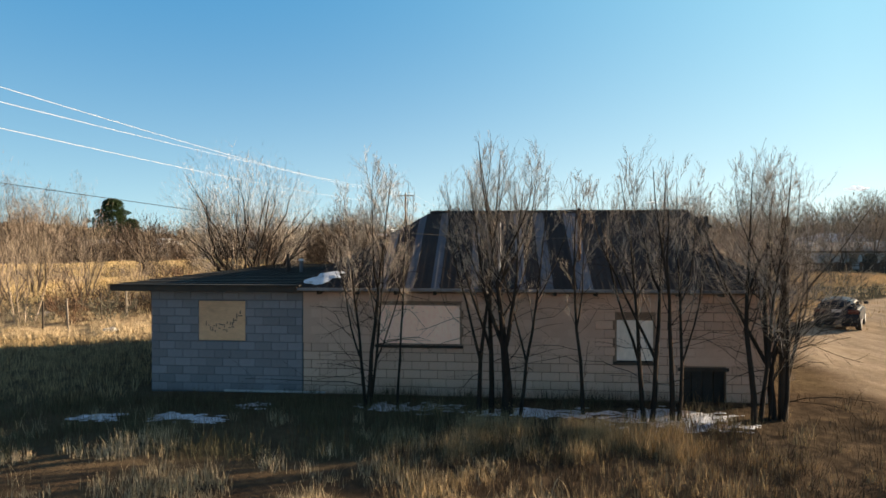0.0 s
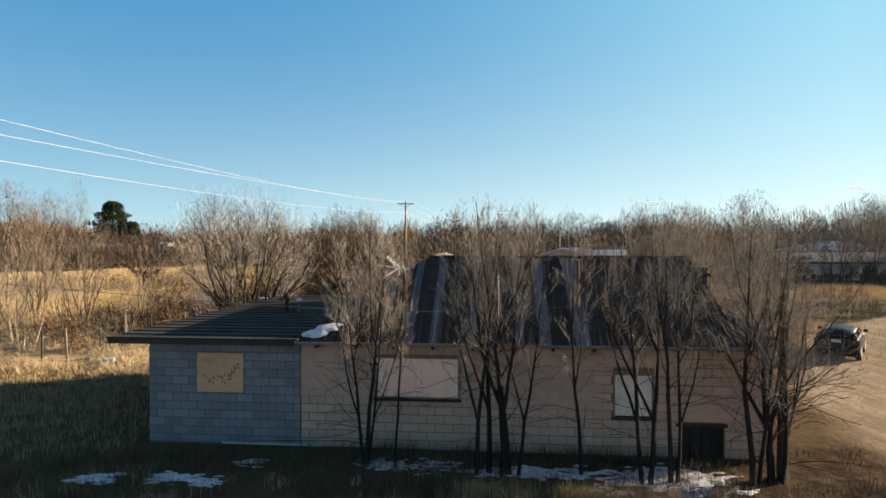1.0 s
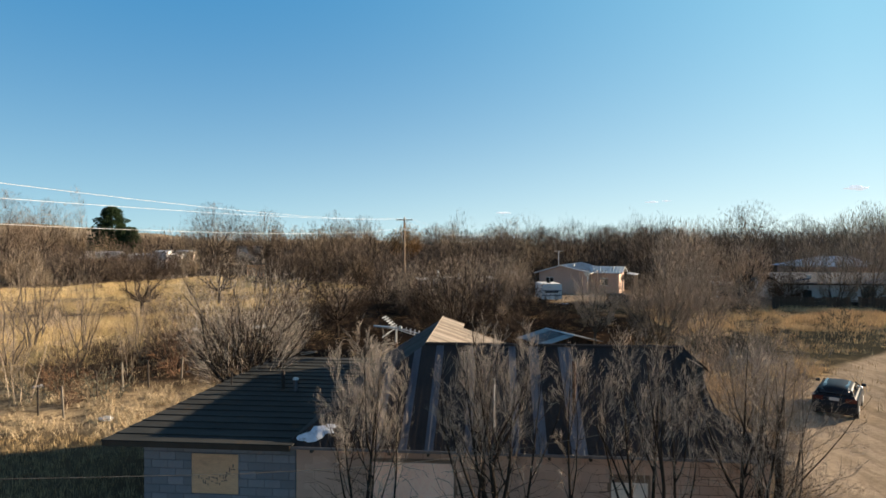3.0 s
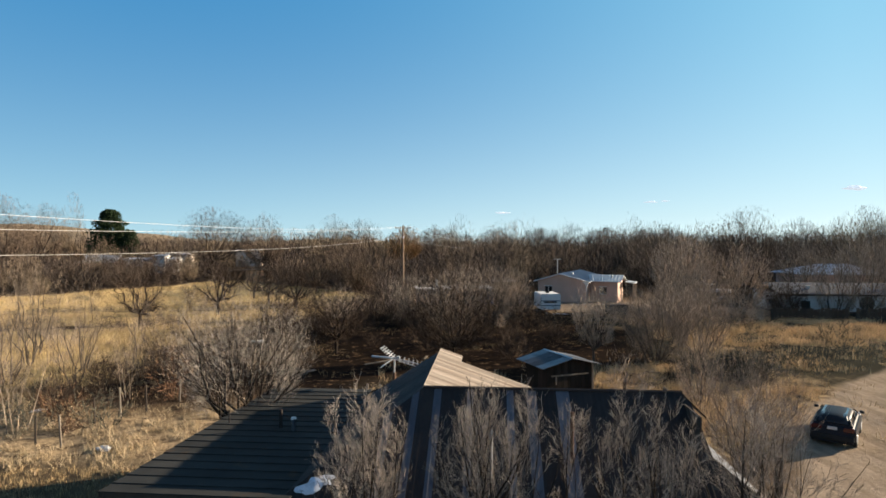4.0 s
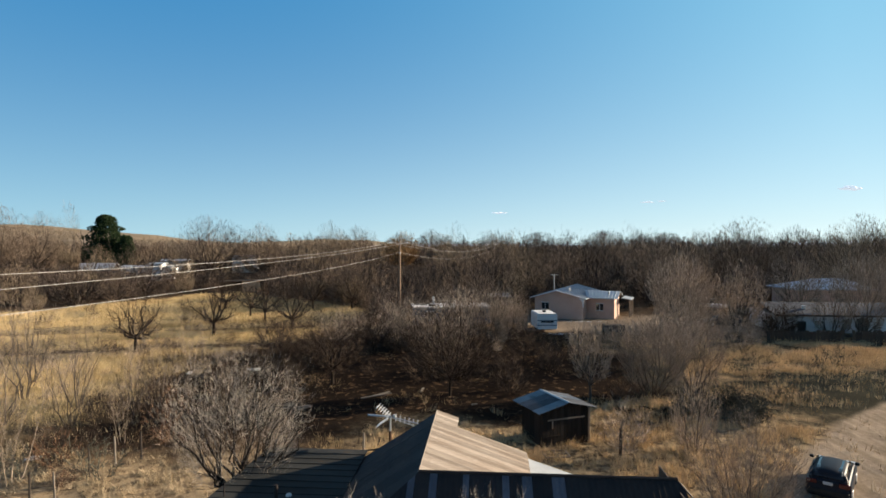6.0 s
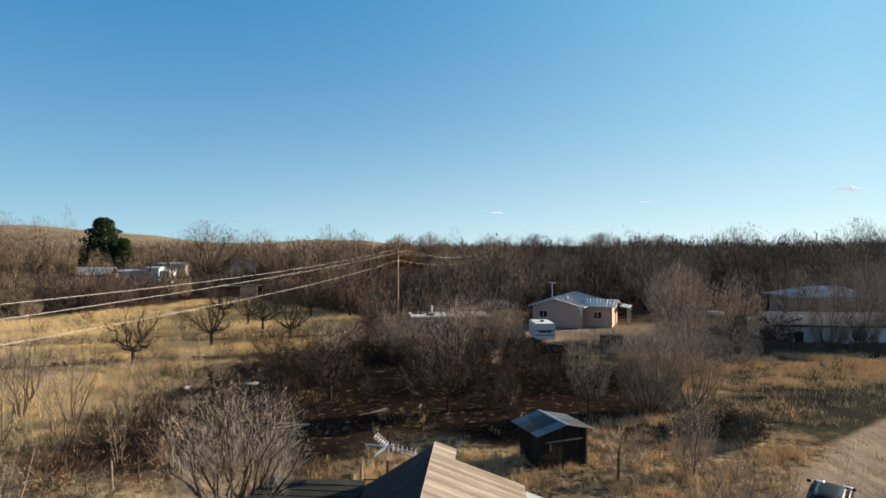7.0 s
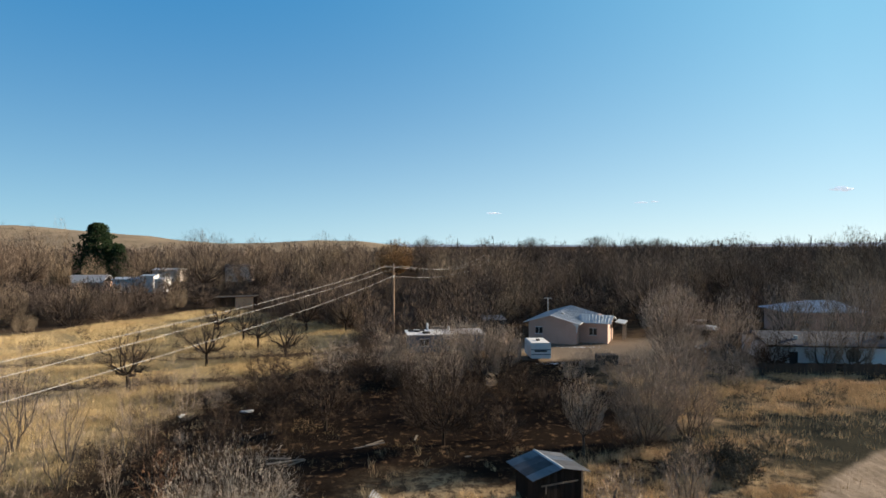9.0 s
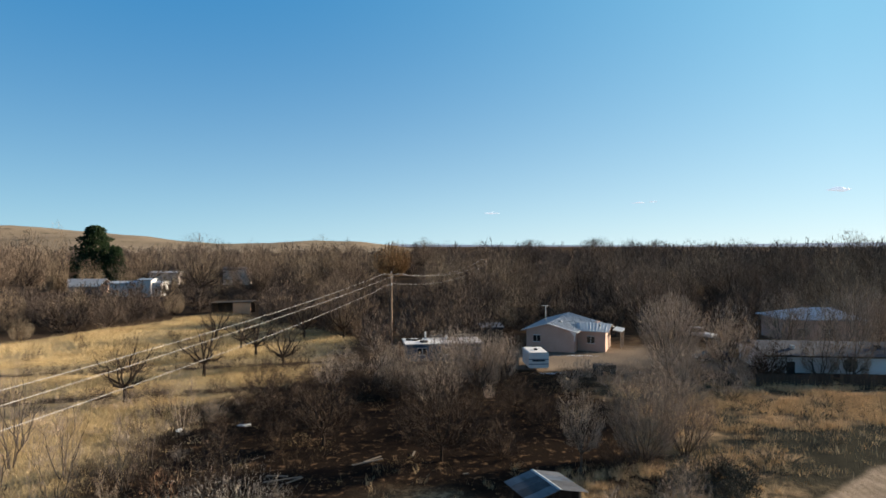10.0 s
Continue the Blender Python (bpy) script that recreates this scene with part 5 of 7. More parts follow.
saplings = [(x, y) for x, y in jitter_grid(rng, -38, -11, 25, 50, 4.0) if rng.random() < 0.62 and x < -15.5]
pale += [(x, y) for x, y in jitter_grid(rng, 10, 17, 22, 34, 2.0) if rng.random() < 0.06]
scatter("pale_brush", brush, pale, "twig", "pale bare saplings and brush", "brush", 9, 0.55, 1.2)
whips = shapes_of((225, 226, 227), stems=4, height=4.4, radius=0.03, lean=0.32, base=0.3, counts=(6, 5, 4, 3), spread=(0.42, 0.5, 0.55, 0.55), ratio=(0.38, 0.48, 0.5, 0.55), up=0.35, twig=0.0042, clear=0.2)
scatter("saplings", whips, saplings, "twig_near", "slender pale bare saplings in the dry grass", "brush", 35, 0.6, 1.3)
lane = [(x, y) for x, y in jitter_grid(rng, -62, -16, 52, 108, 3.0) if in_view(x, y) and y < field_edge(x) and rng.random() < (0.5 if min(abs(y - 0.2 * (x + 30) - 57.5), abs(y - 0.2 * (x + 30) - 71.5)) < 2.6 else 0.08)]
lane += [(x, y) for x, y in jitter_grid(rng, -27, -11, 37, 72, 2.0) if x > field_side(y) - 1 and rng.random() < 0.26]
lane += [(x, y) for x, y in jitter_grid(rng, -27, -9, 30, 37, 1.7) if rng.random() < 0.2]
lane += [(x, y) for x, y in jitter_grid(rng, 20, 46, 43, 58, 2.6) if rng.random() < 0.12 and wave(x, 1.6 * y, 2.6, 2) < 0.1]
low_brush = [bell_shape(228 + k, 3.2, w, 7, 330, 0.26, 0.026, spread=1.2, scatter_=0.5, fanning=0.25, shell=0.2) for k, w in enumerate((1.8, 2.2, 1.6))]
scatter("field_brush", low_brush, lane, "twig_dark", "low dark brush along the field's lanes", "brush", 36, 0.3, 0.8)
fringe = [(x, y) for x, y in jitter_grid(rng, -42, -14, 41, 55, 2.2) if rng.random() < 0.45 and x < field_side(y) + 6]
scatter("field_brush", low_brush, fringe, "twig", "pale dead weeds and brush before the thicket", "brush", 54, 0.22, 0.5)
rows = [(x, c + 0.2 * (x + 30) + g1) for c in (58.0, 70.5) for x, g1 in zip(np.arange(-46, -22, 0.9), rng.normal(0, 0.8, 27)) if rng.random() < 0.7]
scatter("field_brush", low_brush, rows, "twig_shade", "dark dead weeds along the field's lanes", "brush", 53, 0.25, 0.6)
red = [(x, y) for x, y in jitter_grid(rng, -19, -13.5, 27, 35, 1.7) if rng.random() < 0.2]
red += [(x, y) for x, y in jitter_grid(rng, -19, 2, 78, 110, 3.2) if rng.random() < 0.6 and x > -12 - 0.25 * (y - 92)]
scatter("red_brush", low_brush, red, "twig_red", "reddish brown bare brush", "brush", 10, 0.35, 0.9)


def blades(name, material, label, places, seed, tall, wide, lean=0.35, category="grass", plain=False):
    """ONE object of bent grass blades, each of three triangles."""
    g = np.random.default_rng(seed)
    p = np.asarray(places, float)
    n = len(p)
    z = ground_z(p[:, 0], p[:, 1])
    h = tall * g.uniform(0.45, 1.2, n) * (p[:, 2] if p.shape[1] > 2 else 1)
    w = wide * g.uniform(0.6, 1.4, n)
    a, b = g.uniform(0, 6.283, n), g.uniform(0, 6.283, n)
    t = lean * g.uniform(0.1, 1.3, n)
    side = np.stack([np.cos(a), np.sin(a), 0 * a], -1)
    out = np.stack([np.cos(b), np.sin(b), 0 * b], -1)
    base = np.stack([p[:, 0], p[:, 1], z - 0.02], -1)
    mid_p = base + out * (h * t * 0.35)[:, None] + np.stack([0 * h, 0 * h, h * 0.6], -1)
    tip = base + out * (h * t)[:, None] + np.stack([0 * h, 0 * h, h], -1)
    v = np.stack([base - side * w[:, None] / 2, base + side * w[:, None] / 2, mid_p + side * w[:, None] * 0.36, mid_p - side * w[:, None] * 0.36, tip], 1).reshape(-1, 3)
    o = np.arange(n)[:, None] * 5
    f = np.concatenate([o + [0, 1, 2], o + [0, 2, 3], o + [3, 2, 4]], 1).reshape(-1, 3)
    if plain:
        v = v.reshape(-1, 5, 3)[:, [0, 1, 4]].reshape(-1, 3)
        f = np.arange(3 * n).reshape(-1, 3)
    return tagged(from_arrays(name, v, f, material), label, category, kind="stuff")


def tufts(rng, n, x0, x1, y0, y1, size, per, keep):
    """Grass places in tufts: x, y and a height factor."""
    c = np.stack([rng.uniform(x0, x1, n), rng.uniform(y0, y1, n)], -1)
    k = np.array([keep(x, y) for x, y in c])
    c = c[rng.random(n) < k]
    s = rng.uniform(0.6, 1.3, len(c))
    m = rng.poisson(per, len(c)) + 1
    i = np.repeat(np.arange(len(c)), m)
    q = c[i] + rng.normal(0, size, (len(i), 2)) * s[i][:, None]
    return np.concatenate([q, s[i][:, None]], 1)


def near_dry(x, y):
    if x > 5.8 + (y < 9) * 2.0 and y > 8:
        return 0.05
    k = 0.9 if y < 10.2 + 0.6 * math.sin(x * 0.9) else 0.16
    if x > -1 and y < 11.6:
        k = 0.9
    return k * (1.0 if wave(x, y, 0.6, 6) > 0.12 else 0.10)


g0 = np.random.default_rng(21)
blades("dry_grass", "grass_straw", "dry straw-coloured grass tufts before the house", tufts(g0, 3000, -14, 1.5, 5.4, 12.2, 0.10, 18, near_dry), 22, 0.27, 0.006, 0.5)
blades("dry_grass", "grass_dry", "dull brown grass tufts before the house", tufts(g0, 2900, -1.0, 14, 5.4, 12.6, 0.07, 14, near_dry), 32, 0.27, 0.008)
blades("golden_grass", "grass_dry", "tall golden bunch grass before the snow", tufts(g0, 300, 0.0, 4.4, 9.4, 11.2, 0.09, 30, lambda x, y: 1.0 if wave(x, y, 0.7, 4) > -0.1 else 0.1), 47, 0.40, 0.005, 0.45)
blades("weeds", "weed_dark", "dead brown weeds before the house", tufts(g0, 3000, -1.0, 15, 5.4, 12.0, 0.10, 8, lambda x, y: 0.8 if x < 6.0 else 0.15), 33, 0.26, 0.008, 0.7)
blades("green_grass", "grass_green", "dull green winter grass, coloured dark for the shade of the house", tufts(g0, 5600, -16, 6.5, 9.6, 13.4, 0.09, 9, lambda x, y: 0.0 if min(math.hypot(x + 7.1, y - 12), math.hypot(x + 5.6, y - 12.1), math.hypot(x + 4.9, y - 11.9)) < 0.45 else (0.95 if x < 1.5 + (12 - y) else 0.25) * (1.0 if wave(x, y, 0.8, 3) > -0.05 else 0.2)), 23, 0.33, 0.008, plain=True)
# the duller grass colour is used where the annex's shade falls
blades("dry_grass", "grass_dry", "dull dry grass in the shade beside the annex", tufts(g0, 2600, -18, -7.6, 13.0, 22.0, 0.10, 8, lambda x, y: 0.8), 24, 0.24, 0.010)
blades("weeds", "weed_dark", "dead brown weeds along the wall and track", tufts(g0, 2600, -9, 16, 10.5, 13.6, 0.10, 7, lambda x, y: 0.07 if x > 6.6 else 0.7 if y > 12.7 else 0.12), 25, 0.36, 0.010, 0.6)
def behind(x, y):
    if abs(x - 14.0 - 10 * (0.052 * (y - 12)) ** 2) < 3.9:
        return 0.03
    k = 0.7 if wave(x, y, 1.5, 5) > 0.05 else 0.08
    if x > 15 and y > 31:
        k *= 0.25
    return k * (0.06 if x < 9 and y > 32.5 else 1.0)


blades("dry_grass", "grass_dry", "dry gold grass and weeds behind the house", tufts(g0, 9500, -9, 26, 23.8, 38, 0.13, 7, behind), 26, 0.30, 0.018, plain=True)


blades("dry_grass", "grass_straw", "straw clumps coloured pale for the sun beside the annex", tufts(g0, 2300, -30, -7.8, 21.5, 30.5, 0.17, 15, lambda x, y: 0.9 if wave(x, y, 1.1, 5) + 0.5 * wave(x, y, 0.5, 2) > 0.15 else 0.12), 30, 0.36, 0.017, 0.9, plain=True)


def gold(x, y):
    if y > field_edge(x) + 3 or not in_view(x, y, 4):
        return 0.0
    fade = 1 - float(smooth(-3, 4, x - field_side(y) + 2.5 * wave(x, y, 3.0, 5) + 1.5 * wave(x, y, 0.9, 2)))
    q = y - 0.2 * (x + 30) + 1.2 * math.sin(0.3 * x)
    return (0.05 if abs(q - 57.5) < 2.2 else 0.12 if abs(q - 71.5) < 2.6 else 0.95) * fade * (0.55 + 0.45 * math.sin(0.35 * x + 2.2 * math.sin(0.21 * y)))


blades("golden_grass", "grass_gold", "tall golden dry grass of the open field", tufts(g0, 48000, -62, -10, 34, 76, 0.4, 8, gold), 27, 0.5, 0.019, 0.8, plain=True)
blades("dry_grass", "grass_straw", "straw and weeds where the field meets the thicket", tufts(g0, 5200, -34, -9, 30, 62, 0.22, 9, lambda x, y: (0.7 if wave(x, y, 1.7, 4) + 0.5 * wave(x, y, 0.6, 1) > 0.12 else 0.06) * (1 - float(smooth(2, 11, x - field_side(y))))), 48, 0.42, 0.017, 0.7, plain=True)
blades("weeds", "weed_dark", "dead brown weeds at the edge of the thicket", tufts(g0, 2600, -28, -8, 30, 60, 0.25, 8, lambda x, y: 0.6 if x > field_side(y) - 3 and wave(x, y, 1.3, 7) > 0 else 0.05), 49, 0.5, 0.018, 0.7, plain=True)
blades("golden_grass", "grass_gold", "tall golden dry grass of the far field", tufts(g0, 20000, -72, -10, 76, 128, 0.8, 8, gold), 38, 0.5, 0.045, 1.0, plain=True)


def right_field(x, y):
    if not in_view(x, y, 4) or abs(x - 14.0 - 10 * (0.052 * (y - 12)) ** 2) < 4.3:
        return 0.0
    if x < 25 and y < 42:
        return 0.6 if wave(x, y, 1.4, 8) > 0.0 else 0.06
    if x > 26 and y < 47:
        return 0.08
    return 0.95 if wave(x, 1.6 * y, 2.6, 2) + 0.8 * wave(x, y, 0.9, 7) > -0.1 + 0.5 * (y < 47) else 0.06


blades("golden_grass", "grass_orange", "orange-gold dry grass beyond the dirt track", tufts(g0, 11000, 19, 58, 38, 62, 0.32, 12, right_field), 28, 0.5, 0.032, 0.5, plain=True)


def by_shed(x, y):
    if abs(x - 14.0 - 10 * (0.052 * (y - 12)) ** 2) < 4.0:
        return 0.02
    k = wave(x, 1.5 * y, 1.3, 9) + 0.6 * wave(x, y, 0.5, 3)
    return (0.95 if k > 0.05 else 0.05) * (1.0 if y < 33.5 or x > 9 else 0.04)


blades("golden_grass", "grass_orange", "tan-gold bunch grass round the shed", tufts(g0, 5600, -4, 22, 24.5, 40, 0.17, 14, by_shed), 41, 0.55, 0.02, 0.6, plain=True)
blades("dry_grass", "grass_dry", "straw patches in the thicket and orchard", tufts(g0, 3800, -16, 22, 38, 70, 0.4, 10, lambda x, y: 0.6 if wave(x, y, 2.0, 3) > 0.35 or 6 < x < 17 and 56 < y < 68 and wave(x, y, 1.2, 1) > -0.2 else 0.0), 29, 0.26, 0.018, 0.6, plain=True)

M["sage"] = surface("grey_green_sagebrush", (0.13, 0.125, 0.095), (0.18, 0.165, 0.125), None, 0.5, 4, 0.9, bump=0, island=0.3, world_space=True, spec=0.04)
M["sage_dark"] = surface("dark_green_sagebrush", (0.075, 0.072, 0.056), (0.135, 0.128, 0.102), None, 0.5, 4, 0.9, bump=0, island=0.4, world_space=True, spec=0.04)
sage = shapes_of((231, 232), stems=9, height=1.0, radius=0.012, lean=1.1, base=0.25, counts=(4, 3, 3), spread=(0.6, 0.6, 0.5), ratio=(0.5, 0.55, 0.55), up=0.3, twig=0.013, clear=0.1)
sage_big = [bell_shape(291 + k, 1.5, w, 9, 820, 0.22, 0.022, spread=1.25, scatter_=0.6, fanning=0.3, shell=0.3) for k, w in enumerate((1.1, 1.4, 1.2))]
scatter("sagebrush", sage_big, [(x, y) for x, y in jitter_grid(g0, 15.6, 20.8, 34, 38.6, 1.25) if (x - 18.2) ** 2 / 7 + (y - 36.2) ** 2 / 5 < 1.15], "sage_dark", "dark green rounded sagebrush mass beside the track", "shrub", 50, 0.8, 1.15)
sage_at = [(x, y) for x, y in jitter_grid(g0, 14.5, 25, 32, 43, 1.7) if g0.random() < 0.3 and abs(x - 14.0 - 10 * (0.052 * (y - 12)) ** 2) > 4.1]
sage_at += [(x, y) for x, y in jitter_grid(g0, 22, 44, 44, 56, 2.2) if g0.random() < 0.14]
sage_at += [(x, y) for x, y in jitter_grid(g0, -24, -12, 24.5, 32, 1.6) if g0.random() < 0.15]
scatter("sagebrush", sage, sage_at, "sage", "low grey-green sagebrush clumps", "shrub", 12, 0.8, 1.7)


# ---- snow ----
def snow_patch(cx, cy, rx, ry, n, seed):
    """Broken flakes of old snow lying on the ground."""
    g = np.random.default_rng(seed)
    vs, fs, at = [], [], 0
    for _ in range(int(n * 3.2)):
        x, y = cx + g.normal(0, rx * 0.5), cy + g.normal(0, ry * 0.5)
        r = g.uniform(0.02, 0.105) * (1.5 if g.random() < 0.15 else 0.8)
        a = np.arange(9) * 2 * np.pi / 9
        rr = r * g.uniform(0.5, 1.2, 9)
        ex, ey = x + rr * np.cos(a) * 2.2, y + rr * np.sin(a)
        rim = np.stack([ex, ey, ground_z(ex, ey) + 0.008], -1)
        ix, iy = x + 0.55 * (ex - x), y + 0.55 * (ey - y)
        ins = np.stack([ix, iy, ground_z(ix, iy) + 0.014 + 0.006 * g.random(9)], -1)
        top = [[x, y, gz(x, y) + 0.02]]
        vs.append(np.concatenate([rim, ins, top]))
        for i in range(9):
            j = (i + 1) % 9
            fs += [(at + i, at + j, at + 9 + j), (at + i, at + 9 + j, at + 9 + i), (at + 9 + i, at + 9 + j, at + 18)]
        at += 19
    return tagged(from_arrays("snow_patch", np.concatenate(vs), fs, "snow"), "broken patch of old snow lying in the grass", "snow", kind="stuff")


for k, row in enumerate(((4.65, 12.05, 1.2, 0.5, 95), (1.9, 12.35, 1.7, 0.3, 55), (-0.9, 12.75, 1.2, 0.3, 26), (-7.1, 12.0, 0.45, 0.3, 14), (-5.6, 12.1, 0.6, 0.3, 16), (-4.9, 11.9, 0.4, 0.25, 9),
                         (-4.3, 12.9, 0.3, 0.2, 7), (5.2, 11.3, 0.8, 0.3, 16), (14.0, 67.4, 1.4, 0.5, 14), (19.5, 77.8, 3.4, 0.4, 22), (3.6, 11.3, 0.9, 0.4, 8))):
    snow_patch(*row, seed=300 + k)


# ---- things round the house ----
def at_ground(x, y, turn=0.0, lift=0.0):
    return pose(x, y, gz(x, y) + lift, 0, 0, turn)


pipe = part("plank_ledge", boxes((-1.95, 0.55, -0.09, -0.03, 0.02, 0.06)), "white_metal", annex, "pale strip along the wall foot")

# vent pipe through the front slope, and a white rod for a sunlit trunk piece
for (u, v, h, r, material, label) in ((6.65, 0.72, 1.25, 0.045, "rust", "rusty brown vent pipe"), (4.72, 0.30, 1.15, 0.025, "white_metal", "thin white rod in place of a sunlit trunk piece")):
    bm = rod(bmesh.new(), (u, v, EAVE + G * (v + 0.35) - 0.1), (u, v, EAVE + G * (v + 0.35) + h), r)
    part("vent_pipe", bm, material, house, label)

# television aerial on a mast behind the house
aerial = empty("aerial", pose(-1.75, 23.55, 0, 0, 0, 6), "old aluminium television aerial on a mast", "antenna")
part("base_mast", rod(bmesh.new(), (0, 0, -0.2), (0, 0, 3.35), 0.06), "rust", aerial)
part("mast", rod(bmesh.new(), (0, 0, 3.35), (0.02, 0, 3.98), 0.035), "alu", aerial)
part("boom", rod(bmesh.new(), (-0.90, 0, 4.02), (0.0, 0, 3.92), 0.042), "alu", aerial)
part("boom", rod(bmesh.new(), (0.0, 0, 3.93), (1.15, -0.25, 3.66), 0.016), "alu", aerial)
part("boom", rod(bmesh.new(), (0.05, 0.05, 3.86), (1.0, -0.2, 3.56), 0.012), "alu", aerial)
for sgn, reach in ((1, 0.46), (-1, 0.34)):
    arm = part("reflector_arm", rod(bmesh.new(), (0.0, 0, 3.93), (-0.50, 0, 3.93 + sgn * reach), 0.014, sides=6), "alu", aerial)
    for k in range(6):
        q = 0.12 + 0.165 * k
        x, z = -0.50 * q, 3.93 + sgn * reach * q
        part("reflector_rod", rod(bmesh.new(), (x - 0.09, -0.30, z - 0.01), (x + 0.09, 0.30, z + 0.01), 0.018, sides=6), "alu", arm)
for k in range(6):
    q = 0.2 + 0.15 * k
    x, y, z = 1.15 * q, -0.25 * q, 3.93 - 0.27 * q
    part("element", rod(bmesh.new(), (x - 0.02, y - 0.16, z - 0.09), (x + 0.02, y + 0.16, z + 0.09), 0.010, sides=5), "alu", aerial)
part("balun", boxes((0.10, 0.22, -0.05, 0.05, 3.90, 4.0), bevel=0.015), "white_metal", aerial)

# plank shed with a tin gable roof
shed = empty("shed", at_ground(5.71, 30.72, 20.6), "small dark plank shed with a tin gable roof", "shed")
W, Dp, H, RZ = 2.83, 2.25, 1.98, 2.36
n = 13
for k in range(n):
    x0 = W * k / n
    mid_x = (x0 + W / (2 * n)) / W
    top = H + (RZ - H) * (1 - abs(2 * mid_x - 1)) - 0.05
    part("front_plank", boxes((x0 + 0.006, x0 + W / n - 0.006, 0, 0.03, -0.1 - random.uniform(0, 0.03), top), bevel=0.003), "wood_black", shed)
for k in range(10):
    y0 = 0.03 + (Dp - 0.06) * k / 10
    for x in (0.0, W - 0.03):
        part("side_plank", boxes((x, x + 0.03, y0 + 0.006, y0 + 0.21, -0.1, H - 0.03), bevel=0.003), "wood_black", shed)
part("back_wall", boxes((0, W, Dp - 0.03, Dp, -0.1, H)), "wood_black", shed)
part("rail", boxes((0.3, 2.6, -0.035, -0.005, 1.42, 1.50)), "wood_grey", shed, "weathered grey rail board")
part("rail", boxes((0.55, 0.62, -0.035, -0.005, 1.0, 1.42)), "wood_grey", shed)
part("rail", boxes((0.1, 1.1, -0.035, -0.005, 0.55, 0.62)), "wood_black", shed)
part("corner_post", boxes((W, W + 0.09, -0.05, 0.05, -0.1, H)), "wood_grey", shed)
for sgn in (0, 1):
    for k in range(4):
        y0, y1 = -0.35 + 0.74 * k, -0.35 + 0.74 * (k + 1) + 0.02
        a, b = ((W / 2, RZ + 0.03), (-0.42, H - 0.02)) if sgn == 0 else ((W / 2, RZ + 0.03), (W + 0.42, H - 0.02))
        bm = slab([(a[0], y0, a[1] + 0.004 * k), (a[0], y1, a[1] + 0.004 * k), (b[0], y1, b[1] + 0.004 * k), (b[0], y0, b[1] + 0.004 * k)], 0.02)
        part("roof_sheet", bm, "roof_galv" if (k + sgn) % 3 == 0 else "roof_blued", shed)
part("ridge_cap", prism([(W / 2 - 0.12, RZ + 0.035), (W / 2, RZ + 0.075), (W / 2 + 0.12, RZ + 0.035), (W / 2, RZ + 0.055)], -0.36, 2.62), "roof_light", shed)

# an old window frame lying in the grass, and a leaning post with a pale top
crate = empty("window_frame", at_ground(6.2, 29.8, 6, 0.03), "old grey wooden frame lying in the grass", "frame")
for r in ((-0.65, 0.65, -0.5, -0.42), (-0.65, 0.65, 0.42, 0.5), (-0.65, -0.57, -0.42, 0.42), (0.57, 0.65, -0.42, 0.42), (-0.04, 0.04, -0.42, 0.42), (-0.57, -0.04, -0.03, 0.03), (0.04, 0.57, -0.03, 0.03)):
    part("bar", boxes((*r, 0.02, 0.10), bevel=0.006), "wood_grey", crate)
p2 = empty("marker_post", at_ground(9.45, 29.6, 0), "dark iron post with a pale slanted top", "post")
part("post", rod(bmesh.new(), (0, 0, -0.3), (0.05, 0, 1.5), 0.09, 0.085, 8), "post_wood", p2)
part("top", rod(bmesh.new(), (0.05, 0, 1.48), (0.18, 0, 1.92), 0.05, 0.04, 8), "wood_grey", p2, "pale weathered slanted top")
p3 = empty("fence_post", at_ground(-3.45, 28.3, 0), "pale wooden fence post behind the annex", "post")
part("post", rod(bmesh.new(), (0, 0, -0.3), (0.02, 0, 1.7), 0.06, 0.05, 8), "wood_grey", p3)

# wire fence on the left
fence = empty("wire_fence", pose(0, 0, 0), "old wire fence on rough wooden posts", "fence")
fp = [(-18.6, 23.6), (-17.2, 24.9), (-15.9, 24.6), (-16.1, 27.3), (-15.6, 28.6), (-14.8, 29.5), (-14.0, 31.4), (-13.3, 33.4)]
for k, (x, y) in enumerate(fp):
    bm = rod(bmesh.new(), (x, y, gz(x, y) - 0.3), (x + random.uniform(-0.08, 0.08), y + random.uniform(-0.05, 0.05), gz(x, y) + 1.25 + random.uniform(-0.1, 0.25)), 0.05, 0.04, 6)
    part("post", bm, "wood_dark" if k % 2 else "wood_grey", fence)
for (a, b) in zip(fp, fp[1:]):
    for h in (0.45, 0.85, 1.1):
        part("wire", rod(bmesh.new(), (*a, gz(*a) + h), (*b, gz(*b) + h), 0.004, sides=3), "rust", fence)

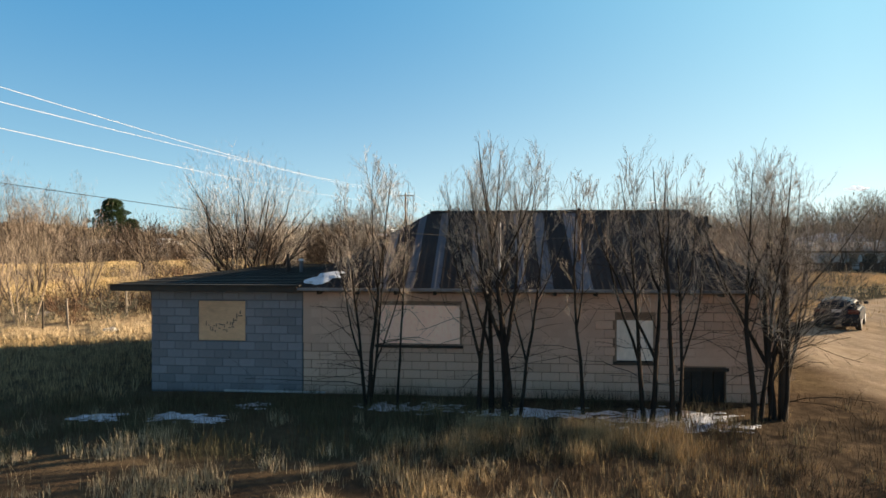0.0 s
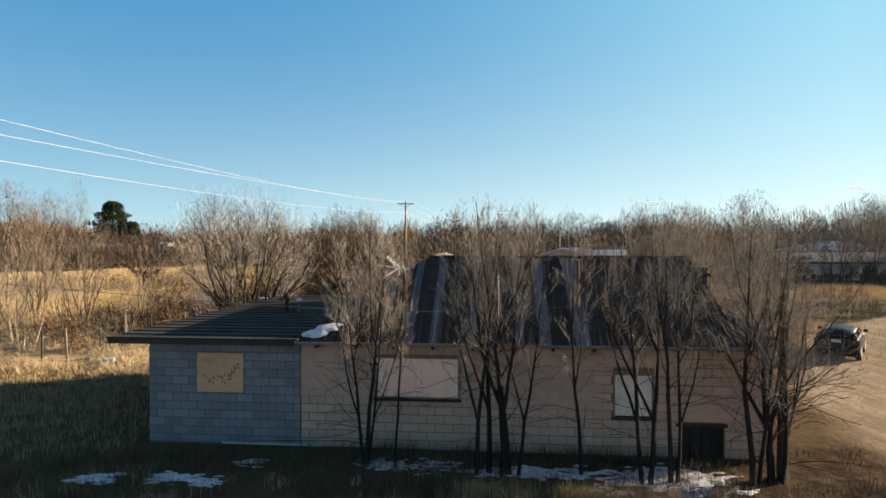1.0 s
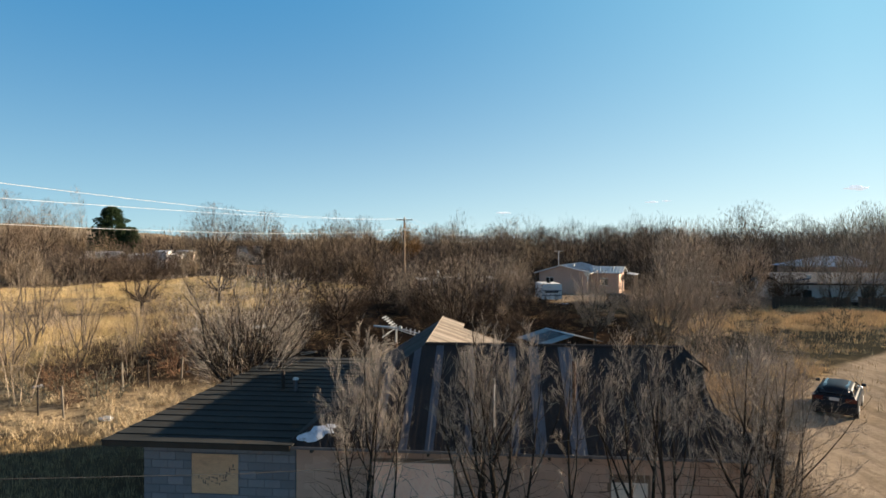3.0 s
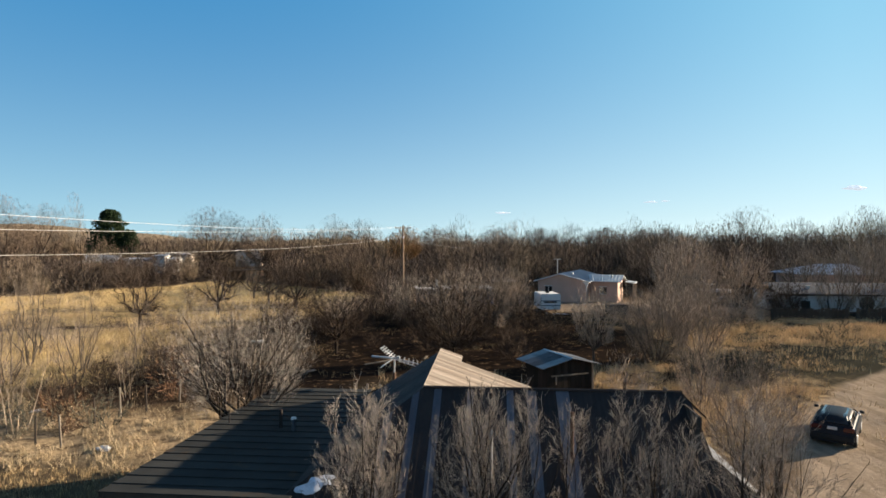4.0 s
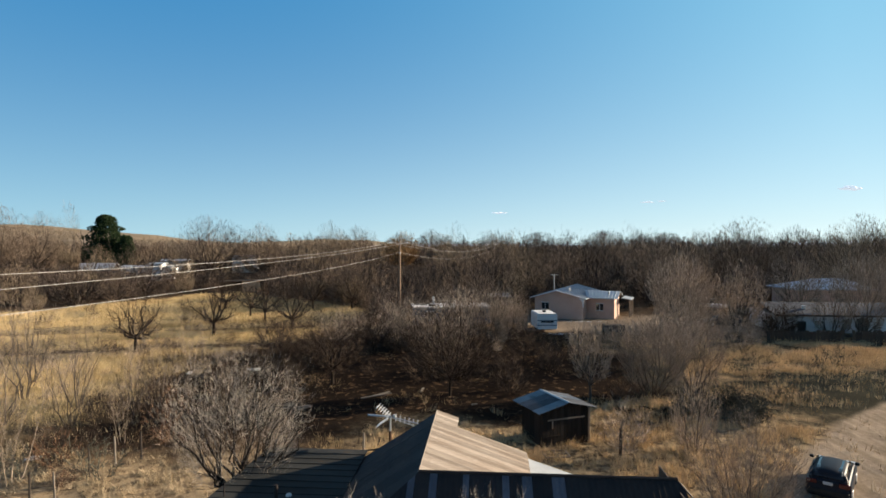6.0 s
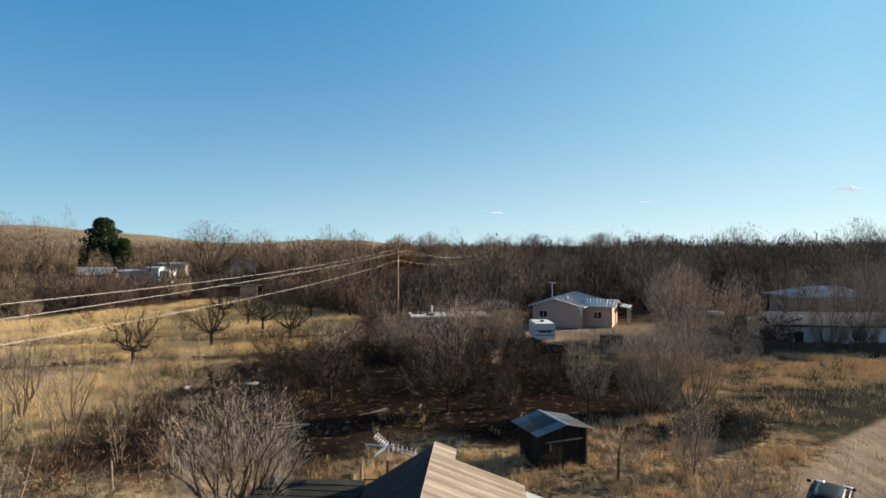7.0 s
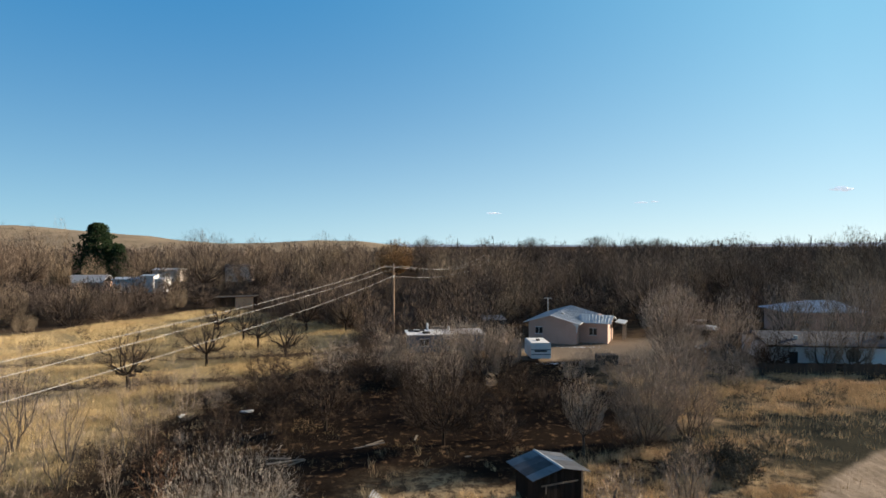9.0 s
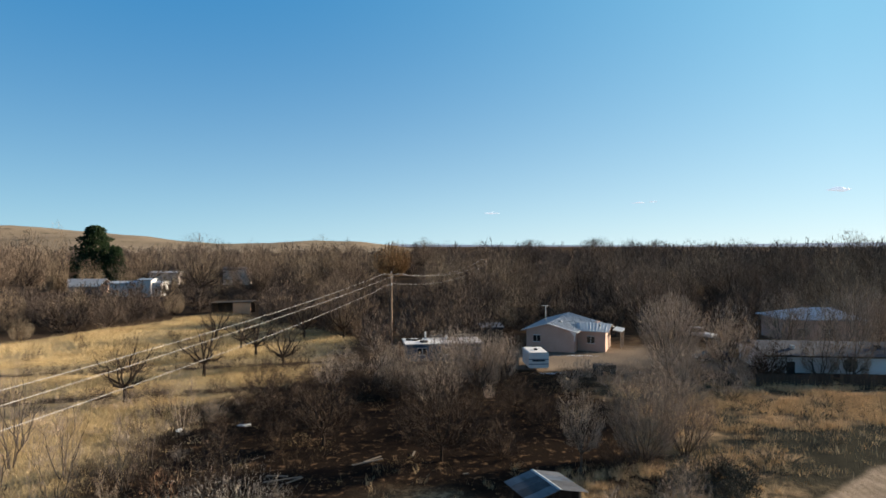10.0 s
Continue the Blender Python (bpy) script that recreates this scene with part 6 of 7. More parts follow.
# loose planks and litter
for k, (x, y, a, ln) in enumerate(((-4.2, 41.0, 20, 2.2), (-3.9, 41.6, 35, 1.4), (-9.4, 38.2, 10, 2.4), (-9.9, 38.7, -15, 1.5), (-8.6, 38.0, 40, 1.2), (-1.0, 42.4, 80, 0.9), (2.6, 38.9, 5, 0.4))):
    ob = part("plank", boxes((-ln / 2, ln / 2, -0.07, 0.07, 0.0, 0.05), bevel=0.006), "wood_grey")
    ob.matrix_world = at_ground(x, y, a, 0.06) @ pose(0, 0, 0, 0, -4, 0)
    tagged(ob, "weathered loose plank lying in the litter", "plank", "loose planks")
for k, (x, y) in enumerate(((-15.5, 48.9), (-15.1, 49.1), (-20.3, 48.0), (-13.9, 24.2), (-20.2, 29.4))):
    bm = bmesh.new()
    bmesh.ops.create_icosphere(bm, subdivisions=2, radius=0.22)
    for v in bm.verts:
        v.co += Vector((random.uniform(-0.07, 0.07), random.uniform(-0.07, 0.07), random.uniform(-0.07, 0.07)))
        v.co.z *= 0.45
        v.co.x *= 1.6
    ob = part("rubbish_bag", bm, "white_metal")
    ob.matrix_world = at_ground(x, y, 50 * k, 0.08)
    tagged(ob, "crumpled white scrap lying in the grass", "litter", "litter")


# ---- cars ----
def car(name, m, label, paint="car_paint", length=4.4, width=1.8, height=1.47):
    """A hatchback: nose towards +x."""
    ob = empty(name, m, label, "car")
    L, Wd, Hh = length / 2, width / 2, height
    low = [(-L, 0.34), (-L + 0.03, 0.72), (-L + 0.10, 0.98), (L - 1.15, 0.95), (L - 0.25, 0.78), (L, 0.62), (L - 0.02, 0.24), (-L + 0.05, 0.2)]
    bm = prism(low, -Wd, Wd)
    bmesh.ops.bevel(bm, geom=list(bm.edges), offset=0.11, segments=3, affect="EDGES")
    body = part("body", bm, paint, ob)
    cabin = [(-L + 0.12, 0.97), (-L + 0.42, Hh - 0.08), (-L + 0.75, Hh), (0.25, Hh - 0.02), (0.62, Hh - 0.13), (L - 1.05, 0.95)]
    bm = prism(cabin, -Wd + 0.12, Wd - 0.12)
    for v in bm.verts:
        if v.co.z > Hh - 0.2:
            v.co.y *= 0.80
    bmesh.ops.bevel(bm, geom=list(bm.edges), offset=0.09, segments=3, affect="EDGES")
    part("cabin", bm, "glass_dark", ob, "dark tinted glass")
    bm = bmesh.new()
    xs = (-L + 0.26, -L + 0.38, -L + 0.55, -L + 0.85, -L + 1.3, 0.1, 0.4, 0.65, 0.82)
    zs = (Hh - 0.20, Hh - 0.09, Hh - 0.03, Hh + 0.005, Hh + 0.015, Hh, Hh - 0.05, Hh - 0.13, Hh - 0.22)
    rows = []
    for lift in (0.0, -0.03):
        rows.append([[bm.verts.new((x, Wd * 0.74 * q, z + 0.02 + lift - 0.13 * abs(q) ** 2.6)) for q in (-1, -0.85, -0.6, -0.3, 0, 0.3, 0.6, 0.85, 1)] for x, z in zip(xs, zs)])
    for top, skin in enumerate(rows):
        for a, b in zip(skin, skin[1:]):
            for k in range(8):
                face = (a[k], b[k], b[k + 1], a[k + 1])
                bm.faces.new(face[::-1] if top == 0 else face)
    edge = lambda skin: skin[0] + [r[-1] for r in skin[1:-1]] + skin[-1][::-1] + [r[0] for r in skin[-2:0:-1]]
    up, down = edge(rows[0]), edge(rows[1])
    for k in range(len(up)):
        q = (k + 1) % len(up)
        bm.faces.new((up[k], up[q], down[q], down[k]))
    for f in bm.faces:
        f.smooth = True
    bmesh.ops.recalc_face_normals(bm, faces=list(bm.faces))
    part("roof", bm, paint, ob)
    for s in (-1, 1):
        for x0, x1 in ((-L + 0.14, -L + 0.46), (-0.32, -0.24), (L - 1.02, 0.6)):
            bm = bmesh.new()
            y0, y1 = s * (Wd - 0.115), s * (Wd - 0.23)
            rod(bm, (x0, y0, 0.97), (x1 if x1 != -0.24 else -0.26, y1, Hh - 0.13), 0.03, 0.026, 6)
            part("pillar", bm, paint, ob)
        part("side_mirror", boxes((0.72, 0.86, *sorted((s * (Wd - 0.03), s * (Wd + 0.14))), 0.98, 1.10), bevel=0.02), paint, ob)
        for x in (-L + 0.82, L - 0.85):
            wheel = part("wheel", rod(bmesh.new(), (x, s * (Wd - 0.2), 0.32), (x, s * (Wd + 0.01), 0.32), 0.32, sides=20), "tyre", ob)
            part("rim", rod(bmesh.new(), (x, s * (Wd - 0.02), 0.32), (x, s * (Wd + 0.022), 0.32), 0.2, 0.17, sides=14), "alu", wheel)
        part("tail_light", boxes((-L - 0.012, -L + 0.1, *sorted((s * (Wd - 0.42), s * (Wd - 0.04))), 0.74, 0.92), bevel=0.015), "car_light", ob)
        part("headlight", boxes((L - 0.32, L - 0.04, *sorted((s * (Wd - 0.45), s * (Wd - 0.05))), 0.62, 0.76), bevel=0.02), "alu", ob)
    part("bumper", boxes((-L - 0.04, -L + 0.12, -Wd + 0.05, Wd - 0.05, 0.34, 0.58), bevel=0.04), "tyre", ob)
    part("number_plate", boxes((-L - 0.018, -L + 0.02, -0.17, 0.17, 0.78, 0.90)), "white_metal", ob)
    return ob


car("car", at_ground(17.8, 25.9, 51), "dark grey hatchback parked on the dirt track", height=1.29, length=4.0, width=1.62)
car("car", at_ground(36.2, 73.6, 170), "dark sedan parked in the far yard", height=1.42)
truck = empty("pickup", at_ground(43.0, 91.5, 120), "white pickup parked among far trees", "car")
part("body", boxes((-2.6, 2.6, -0.9, 0.9, 0.55, 1.05), bevel=0.08), "white_metal", truck)
part("cab", boxes((-0.4, 1.2, -0.82, 0.82, 1.05, 1.75), bevel=0.12), "glass_dark", truck)
part("cab_roof", boxes((-0.35, 1.1, -0.8, 0.8, 1.72, 1.8), bevel=0.03), "white_metal", truck)
for x in (-1.7, 1.7):
    for s in (-0.8, 0.8):
        part("wheel", rod(bmesh.new(), (x, s - 0.1, 0.36), (x, s + 0.1, 0.36), 0.36, sides=14), "tyre", truck)

# ---- utility poles and wires ----
def utility_pole(x, y, top, turn, label):
    ob = empty("utility_pole", at_ground(x, y, turn), label, "pole")
    z0 = gz(x, y)
    part("pole", rod(bmesh.new(), (0, 0, -0.5), (0, 0, top - z0), 0.17, 0.12, 10), "pole_wood", ob)
    part("crossarm", boxes((-1.22, 1.22, -0.06, 0.06, top - z0 - 0.40, top - z0 - 0.27), bevel=0.01), "pole_wood", ob)
    for s in (-1, 1):
        part("insulator", rod(bmesh.new(), (1.1 * s, 0, top - z0 - 0.27), (1.1 * s, 0, top - z0 - 0.12), 0.05, 0.03, 8), "white_metal", ob)
        part("brace", rod(bmesh.new(), (0.75 * s, 0.05, top - z0 - 0.35), (0, 0.1, top - z0 - 1.0), 0.02, sides=5), "rust", ob)
    part("insulator", rod(bmesh.new(), (0, 0, top - z0), (0, 0, top - z0 + 0.16), 0.05, 0.03, 8), "white_metal", ob)
    part("bracket", boxes((-0.05, 0.05, -0.28, 0.05, top - z0 - 1.9, top - z0 - 1.55), bevel=0.01), "alu", ob)
    return ob


def cable(name, points, r, label, group="", material="wire"):
    cu = bpy.data.curves.new(name, "CURVE")
    cu.dimensions, cu.bevel_depth, cu.bevel_resolution = "3D", r, 1
    sp = cu.splines.new("POLY")
    sp.points.add(len(points) - 1)
    for q, p in zip(sp.points, points):
        q.co = (*p, 1)
    cu.materials.append(M[material])
    return tagged(new(name, cu), label, "cable", group)


utility_pole(-5.55, 86.0, 11.35, 10, "brown wooden utility pole with a crossarm and wires")
utility_pole(-25.0, -20.0, 11.2, 10, "brown wooden utility pole with a crossarm")
utility_pole(16.0, 165.0, 11.5, 10, "brown wooden utility pole among far trees")
for side, z_pole, z_one in ((-1.1, 11.2, 9.70), (1.1, 11.2, 9.10), (0.0, 9.75, 8.1)):
    pts = []
    for k in range(41):
        s = 1.66 * k / 40
        c = (z_one - z_pole) + 3.6
        z = z_pole - 3.6 * s + c * s * s if z_pole > 10 else z_pole - 3.85 * s + (z_one - z_pole + 3.85) * s * s
        w = side * (1 - 0.97 * s)
        pts.append((-5.55 - 11.55 * s + 0.984 * w, 86 - 63.7 * s - 0.178 * w, z))
    cable("power_line", pts, 0.010, "pale overhead power line", "power lines")
    pts = [(-5.55 + 21.55 * k / 20 + 0.984 * side, 86 + 79 * k / 20 - 0.178 * side, z_pole + (11.3 - 11.2) * k / 20 - 1.9 * 4 * (k / 20) * (1 - k / 20)) for k in range(21)]
    cable("power_line", pts, 0.010, "pale overhead power line", "power lines")
cable("service_cable", [(7.1, 12.02, 4.12), (5.0, 11.5, 3.86), (2.8, 10.85, 3.70), (0.9, 10.05, 3.68), (-1.0, 9.2, 3.78), (-2.9, 8.45, 3.97), (-4.7, 7.7, 4.22), (-7.5, 6.55, 4.62), (-11, 5.1, 5.1), (-16, 3.0, 5.9), (-22, 0.5, 7.0)], 0.0045, "thin dark service cable to the wooden post", material="cable_dark")


# ---- far buildings ----
def window(parent, x0, x1, y, z0, z1, side=-1):
    w = part("window", boxes((x0, x1, *sorted((y + side * 0.02, y)), z0, z1)), "glass_dark", parent)
    part("frame", boxes((x0 - 0.07, x1 + 0.07, *sorted((y + side * 0.05, y + side * 0.021)), z1, z1 + 0.07), (x0 - 0.07, x1 + 0.07, *sorted((y + side * 0.06, y + side * 0.021)), z0 - 0.07, z0),
                        ((x0 + x1) / 2 - 0.03, (x0 + x1) / 2 + 0.03, *sorted((y + side * 0.05, y + side * 0.021)), z0, z1)), "siding_white", w)
    return w


def ribs(bm, a, b, c, d, step, h=0.04):
    """Raised ribs from the edge a-b down to the edge d-c."""
    a, b, c, d = map(Vector, (a, b, c, d))
    n = max(2, int((b - a).length / step))
    for k in range(1, n):
        p, q = a.lerp(b, k / n), d.lerp(c, k / n)
        if (p - q).length > 0.3:
            rod(bm, p + Vector((0, 0, 0.01)), q + Vector((0, 0, 0.01)), h, sides=4)
    return bm


def ribbed(parent, pts, material, ribbing=0.6, name="roof"):
    r = part(name, slab(pts, 0.08), material, parent)
    if len(pts) == 4 and ribbing:
        bm = ribs(bmesh.new(), pts[0], pts[1], pts[2], pts[3], ribbing)
        if len(bm.verts):
            part("rib", bm, material, r)["kind"] = "stuff"
        else:
            bm.free()
    return r


# pinkish stucco house: a long gabled wing, and a cross wing with a porch
pink = empty("stucco_house", at_ground(20.0, 79.6, -25), "pinkish tan stucco house with a pale metal roof", "house")
part("wing_wall", prism([(-6.75, -0.4), (0, -0.4), (0, 2.95), (-3.6, 3.85), (-6.75, 2.95)], 0, 13.6), "stucco_pink", pink)
part("wall", boxes((0.02, 3.85, 2.4, 7.3, -0.4, 2.93)), "stucco_pink", pink)
part("gable", slab([(3.83, 2.4, 2.93), (3.83, 4.85, 3.62), (3.83, 7.3, 2.93)], 0.01), "stucco_pink", pink)
part("back_wall", boxes((0.02, 1.4, 7.35, 13.6, -0.4, 2.9)), "stucco_pink", pink)
ribbed(pink, [(-3.6, -0.5, 3.98), (-3.6, 14.1, 3.98), (-7.35, 14.1, 2.88), (-7.35, -0.5, 2.88)], "roof_light", 0.5)
ribbed(pink, [(-3.6, 14.1, 3.98), (-3.6, -0.5, 3.98), (0.55, -0.5, 2.93), (0.55, 14.1, 2.93)], "roof_light", 0.5)
ribbed(pink, [(-0.6, 4.85, 3.72), (4.35, 4.85, 3.72), (4.35, 1.85, 2.90), (0.2, 1.85, 2.90)], "roof_light", 0.45)
ribbed(pink, [(4.35, 4.85, 3.72), (-0.6, 4.85, 3.72), (0.2, 7.85, 2.90), (4.35, 7.85, 2.90)], "roof_light", 0.45)
ribbed(pink, [(0.56, 7.9, 2.95), (0.56, 14.1, 2.95), (1.9, 14.1, 2.62), (1.9, 7.9, 2.62)], "roof_light", 0.5)
window(pink, -5.75, -4.75, 0.0, 1.3, 2.2)
window(pink, 1.35, 2.35, 2.4, 1.15, 2.1)
part("corner_trim", prism([(-0.55, 2.95), (0.35, 2.95), (0.12, 2.2), (0.10, 1.7), (-0.02, 1.7), (-0.05, 2.4)], -0.06, -0.02), "siding_white", pink, "white curved corner trim")
part("barge_board", prism([(-7.35, 2.80), (-3.6, 3.90), (0.55, 2.85), (0.55, 2.95), (-3.6, 4.0), (-7.35, 2.90)], -0.56, -0.51), "siding_white", pink)
part("porch_roof", slab([(4.4, 5.6, 2.74), (5.7, 5.6, 2.55), (5.7, 9.4, 2.55), (4.4, 9.4, 2.74)], 0.1), "roof_light", pink)
for y in (5.8, 7.5, 9.1):
    part("porch_post", boxes((5.4, 5.55, y, y + 0.15, -0.4, 2.45)), "wood_grey", pink)
part("porch_step", boxes((3.9, 5.6, 5.6, 9.3, -0.4, -0.12)), "wood_grey", pink)
part("side_door", boxes((3.852, 3.88, 5.3, 6.2, -0.1, 1.95)), "wood_dark", pink)
part("roof_vent", boxes((-2.9, -2.5, 3.2, 3.6, 3.7, 4.0), bevel=0.03), "white_metal", pink)
part("roof_vent", rod(bmesh.new(), (2.9, 3.6, 3.3), (2.9, 3.6, 3.75), 0.12, sides=8), "white_metal", pink)
part("aerial_mast", rod(bmesh.new(), (-5.2, 5.0, 3.3), (-5.2, 5.0, 5.9), 0.06, sides=6), "white_metal", pink)
part("aerial", boxes((-5.8, -4.6, 4.97, 5.03, 5.82, 5.88), (-5.5, -5.45, 4.6, 5.4, 5.84, 5.87), (-4.95, -4.9, 4.6, 5.4, 5.84, 5.87)), "white_metal", pink)

# travel trailer
trailer = empty("travel_trailer", at_ground(11.85, 68.6, 2), "white travel trailer with blue-grey stripes", "trailer")
bm = prism([(0, 0.35), (2.4, 0.35), (2.4, 2.02), (2.28, 2.15), (0.12, 2.15), (0, 2.02)], 0, 3.8)
part("body", bm, "siding_white", trailer)
for z in (0.72, 1.28):
    part("stripe", boxes((0.03, 2.37, -0.015, -0.002, z, z + 0.10)), "siding_blue", trailer)
part("rear_window", boxes((0.45, 1.95, -0.02, -0.004, 1.08, 1.26)), "glass_dark", trailer)
part("roof_vent", boxes((1.0, 1.4, 1.5, 1.9, 2.15, 2.34), bevel=0.03), "tyre", trailer)
part("bumper", boxes((0.1, 2.3, -0.12, -0.03, 0.3, 0.4)), "alu", trailer)
part("side_window", boxes((2.402, 2.42, 0.9, 1.9, 1.1, 1.6)), "glass_dark", trailer)
for x in (0.2, 2.2):
    part("wheel", rod(bmesh.new(), (x - 0.1, 1.9, 0.31), (x + 0.1, 1.9, 0.31), 0.31, sides=14), "tyre", trailer)
gate = empty("gate_board", at_ground(10.35, 69.6, 6), "pale upright board beside the trailer", "board")
part("board", boxes((0, 0.5, 0, 0.06, -0.1, 1.9)), "wood_grey", gate)
cart = empty("wooden_cart", at_ground(19.2, 66.0, 4), "low dark wooden cart in the yard", "cart")
part("bed", boxes((0, 2.3, 0, 1.3, 0.4, 1.15), bevel=0.03), "wood_dark", cart)
for x in (0.4, 1.9):
    for y in (-0.05, 1.3):
        part("wheel", rod(bmesh.new(), (x, y, 0.35), (x, y + 0.1, 0.35), 0.35, sides=12), "tyre", cart)

# mobile home with a flat roof, white at one end and grey with junk at the other
mobile = empty("mobile_home", at_ground(-2.75, 73.0, 8), "faded blue mobile home with a patched white flat roof", "mobile home")
part("body", boxes((0, 9.6, 0, 3.6, 0.25, 2.35), bevel=0.05), "siding_blue", mobile)
part("roof", slab([(-0.25, -0.25, 2.50), (4.4, -0.25, 2.50), (4.4, 3.8, 2.60), (-0.25, 3.8, 2.60)], 0.14), "siding_white", mobile, "white flat roof end")
part("roof_patch", slab([(4.42, -0.25, 2.50), (9.8, -0.25, 2.50), (9.8, 3.8, 2.60), (4.42, 3.8, 2.60)], 0.14), "siding_grey", mobile, "grey weathered roof end")
part("roof_edge", boxes((-0.27, 9.82, -0.29, -0.255, 2.38, 2.52)), "siding_grey", mobile)
for x, y, w in ((0.5, 2.6, 0.9), (1.3, 2.3, 0.9), (2.3, 1.0, 1.1), (2.0, 2.9, 0.7), (5.9, 2.2, 0.7)):
    part("tyre", rod(bmesh.new(), (x, y, 2.52), (x, y, 2.72), w * 0.5, w * 0.45, 12), "tyre", mobile, "old tyre weighing down the roof")
part("roof_vent", rod(bmesh.new(), (2.75, 3.3, 2.5), (2.75, 3.3, 3.5), 0.14, sides=8), "white_metal", mobile)
part("roof_vent", rod(bmesh.new(), (5.5, 2.8, 2.5), (5.5, 2.8, 3.1), 0.2, 0.12, 8), "white_metal", mobile)
part("roof_box", boxes((3.4, 5.0, 3.2, 3.6, 2.72, 3.0), bevel=0.02), "wood_grey", mobile)
part("roof_box", boxes((6.6, 9.0, 3.0, 3.5, 2.9, 3.05), (6.7, 6.8, 3.1, 3.4, 2.55, 2.9), (8.8, 8.9, 3.1, 3.4, 2.55, 2.9)), "wood_grey", mobile, "pale plank rack on the roof")
window(mobile, 1.4, 2.5, 0.0, 1.1, 1.9)
window(mobile, 4.6, 5.8, 0.0, 1.1, 1.9)
out_shed = empty("outbuilding", at_ground(8.0, 87.5, 5), "dark plank outbuilding with a grey roof", "shed")
part("wall", boxes((0, 3.2, 0, 3.0, -0.3, 2.4)), "wood_dark", out_shed)
part("roof", slab([(-0.2, -0.2, 2.45), (3.4, -0.2, 2.45), (3.4, 3.2, 2.75), (-0.2, 3.2, 2.75)], 0.1), "roof_shingle", out_shed)

# long low white building
long_b = empty("long_building", at_ground(37.6, 65.6, -7), "long low white building with a grey shingle roof", "building")
part("wall", boxes((0.9, 24, 0, 7.5, 0.45, 2.45)), "siding_white", long_b)
part("foundation", boxes((0.95, 23.95, 0.05, 7.45, -0.3, 0.45)), "dark_gap", long_b)
part("roof", slab([(0.5, -0.45, 2.50), (24.4, -0.45, 2.50), (24.4, 3.75, 3.55), (0.5, 3.75, 3.55)], 0.12), "roof_shingle", long_b)
part("roof", slab([(0.5, 7.95, 2.50), (0.5, 3.75, 3.55), (24.4, 3.75, 3.55), (24.4, 7.95, 2.50)], 0.12), "roof_shingle", long_b)
part("fascia", boxes((0.5, 24.4, -0.5, -0.46, 2.32, 2.48)), "wood_dark", long_b)
part("door", boxes((3.1, 4.0, -0.04, -0.002, 0.05, 1.7)), "dark_gap", long_b)
part("wheel_ornament", rod(bmesh.new(), (9.9, -0.07, 1.45), (9.9, -0.01, 1.45), 0.8, sides=24), "wood_grey", long_b, "round pale wagon wheel on the wall")
for k in range(4):
    a = math.pi * k / 4
    part("spoke", rod(bmesh.new(), (9.9 - 0.75 * math.cos(a), -0.085, 1.45 - 0.75 * math.sin(a)), (9.9 + 0.75 * math.cos(a), -0.085, 1.45 + 0.75 * math.sin(a)), 0.05, sides=5), "wood_dark", long_b)
window(long_b, 14.5, 15.8, 0.0, 1.2, 2.0)
part("roof_vent", boxes((4.2, 4.6, 1.2, 1.6, 2.95, 3.35), bevel=0.03), "white_metal", long_b)
part("roof_vent", boxes((13.6, 14.2, 1.8, 2.2, 3.05, 3.4), bevel=0.03), "tyre", long_b)

yard_fence = empty("plank_fence", pose(34.6, 60.6, 0, 0, 0, -3), "dark weathered plank fence before the long building", "fence")
for k in range(64):
    x = 0.36 * k
    if 7.6 < x < 8.6:
        continue
    z = gz(34.6 + x, 60.6)
    part("plank", boxes((x + 0.01, x + 0.34, 0.0, 0.03, z - 0.2, z + 1.35 + 0.08 * math.sin(k * 1.9)), bevel=0.004), "wood_dark", yard_fence)
for x in (0.1, 5.8, 11.6, 17.4, 22.8):
    part("post", boxes((x - 0.06, x + 0.06, 0.04, 0.16, 0.0, 1.95)), "wood_dark", yard_fence)
for z in (0.75, 1.45):
    part("rail", boxes((0.0, 23.0, 0.034, 0.075, z, z + 0.09)), "wood_dark", yard_fence)

# building with a blue metal hip roof
blue = empty("blue_roof_house", at_ground(54.2, 87.0, -3, -0.5), "brown house with a blue metal hip roof", "house")
part("wall", boxes((0.6, 11.6, 0.5, 8.5, -0.3, 4.0)), "stucco_pink", blue)
part("roof", slab([(-0.2, 0, 4.05), (12.2, 0, 4.05), (9.4, 4.5, 5.5), (5.0, 4.5, 5.5)], 0.1), "roof_blue", blue)
part("roof", slab([(-0.2, 9, 4.05), (5.0, 4.5, 5.5), (9.4, 4.5, 5.5), (12.2, 9, 4.05)], 0.1), "roof_blue", blue)
part("roof", slab([(-0.2, 0, 4.05), (5.0, 4.5, 5.5), (-0.2, 9, 4.05)], 0.1), "roof_blue", blue)
part("roof", slab([(12.2, 0, 4.05), (12.2, 9, 4.05), (9.4, 4.5, 5.5)], 0.1), "roof_blue", blue)
window(blue, 2.0, 3.2, 0.5, 1.4, 2.6)
window(blue, 6.0, 7.4, 0.5, 1.4, 2.6)

# open shed at the end of the golden field
barn = empty("open_shed", at_ground(-47.0, 126.0, 0), "small open-fronted shed with a tan wall", "shed")
part("wall", boxes((0, 8.4, 3.2, 3.4, -0.3, 2.2), (0, 0.2, 0, 3.2, -0.3, 2.2)), "wood_dark", barn)
part("end_wall", boxes((4.6, 8.4, 0, 0.2, -0.3, 2.4)), "board_ply", barn, "tan plank wall")
part("roof", slab([(-0.3, -0.3, 2.35), (8.7, -0.3, 2.65), (8.7, 3.7, 2.65), (-0.3, 3.7, 2.35)], 0.12), "wood_dark", barn)


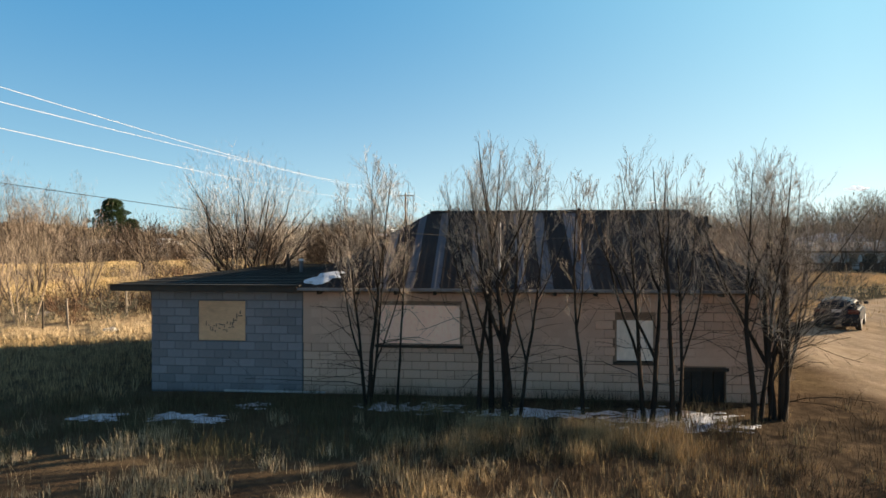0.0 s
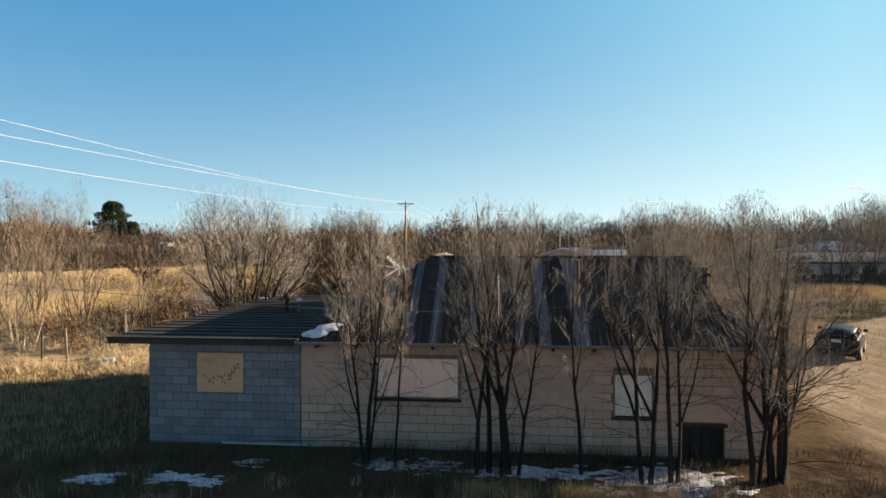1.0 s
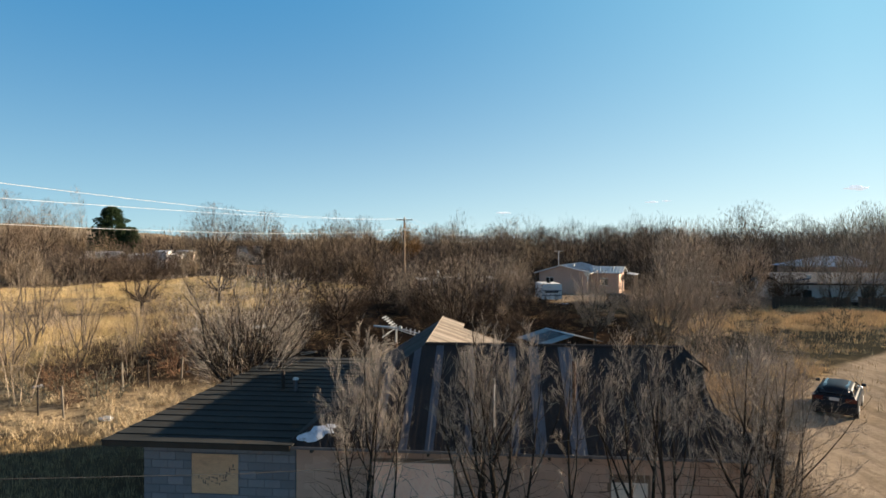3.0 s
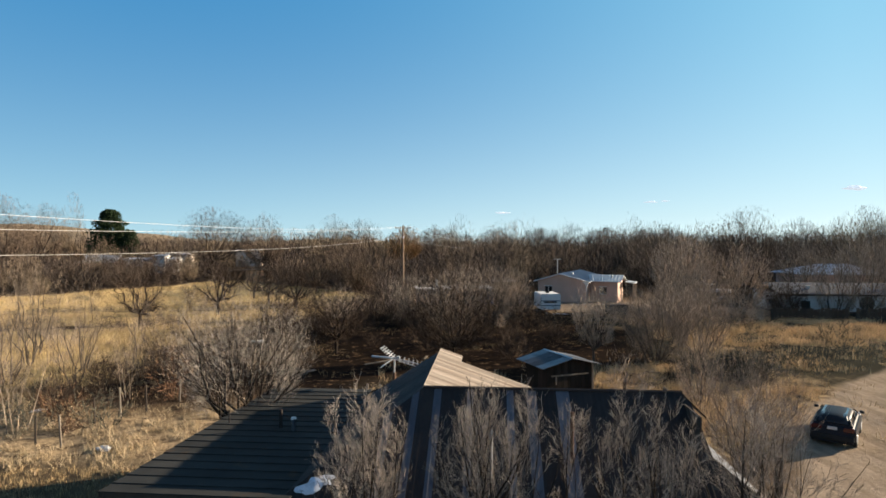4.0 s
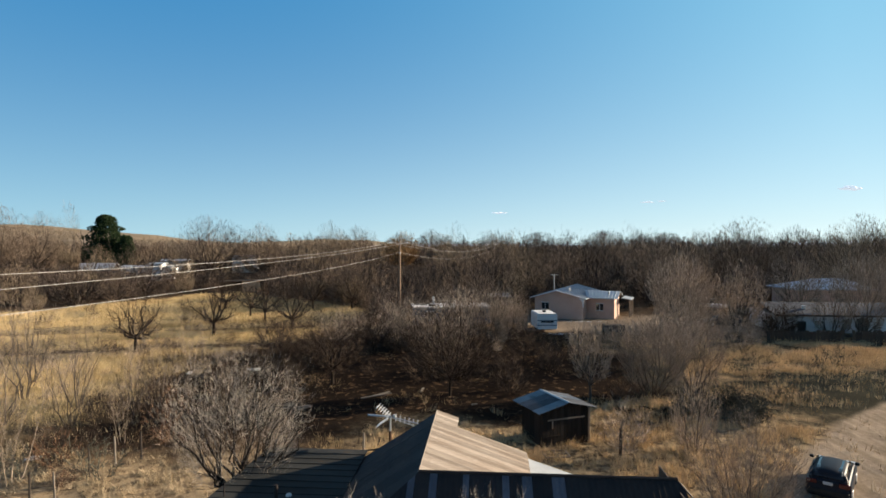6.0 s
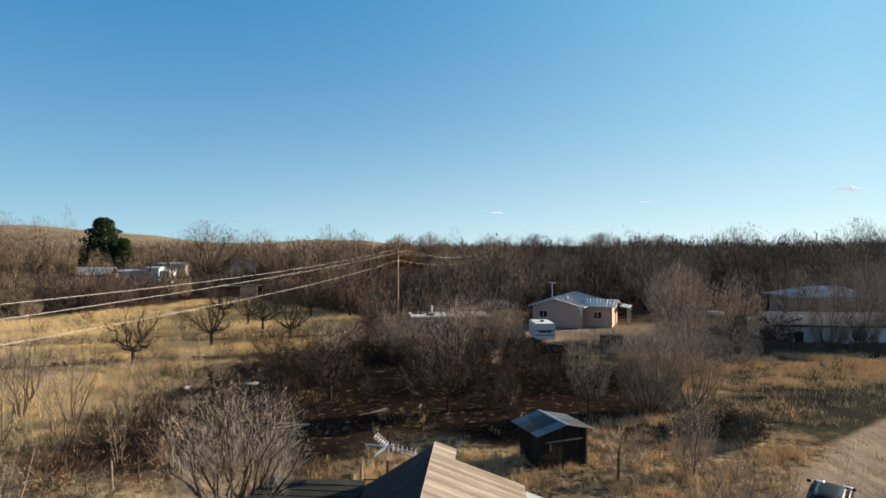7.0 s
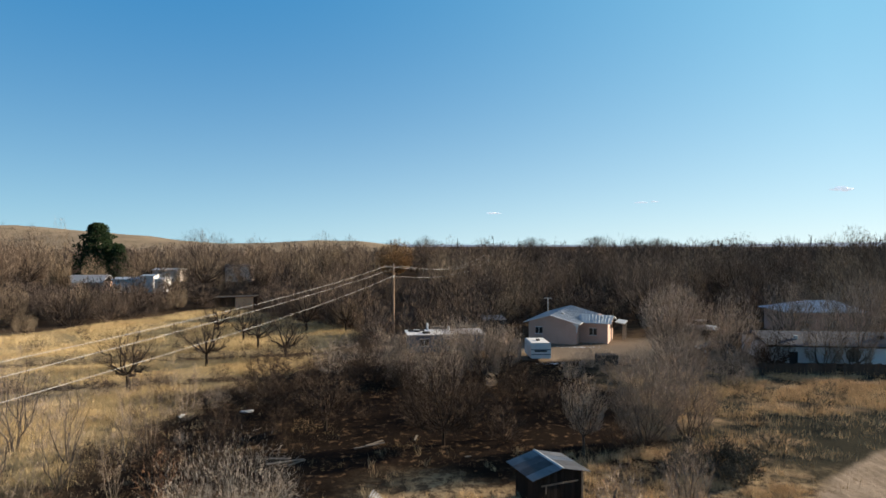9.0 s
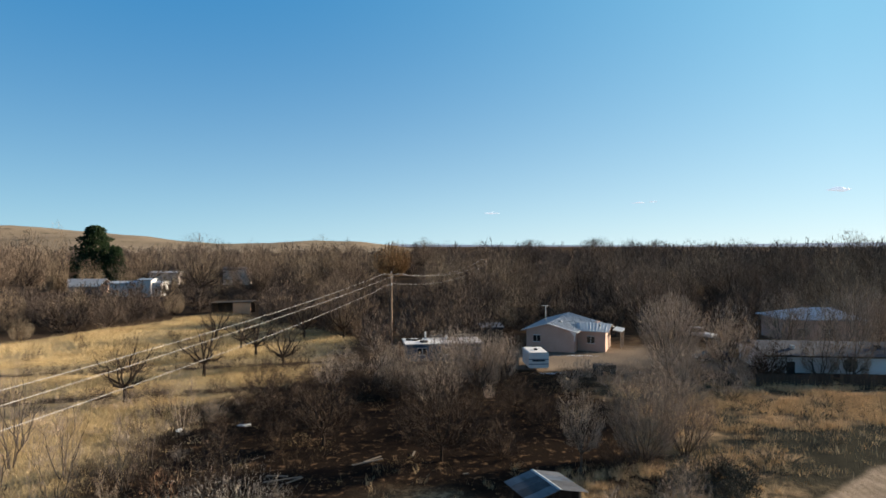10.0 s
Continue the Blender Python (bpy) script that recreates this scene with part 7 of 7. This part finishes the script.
def far_house(x, y, w, d, h, rise, wall, roof, label, turn=0.0):
    ob = empty("far_house", at_ground(x, y, turn), label, "house")
    part("wall", boxes((0, w, 0, d, -0.3, h)), wall, ob)
    part("roof", slab([(-0.4, -0.4, h), (w + 0.4, -0.4, h), (w + 0.4, d / 2, h + rise), (-0.4, d / 2, h + rise)], 0.15), roof, ob)
    part("roof", slab([(-0.4, d + 0.4, h), (-0.4, d / 2, h + rise), (w + 0.4, d / 2, h + rise), (w + 0.4, d + 0.4, h)], 0.15), roof, ob)
    part("gable", prism([(0, h), (w, h), (w, h + 0.02)], 0.2, d - 0.2), wall, ob)
    for k in range(int(w // 4)):
        window(ob, 1 + 4 * k, 2.4 + 4 * k, 0.0, 1.0, 2.0)
    return ob


far_house(-104, 166, 10, 8, 3.0, 2.0, "stucco_pink", "roof_grey", "far pinkish house with a grey metal roof", 4)
far_house(-91.2, 167, 14, 6, 3.9, 0.5, "siding_white", "roof_light", "far low white house behind bare trees", 4)
far_house(-82.4, 166.0, 3.2, 5, 4.9, 0.3, "siding_white", "roof_light", "far white building with a flat roof", 8)
far_house(-103.5, 216, 10, 7, 4.4, 0.5, "board_white", "roof_light", "far white house with a flat pale roof", 6)
far_house(-76.5, 216, 9, 7, 5.8, 0.7, "board_white", "roof_shingle", "far cream house behind bare trees", 6)


# ---- conifers ----
def conifer(x, y, height, wide, seed, label):
    g = np.random.default_rng(seed)
    ob = empty("pine_tree", at_ground(x, y), label, "tree")
    v, f = tubes([([np.array([0, 0, -0.3]), np.array([0, 0.05, height * 0.5]), np.array([0.05, 0, height * 0.97])], [height * 0.022, height * 0.014, 0.04])], 7)
    from_arrays("trunk", v, f, "bark_dark", ob)
    lines = []
    for k in range(int(380 * height / 22 * wide)):
        t = g.random() ** 0.9
        z = height * (0.03 + 0.97 * t)
        prof = math.sqrt(max(0.0, 1 - ((t - 0.27) / 0.74) ** 2)) * (1.0 - 0.22 * t) * (0.86 + 0.14 * math.sin(t * 26 + 2 * math.sin(t * 9)))
        a = g.uniform(0, 6.283)
        r = wide * prof * g.uniform(0.35, 1.0) * (1 + 0.16 * math.sin(3 * a + t * 6))
        p = np.array([math.cos(a) * r, math.sin(a) * r, z])
        for _ in range(3):
            d = np.array([math.cos(a), math.sin(a), 0.35]) + g.normal(0, 0.7, 3)
            d = d / np.linalg.norm(d) * g.uniform(0.35, 0.8)
            lines.append(([p, p + d], [0.24, 0.06]))
    v, f = tubes(lines, 3)
    from_arrays("crown", v, f, "needle", ob)
    return ob


conifer(-137.0, 240, 22.4, 10.2, 71, "tall dark green pine above the bare woods")
conifer(-127.5, 238, 13.8, 5.4, 72, "smaller dark green pine beside the tall one")

# a round golden-brown tree crown above the woods
willow = empty("tree", at_ground(-16.6, 252), "round golden-brown tree above the far woods", "tree")
lines, crown, g = bell(73, 17.2, 9.2, 20, 9000, 0.13, 0.06, fork=0.1, spread=1.35, scatter_=0.5, fanning=0.24, shell=0.4)
from_arrays("branchwork", *as_tris(*tubes(lines, 4)), "bark_dark", willow)["kind"] = "stuff"
from_arrays("crown", *slivers(*crown, g), "twig_gold", willow)


# ---- hills and clouds ----
def ridge(name, outline, dist, material, label, depth=500.0):
    """A long hill far off: (x, height) along its crest."""
    xs = np.array([p[0] for p in outline], float)
    hs = np.array([p[1] for p in outline], float)
    x = np.linspace(xs[0], xs[-1], 160)
    h = np.interp(x, xs, hs)
    h = h + (0.018 * h + 0.3) * (wave(x, 0 * x, 60.0) + 0.6 * wave(x, 0 * x, 22.0, 2))
    rows = []
    for t in np.linspace(0, 1, 9):
        y = dist - depth * (1 - t) + 30 * wave(x, 0 * x + 90 * t, 130.0, 1)
        rows.append(np.stack([x, y, h * smooth(0, 1, t) + 0.05 * h * wave(x, y, 70.0, 4) * (0.2 < t < 0.95) - 1.0 * (t == 0)], -1))
    rows.append(np.stack([x, 0 * x + dist + depth, 0 * x - 2], -1))
    V = np.concatenate(rows)
    m = len(x)
    i, j = np.meshgrid(np.arange(len(rows) - 1), np.arange(m - 1), indexing="ij")
    o = (i * m + j).ravel()
    return tagged(from_arrays(name, V, np.stack([o, o + 1, o + m + 1, o + m], -1), material), label, "hill", kind="structure")


ridge("backdrop_hill", [(-2200, 50), (-1500, 58), (-1180, 61), (-1075, 64), (-985, 56), (-854, 46), (-722, 35), (-640, 24), (-540, 17), (-420, 19), (-300, 25), (-180, 22), (-120, 15), (-40, 4)], 1500, "hill_tan", "dry tan hills on the horizon")
ridge("backdrop_mesa", [(-1500, 10), (-600, 13), (-200, 15), (300, 13), (900, 11), (1400, 9), (1900, 11), (2600, 24), (3600, 36)], 4000, "hill_blue", "distant mesas coloured blue for haze on the horizon", 300)

for k, (x, z, w, h) in enumerate(((430, 236, 50, 6), (1480, 312, 46, 5), (1580, 319, 26, 4), (2930, 412, 84, 18))):
    bm = bmesh.new()
    for q in range(7):
        bmesh.ops.create_icosphere(bm, subdivisions=2, radius=1.0, matrix=Matrix.Translation((w * (q - 3) / 4.2, random.uniform(-10, 10), random.uniform(-0.3, 0.3) * h)) @ Matrix.Diagonal((w * 0.36, 25, h * (1 - abs(q - 3) / 4.5), 1)))
    ob = part("cloud", bm, "cloud")
    ob.location = (x, 4100, z)
    tagged(ob, "small white cloud low in the sky", "cloud", kind="structure")


# ---- wall blocks ----
def plastered(u, z):
    """Stretches of the tan wall where paint and plaster hide the joints."""
    k = math.sin(u * 1.9 + 1.2 * math.sin(z * 2.1)) + 0.6 * math.sin(u * 0.7 + 2 + z)
    return z > 1.9 and k > -0.2 or 4.6 < u < 7.0 and z > 1.0 and k > -0.6 or u > 8.6 and z > 0.7 and k > -0.5 or u < 1.5 and z > 1.1


lay_blocks(a_core, -3.84, -0.02, 12, A_HOLE, 0.012, "block_grey", lambda u, z: False)
lay_blocks(core, 0.0, 10.87, 12, WIN + [HATCH], 0.006, "block_tan", plastered)
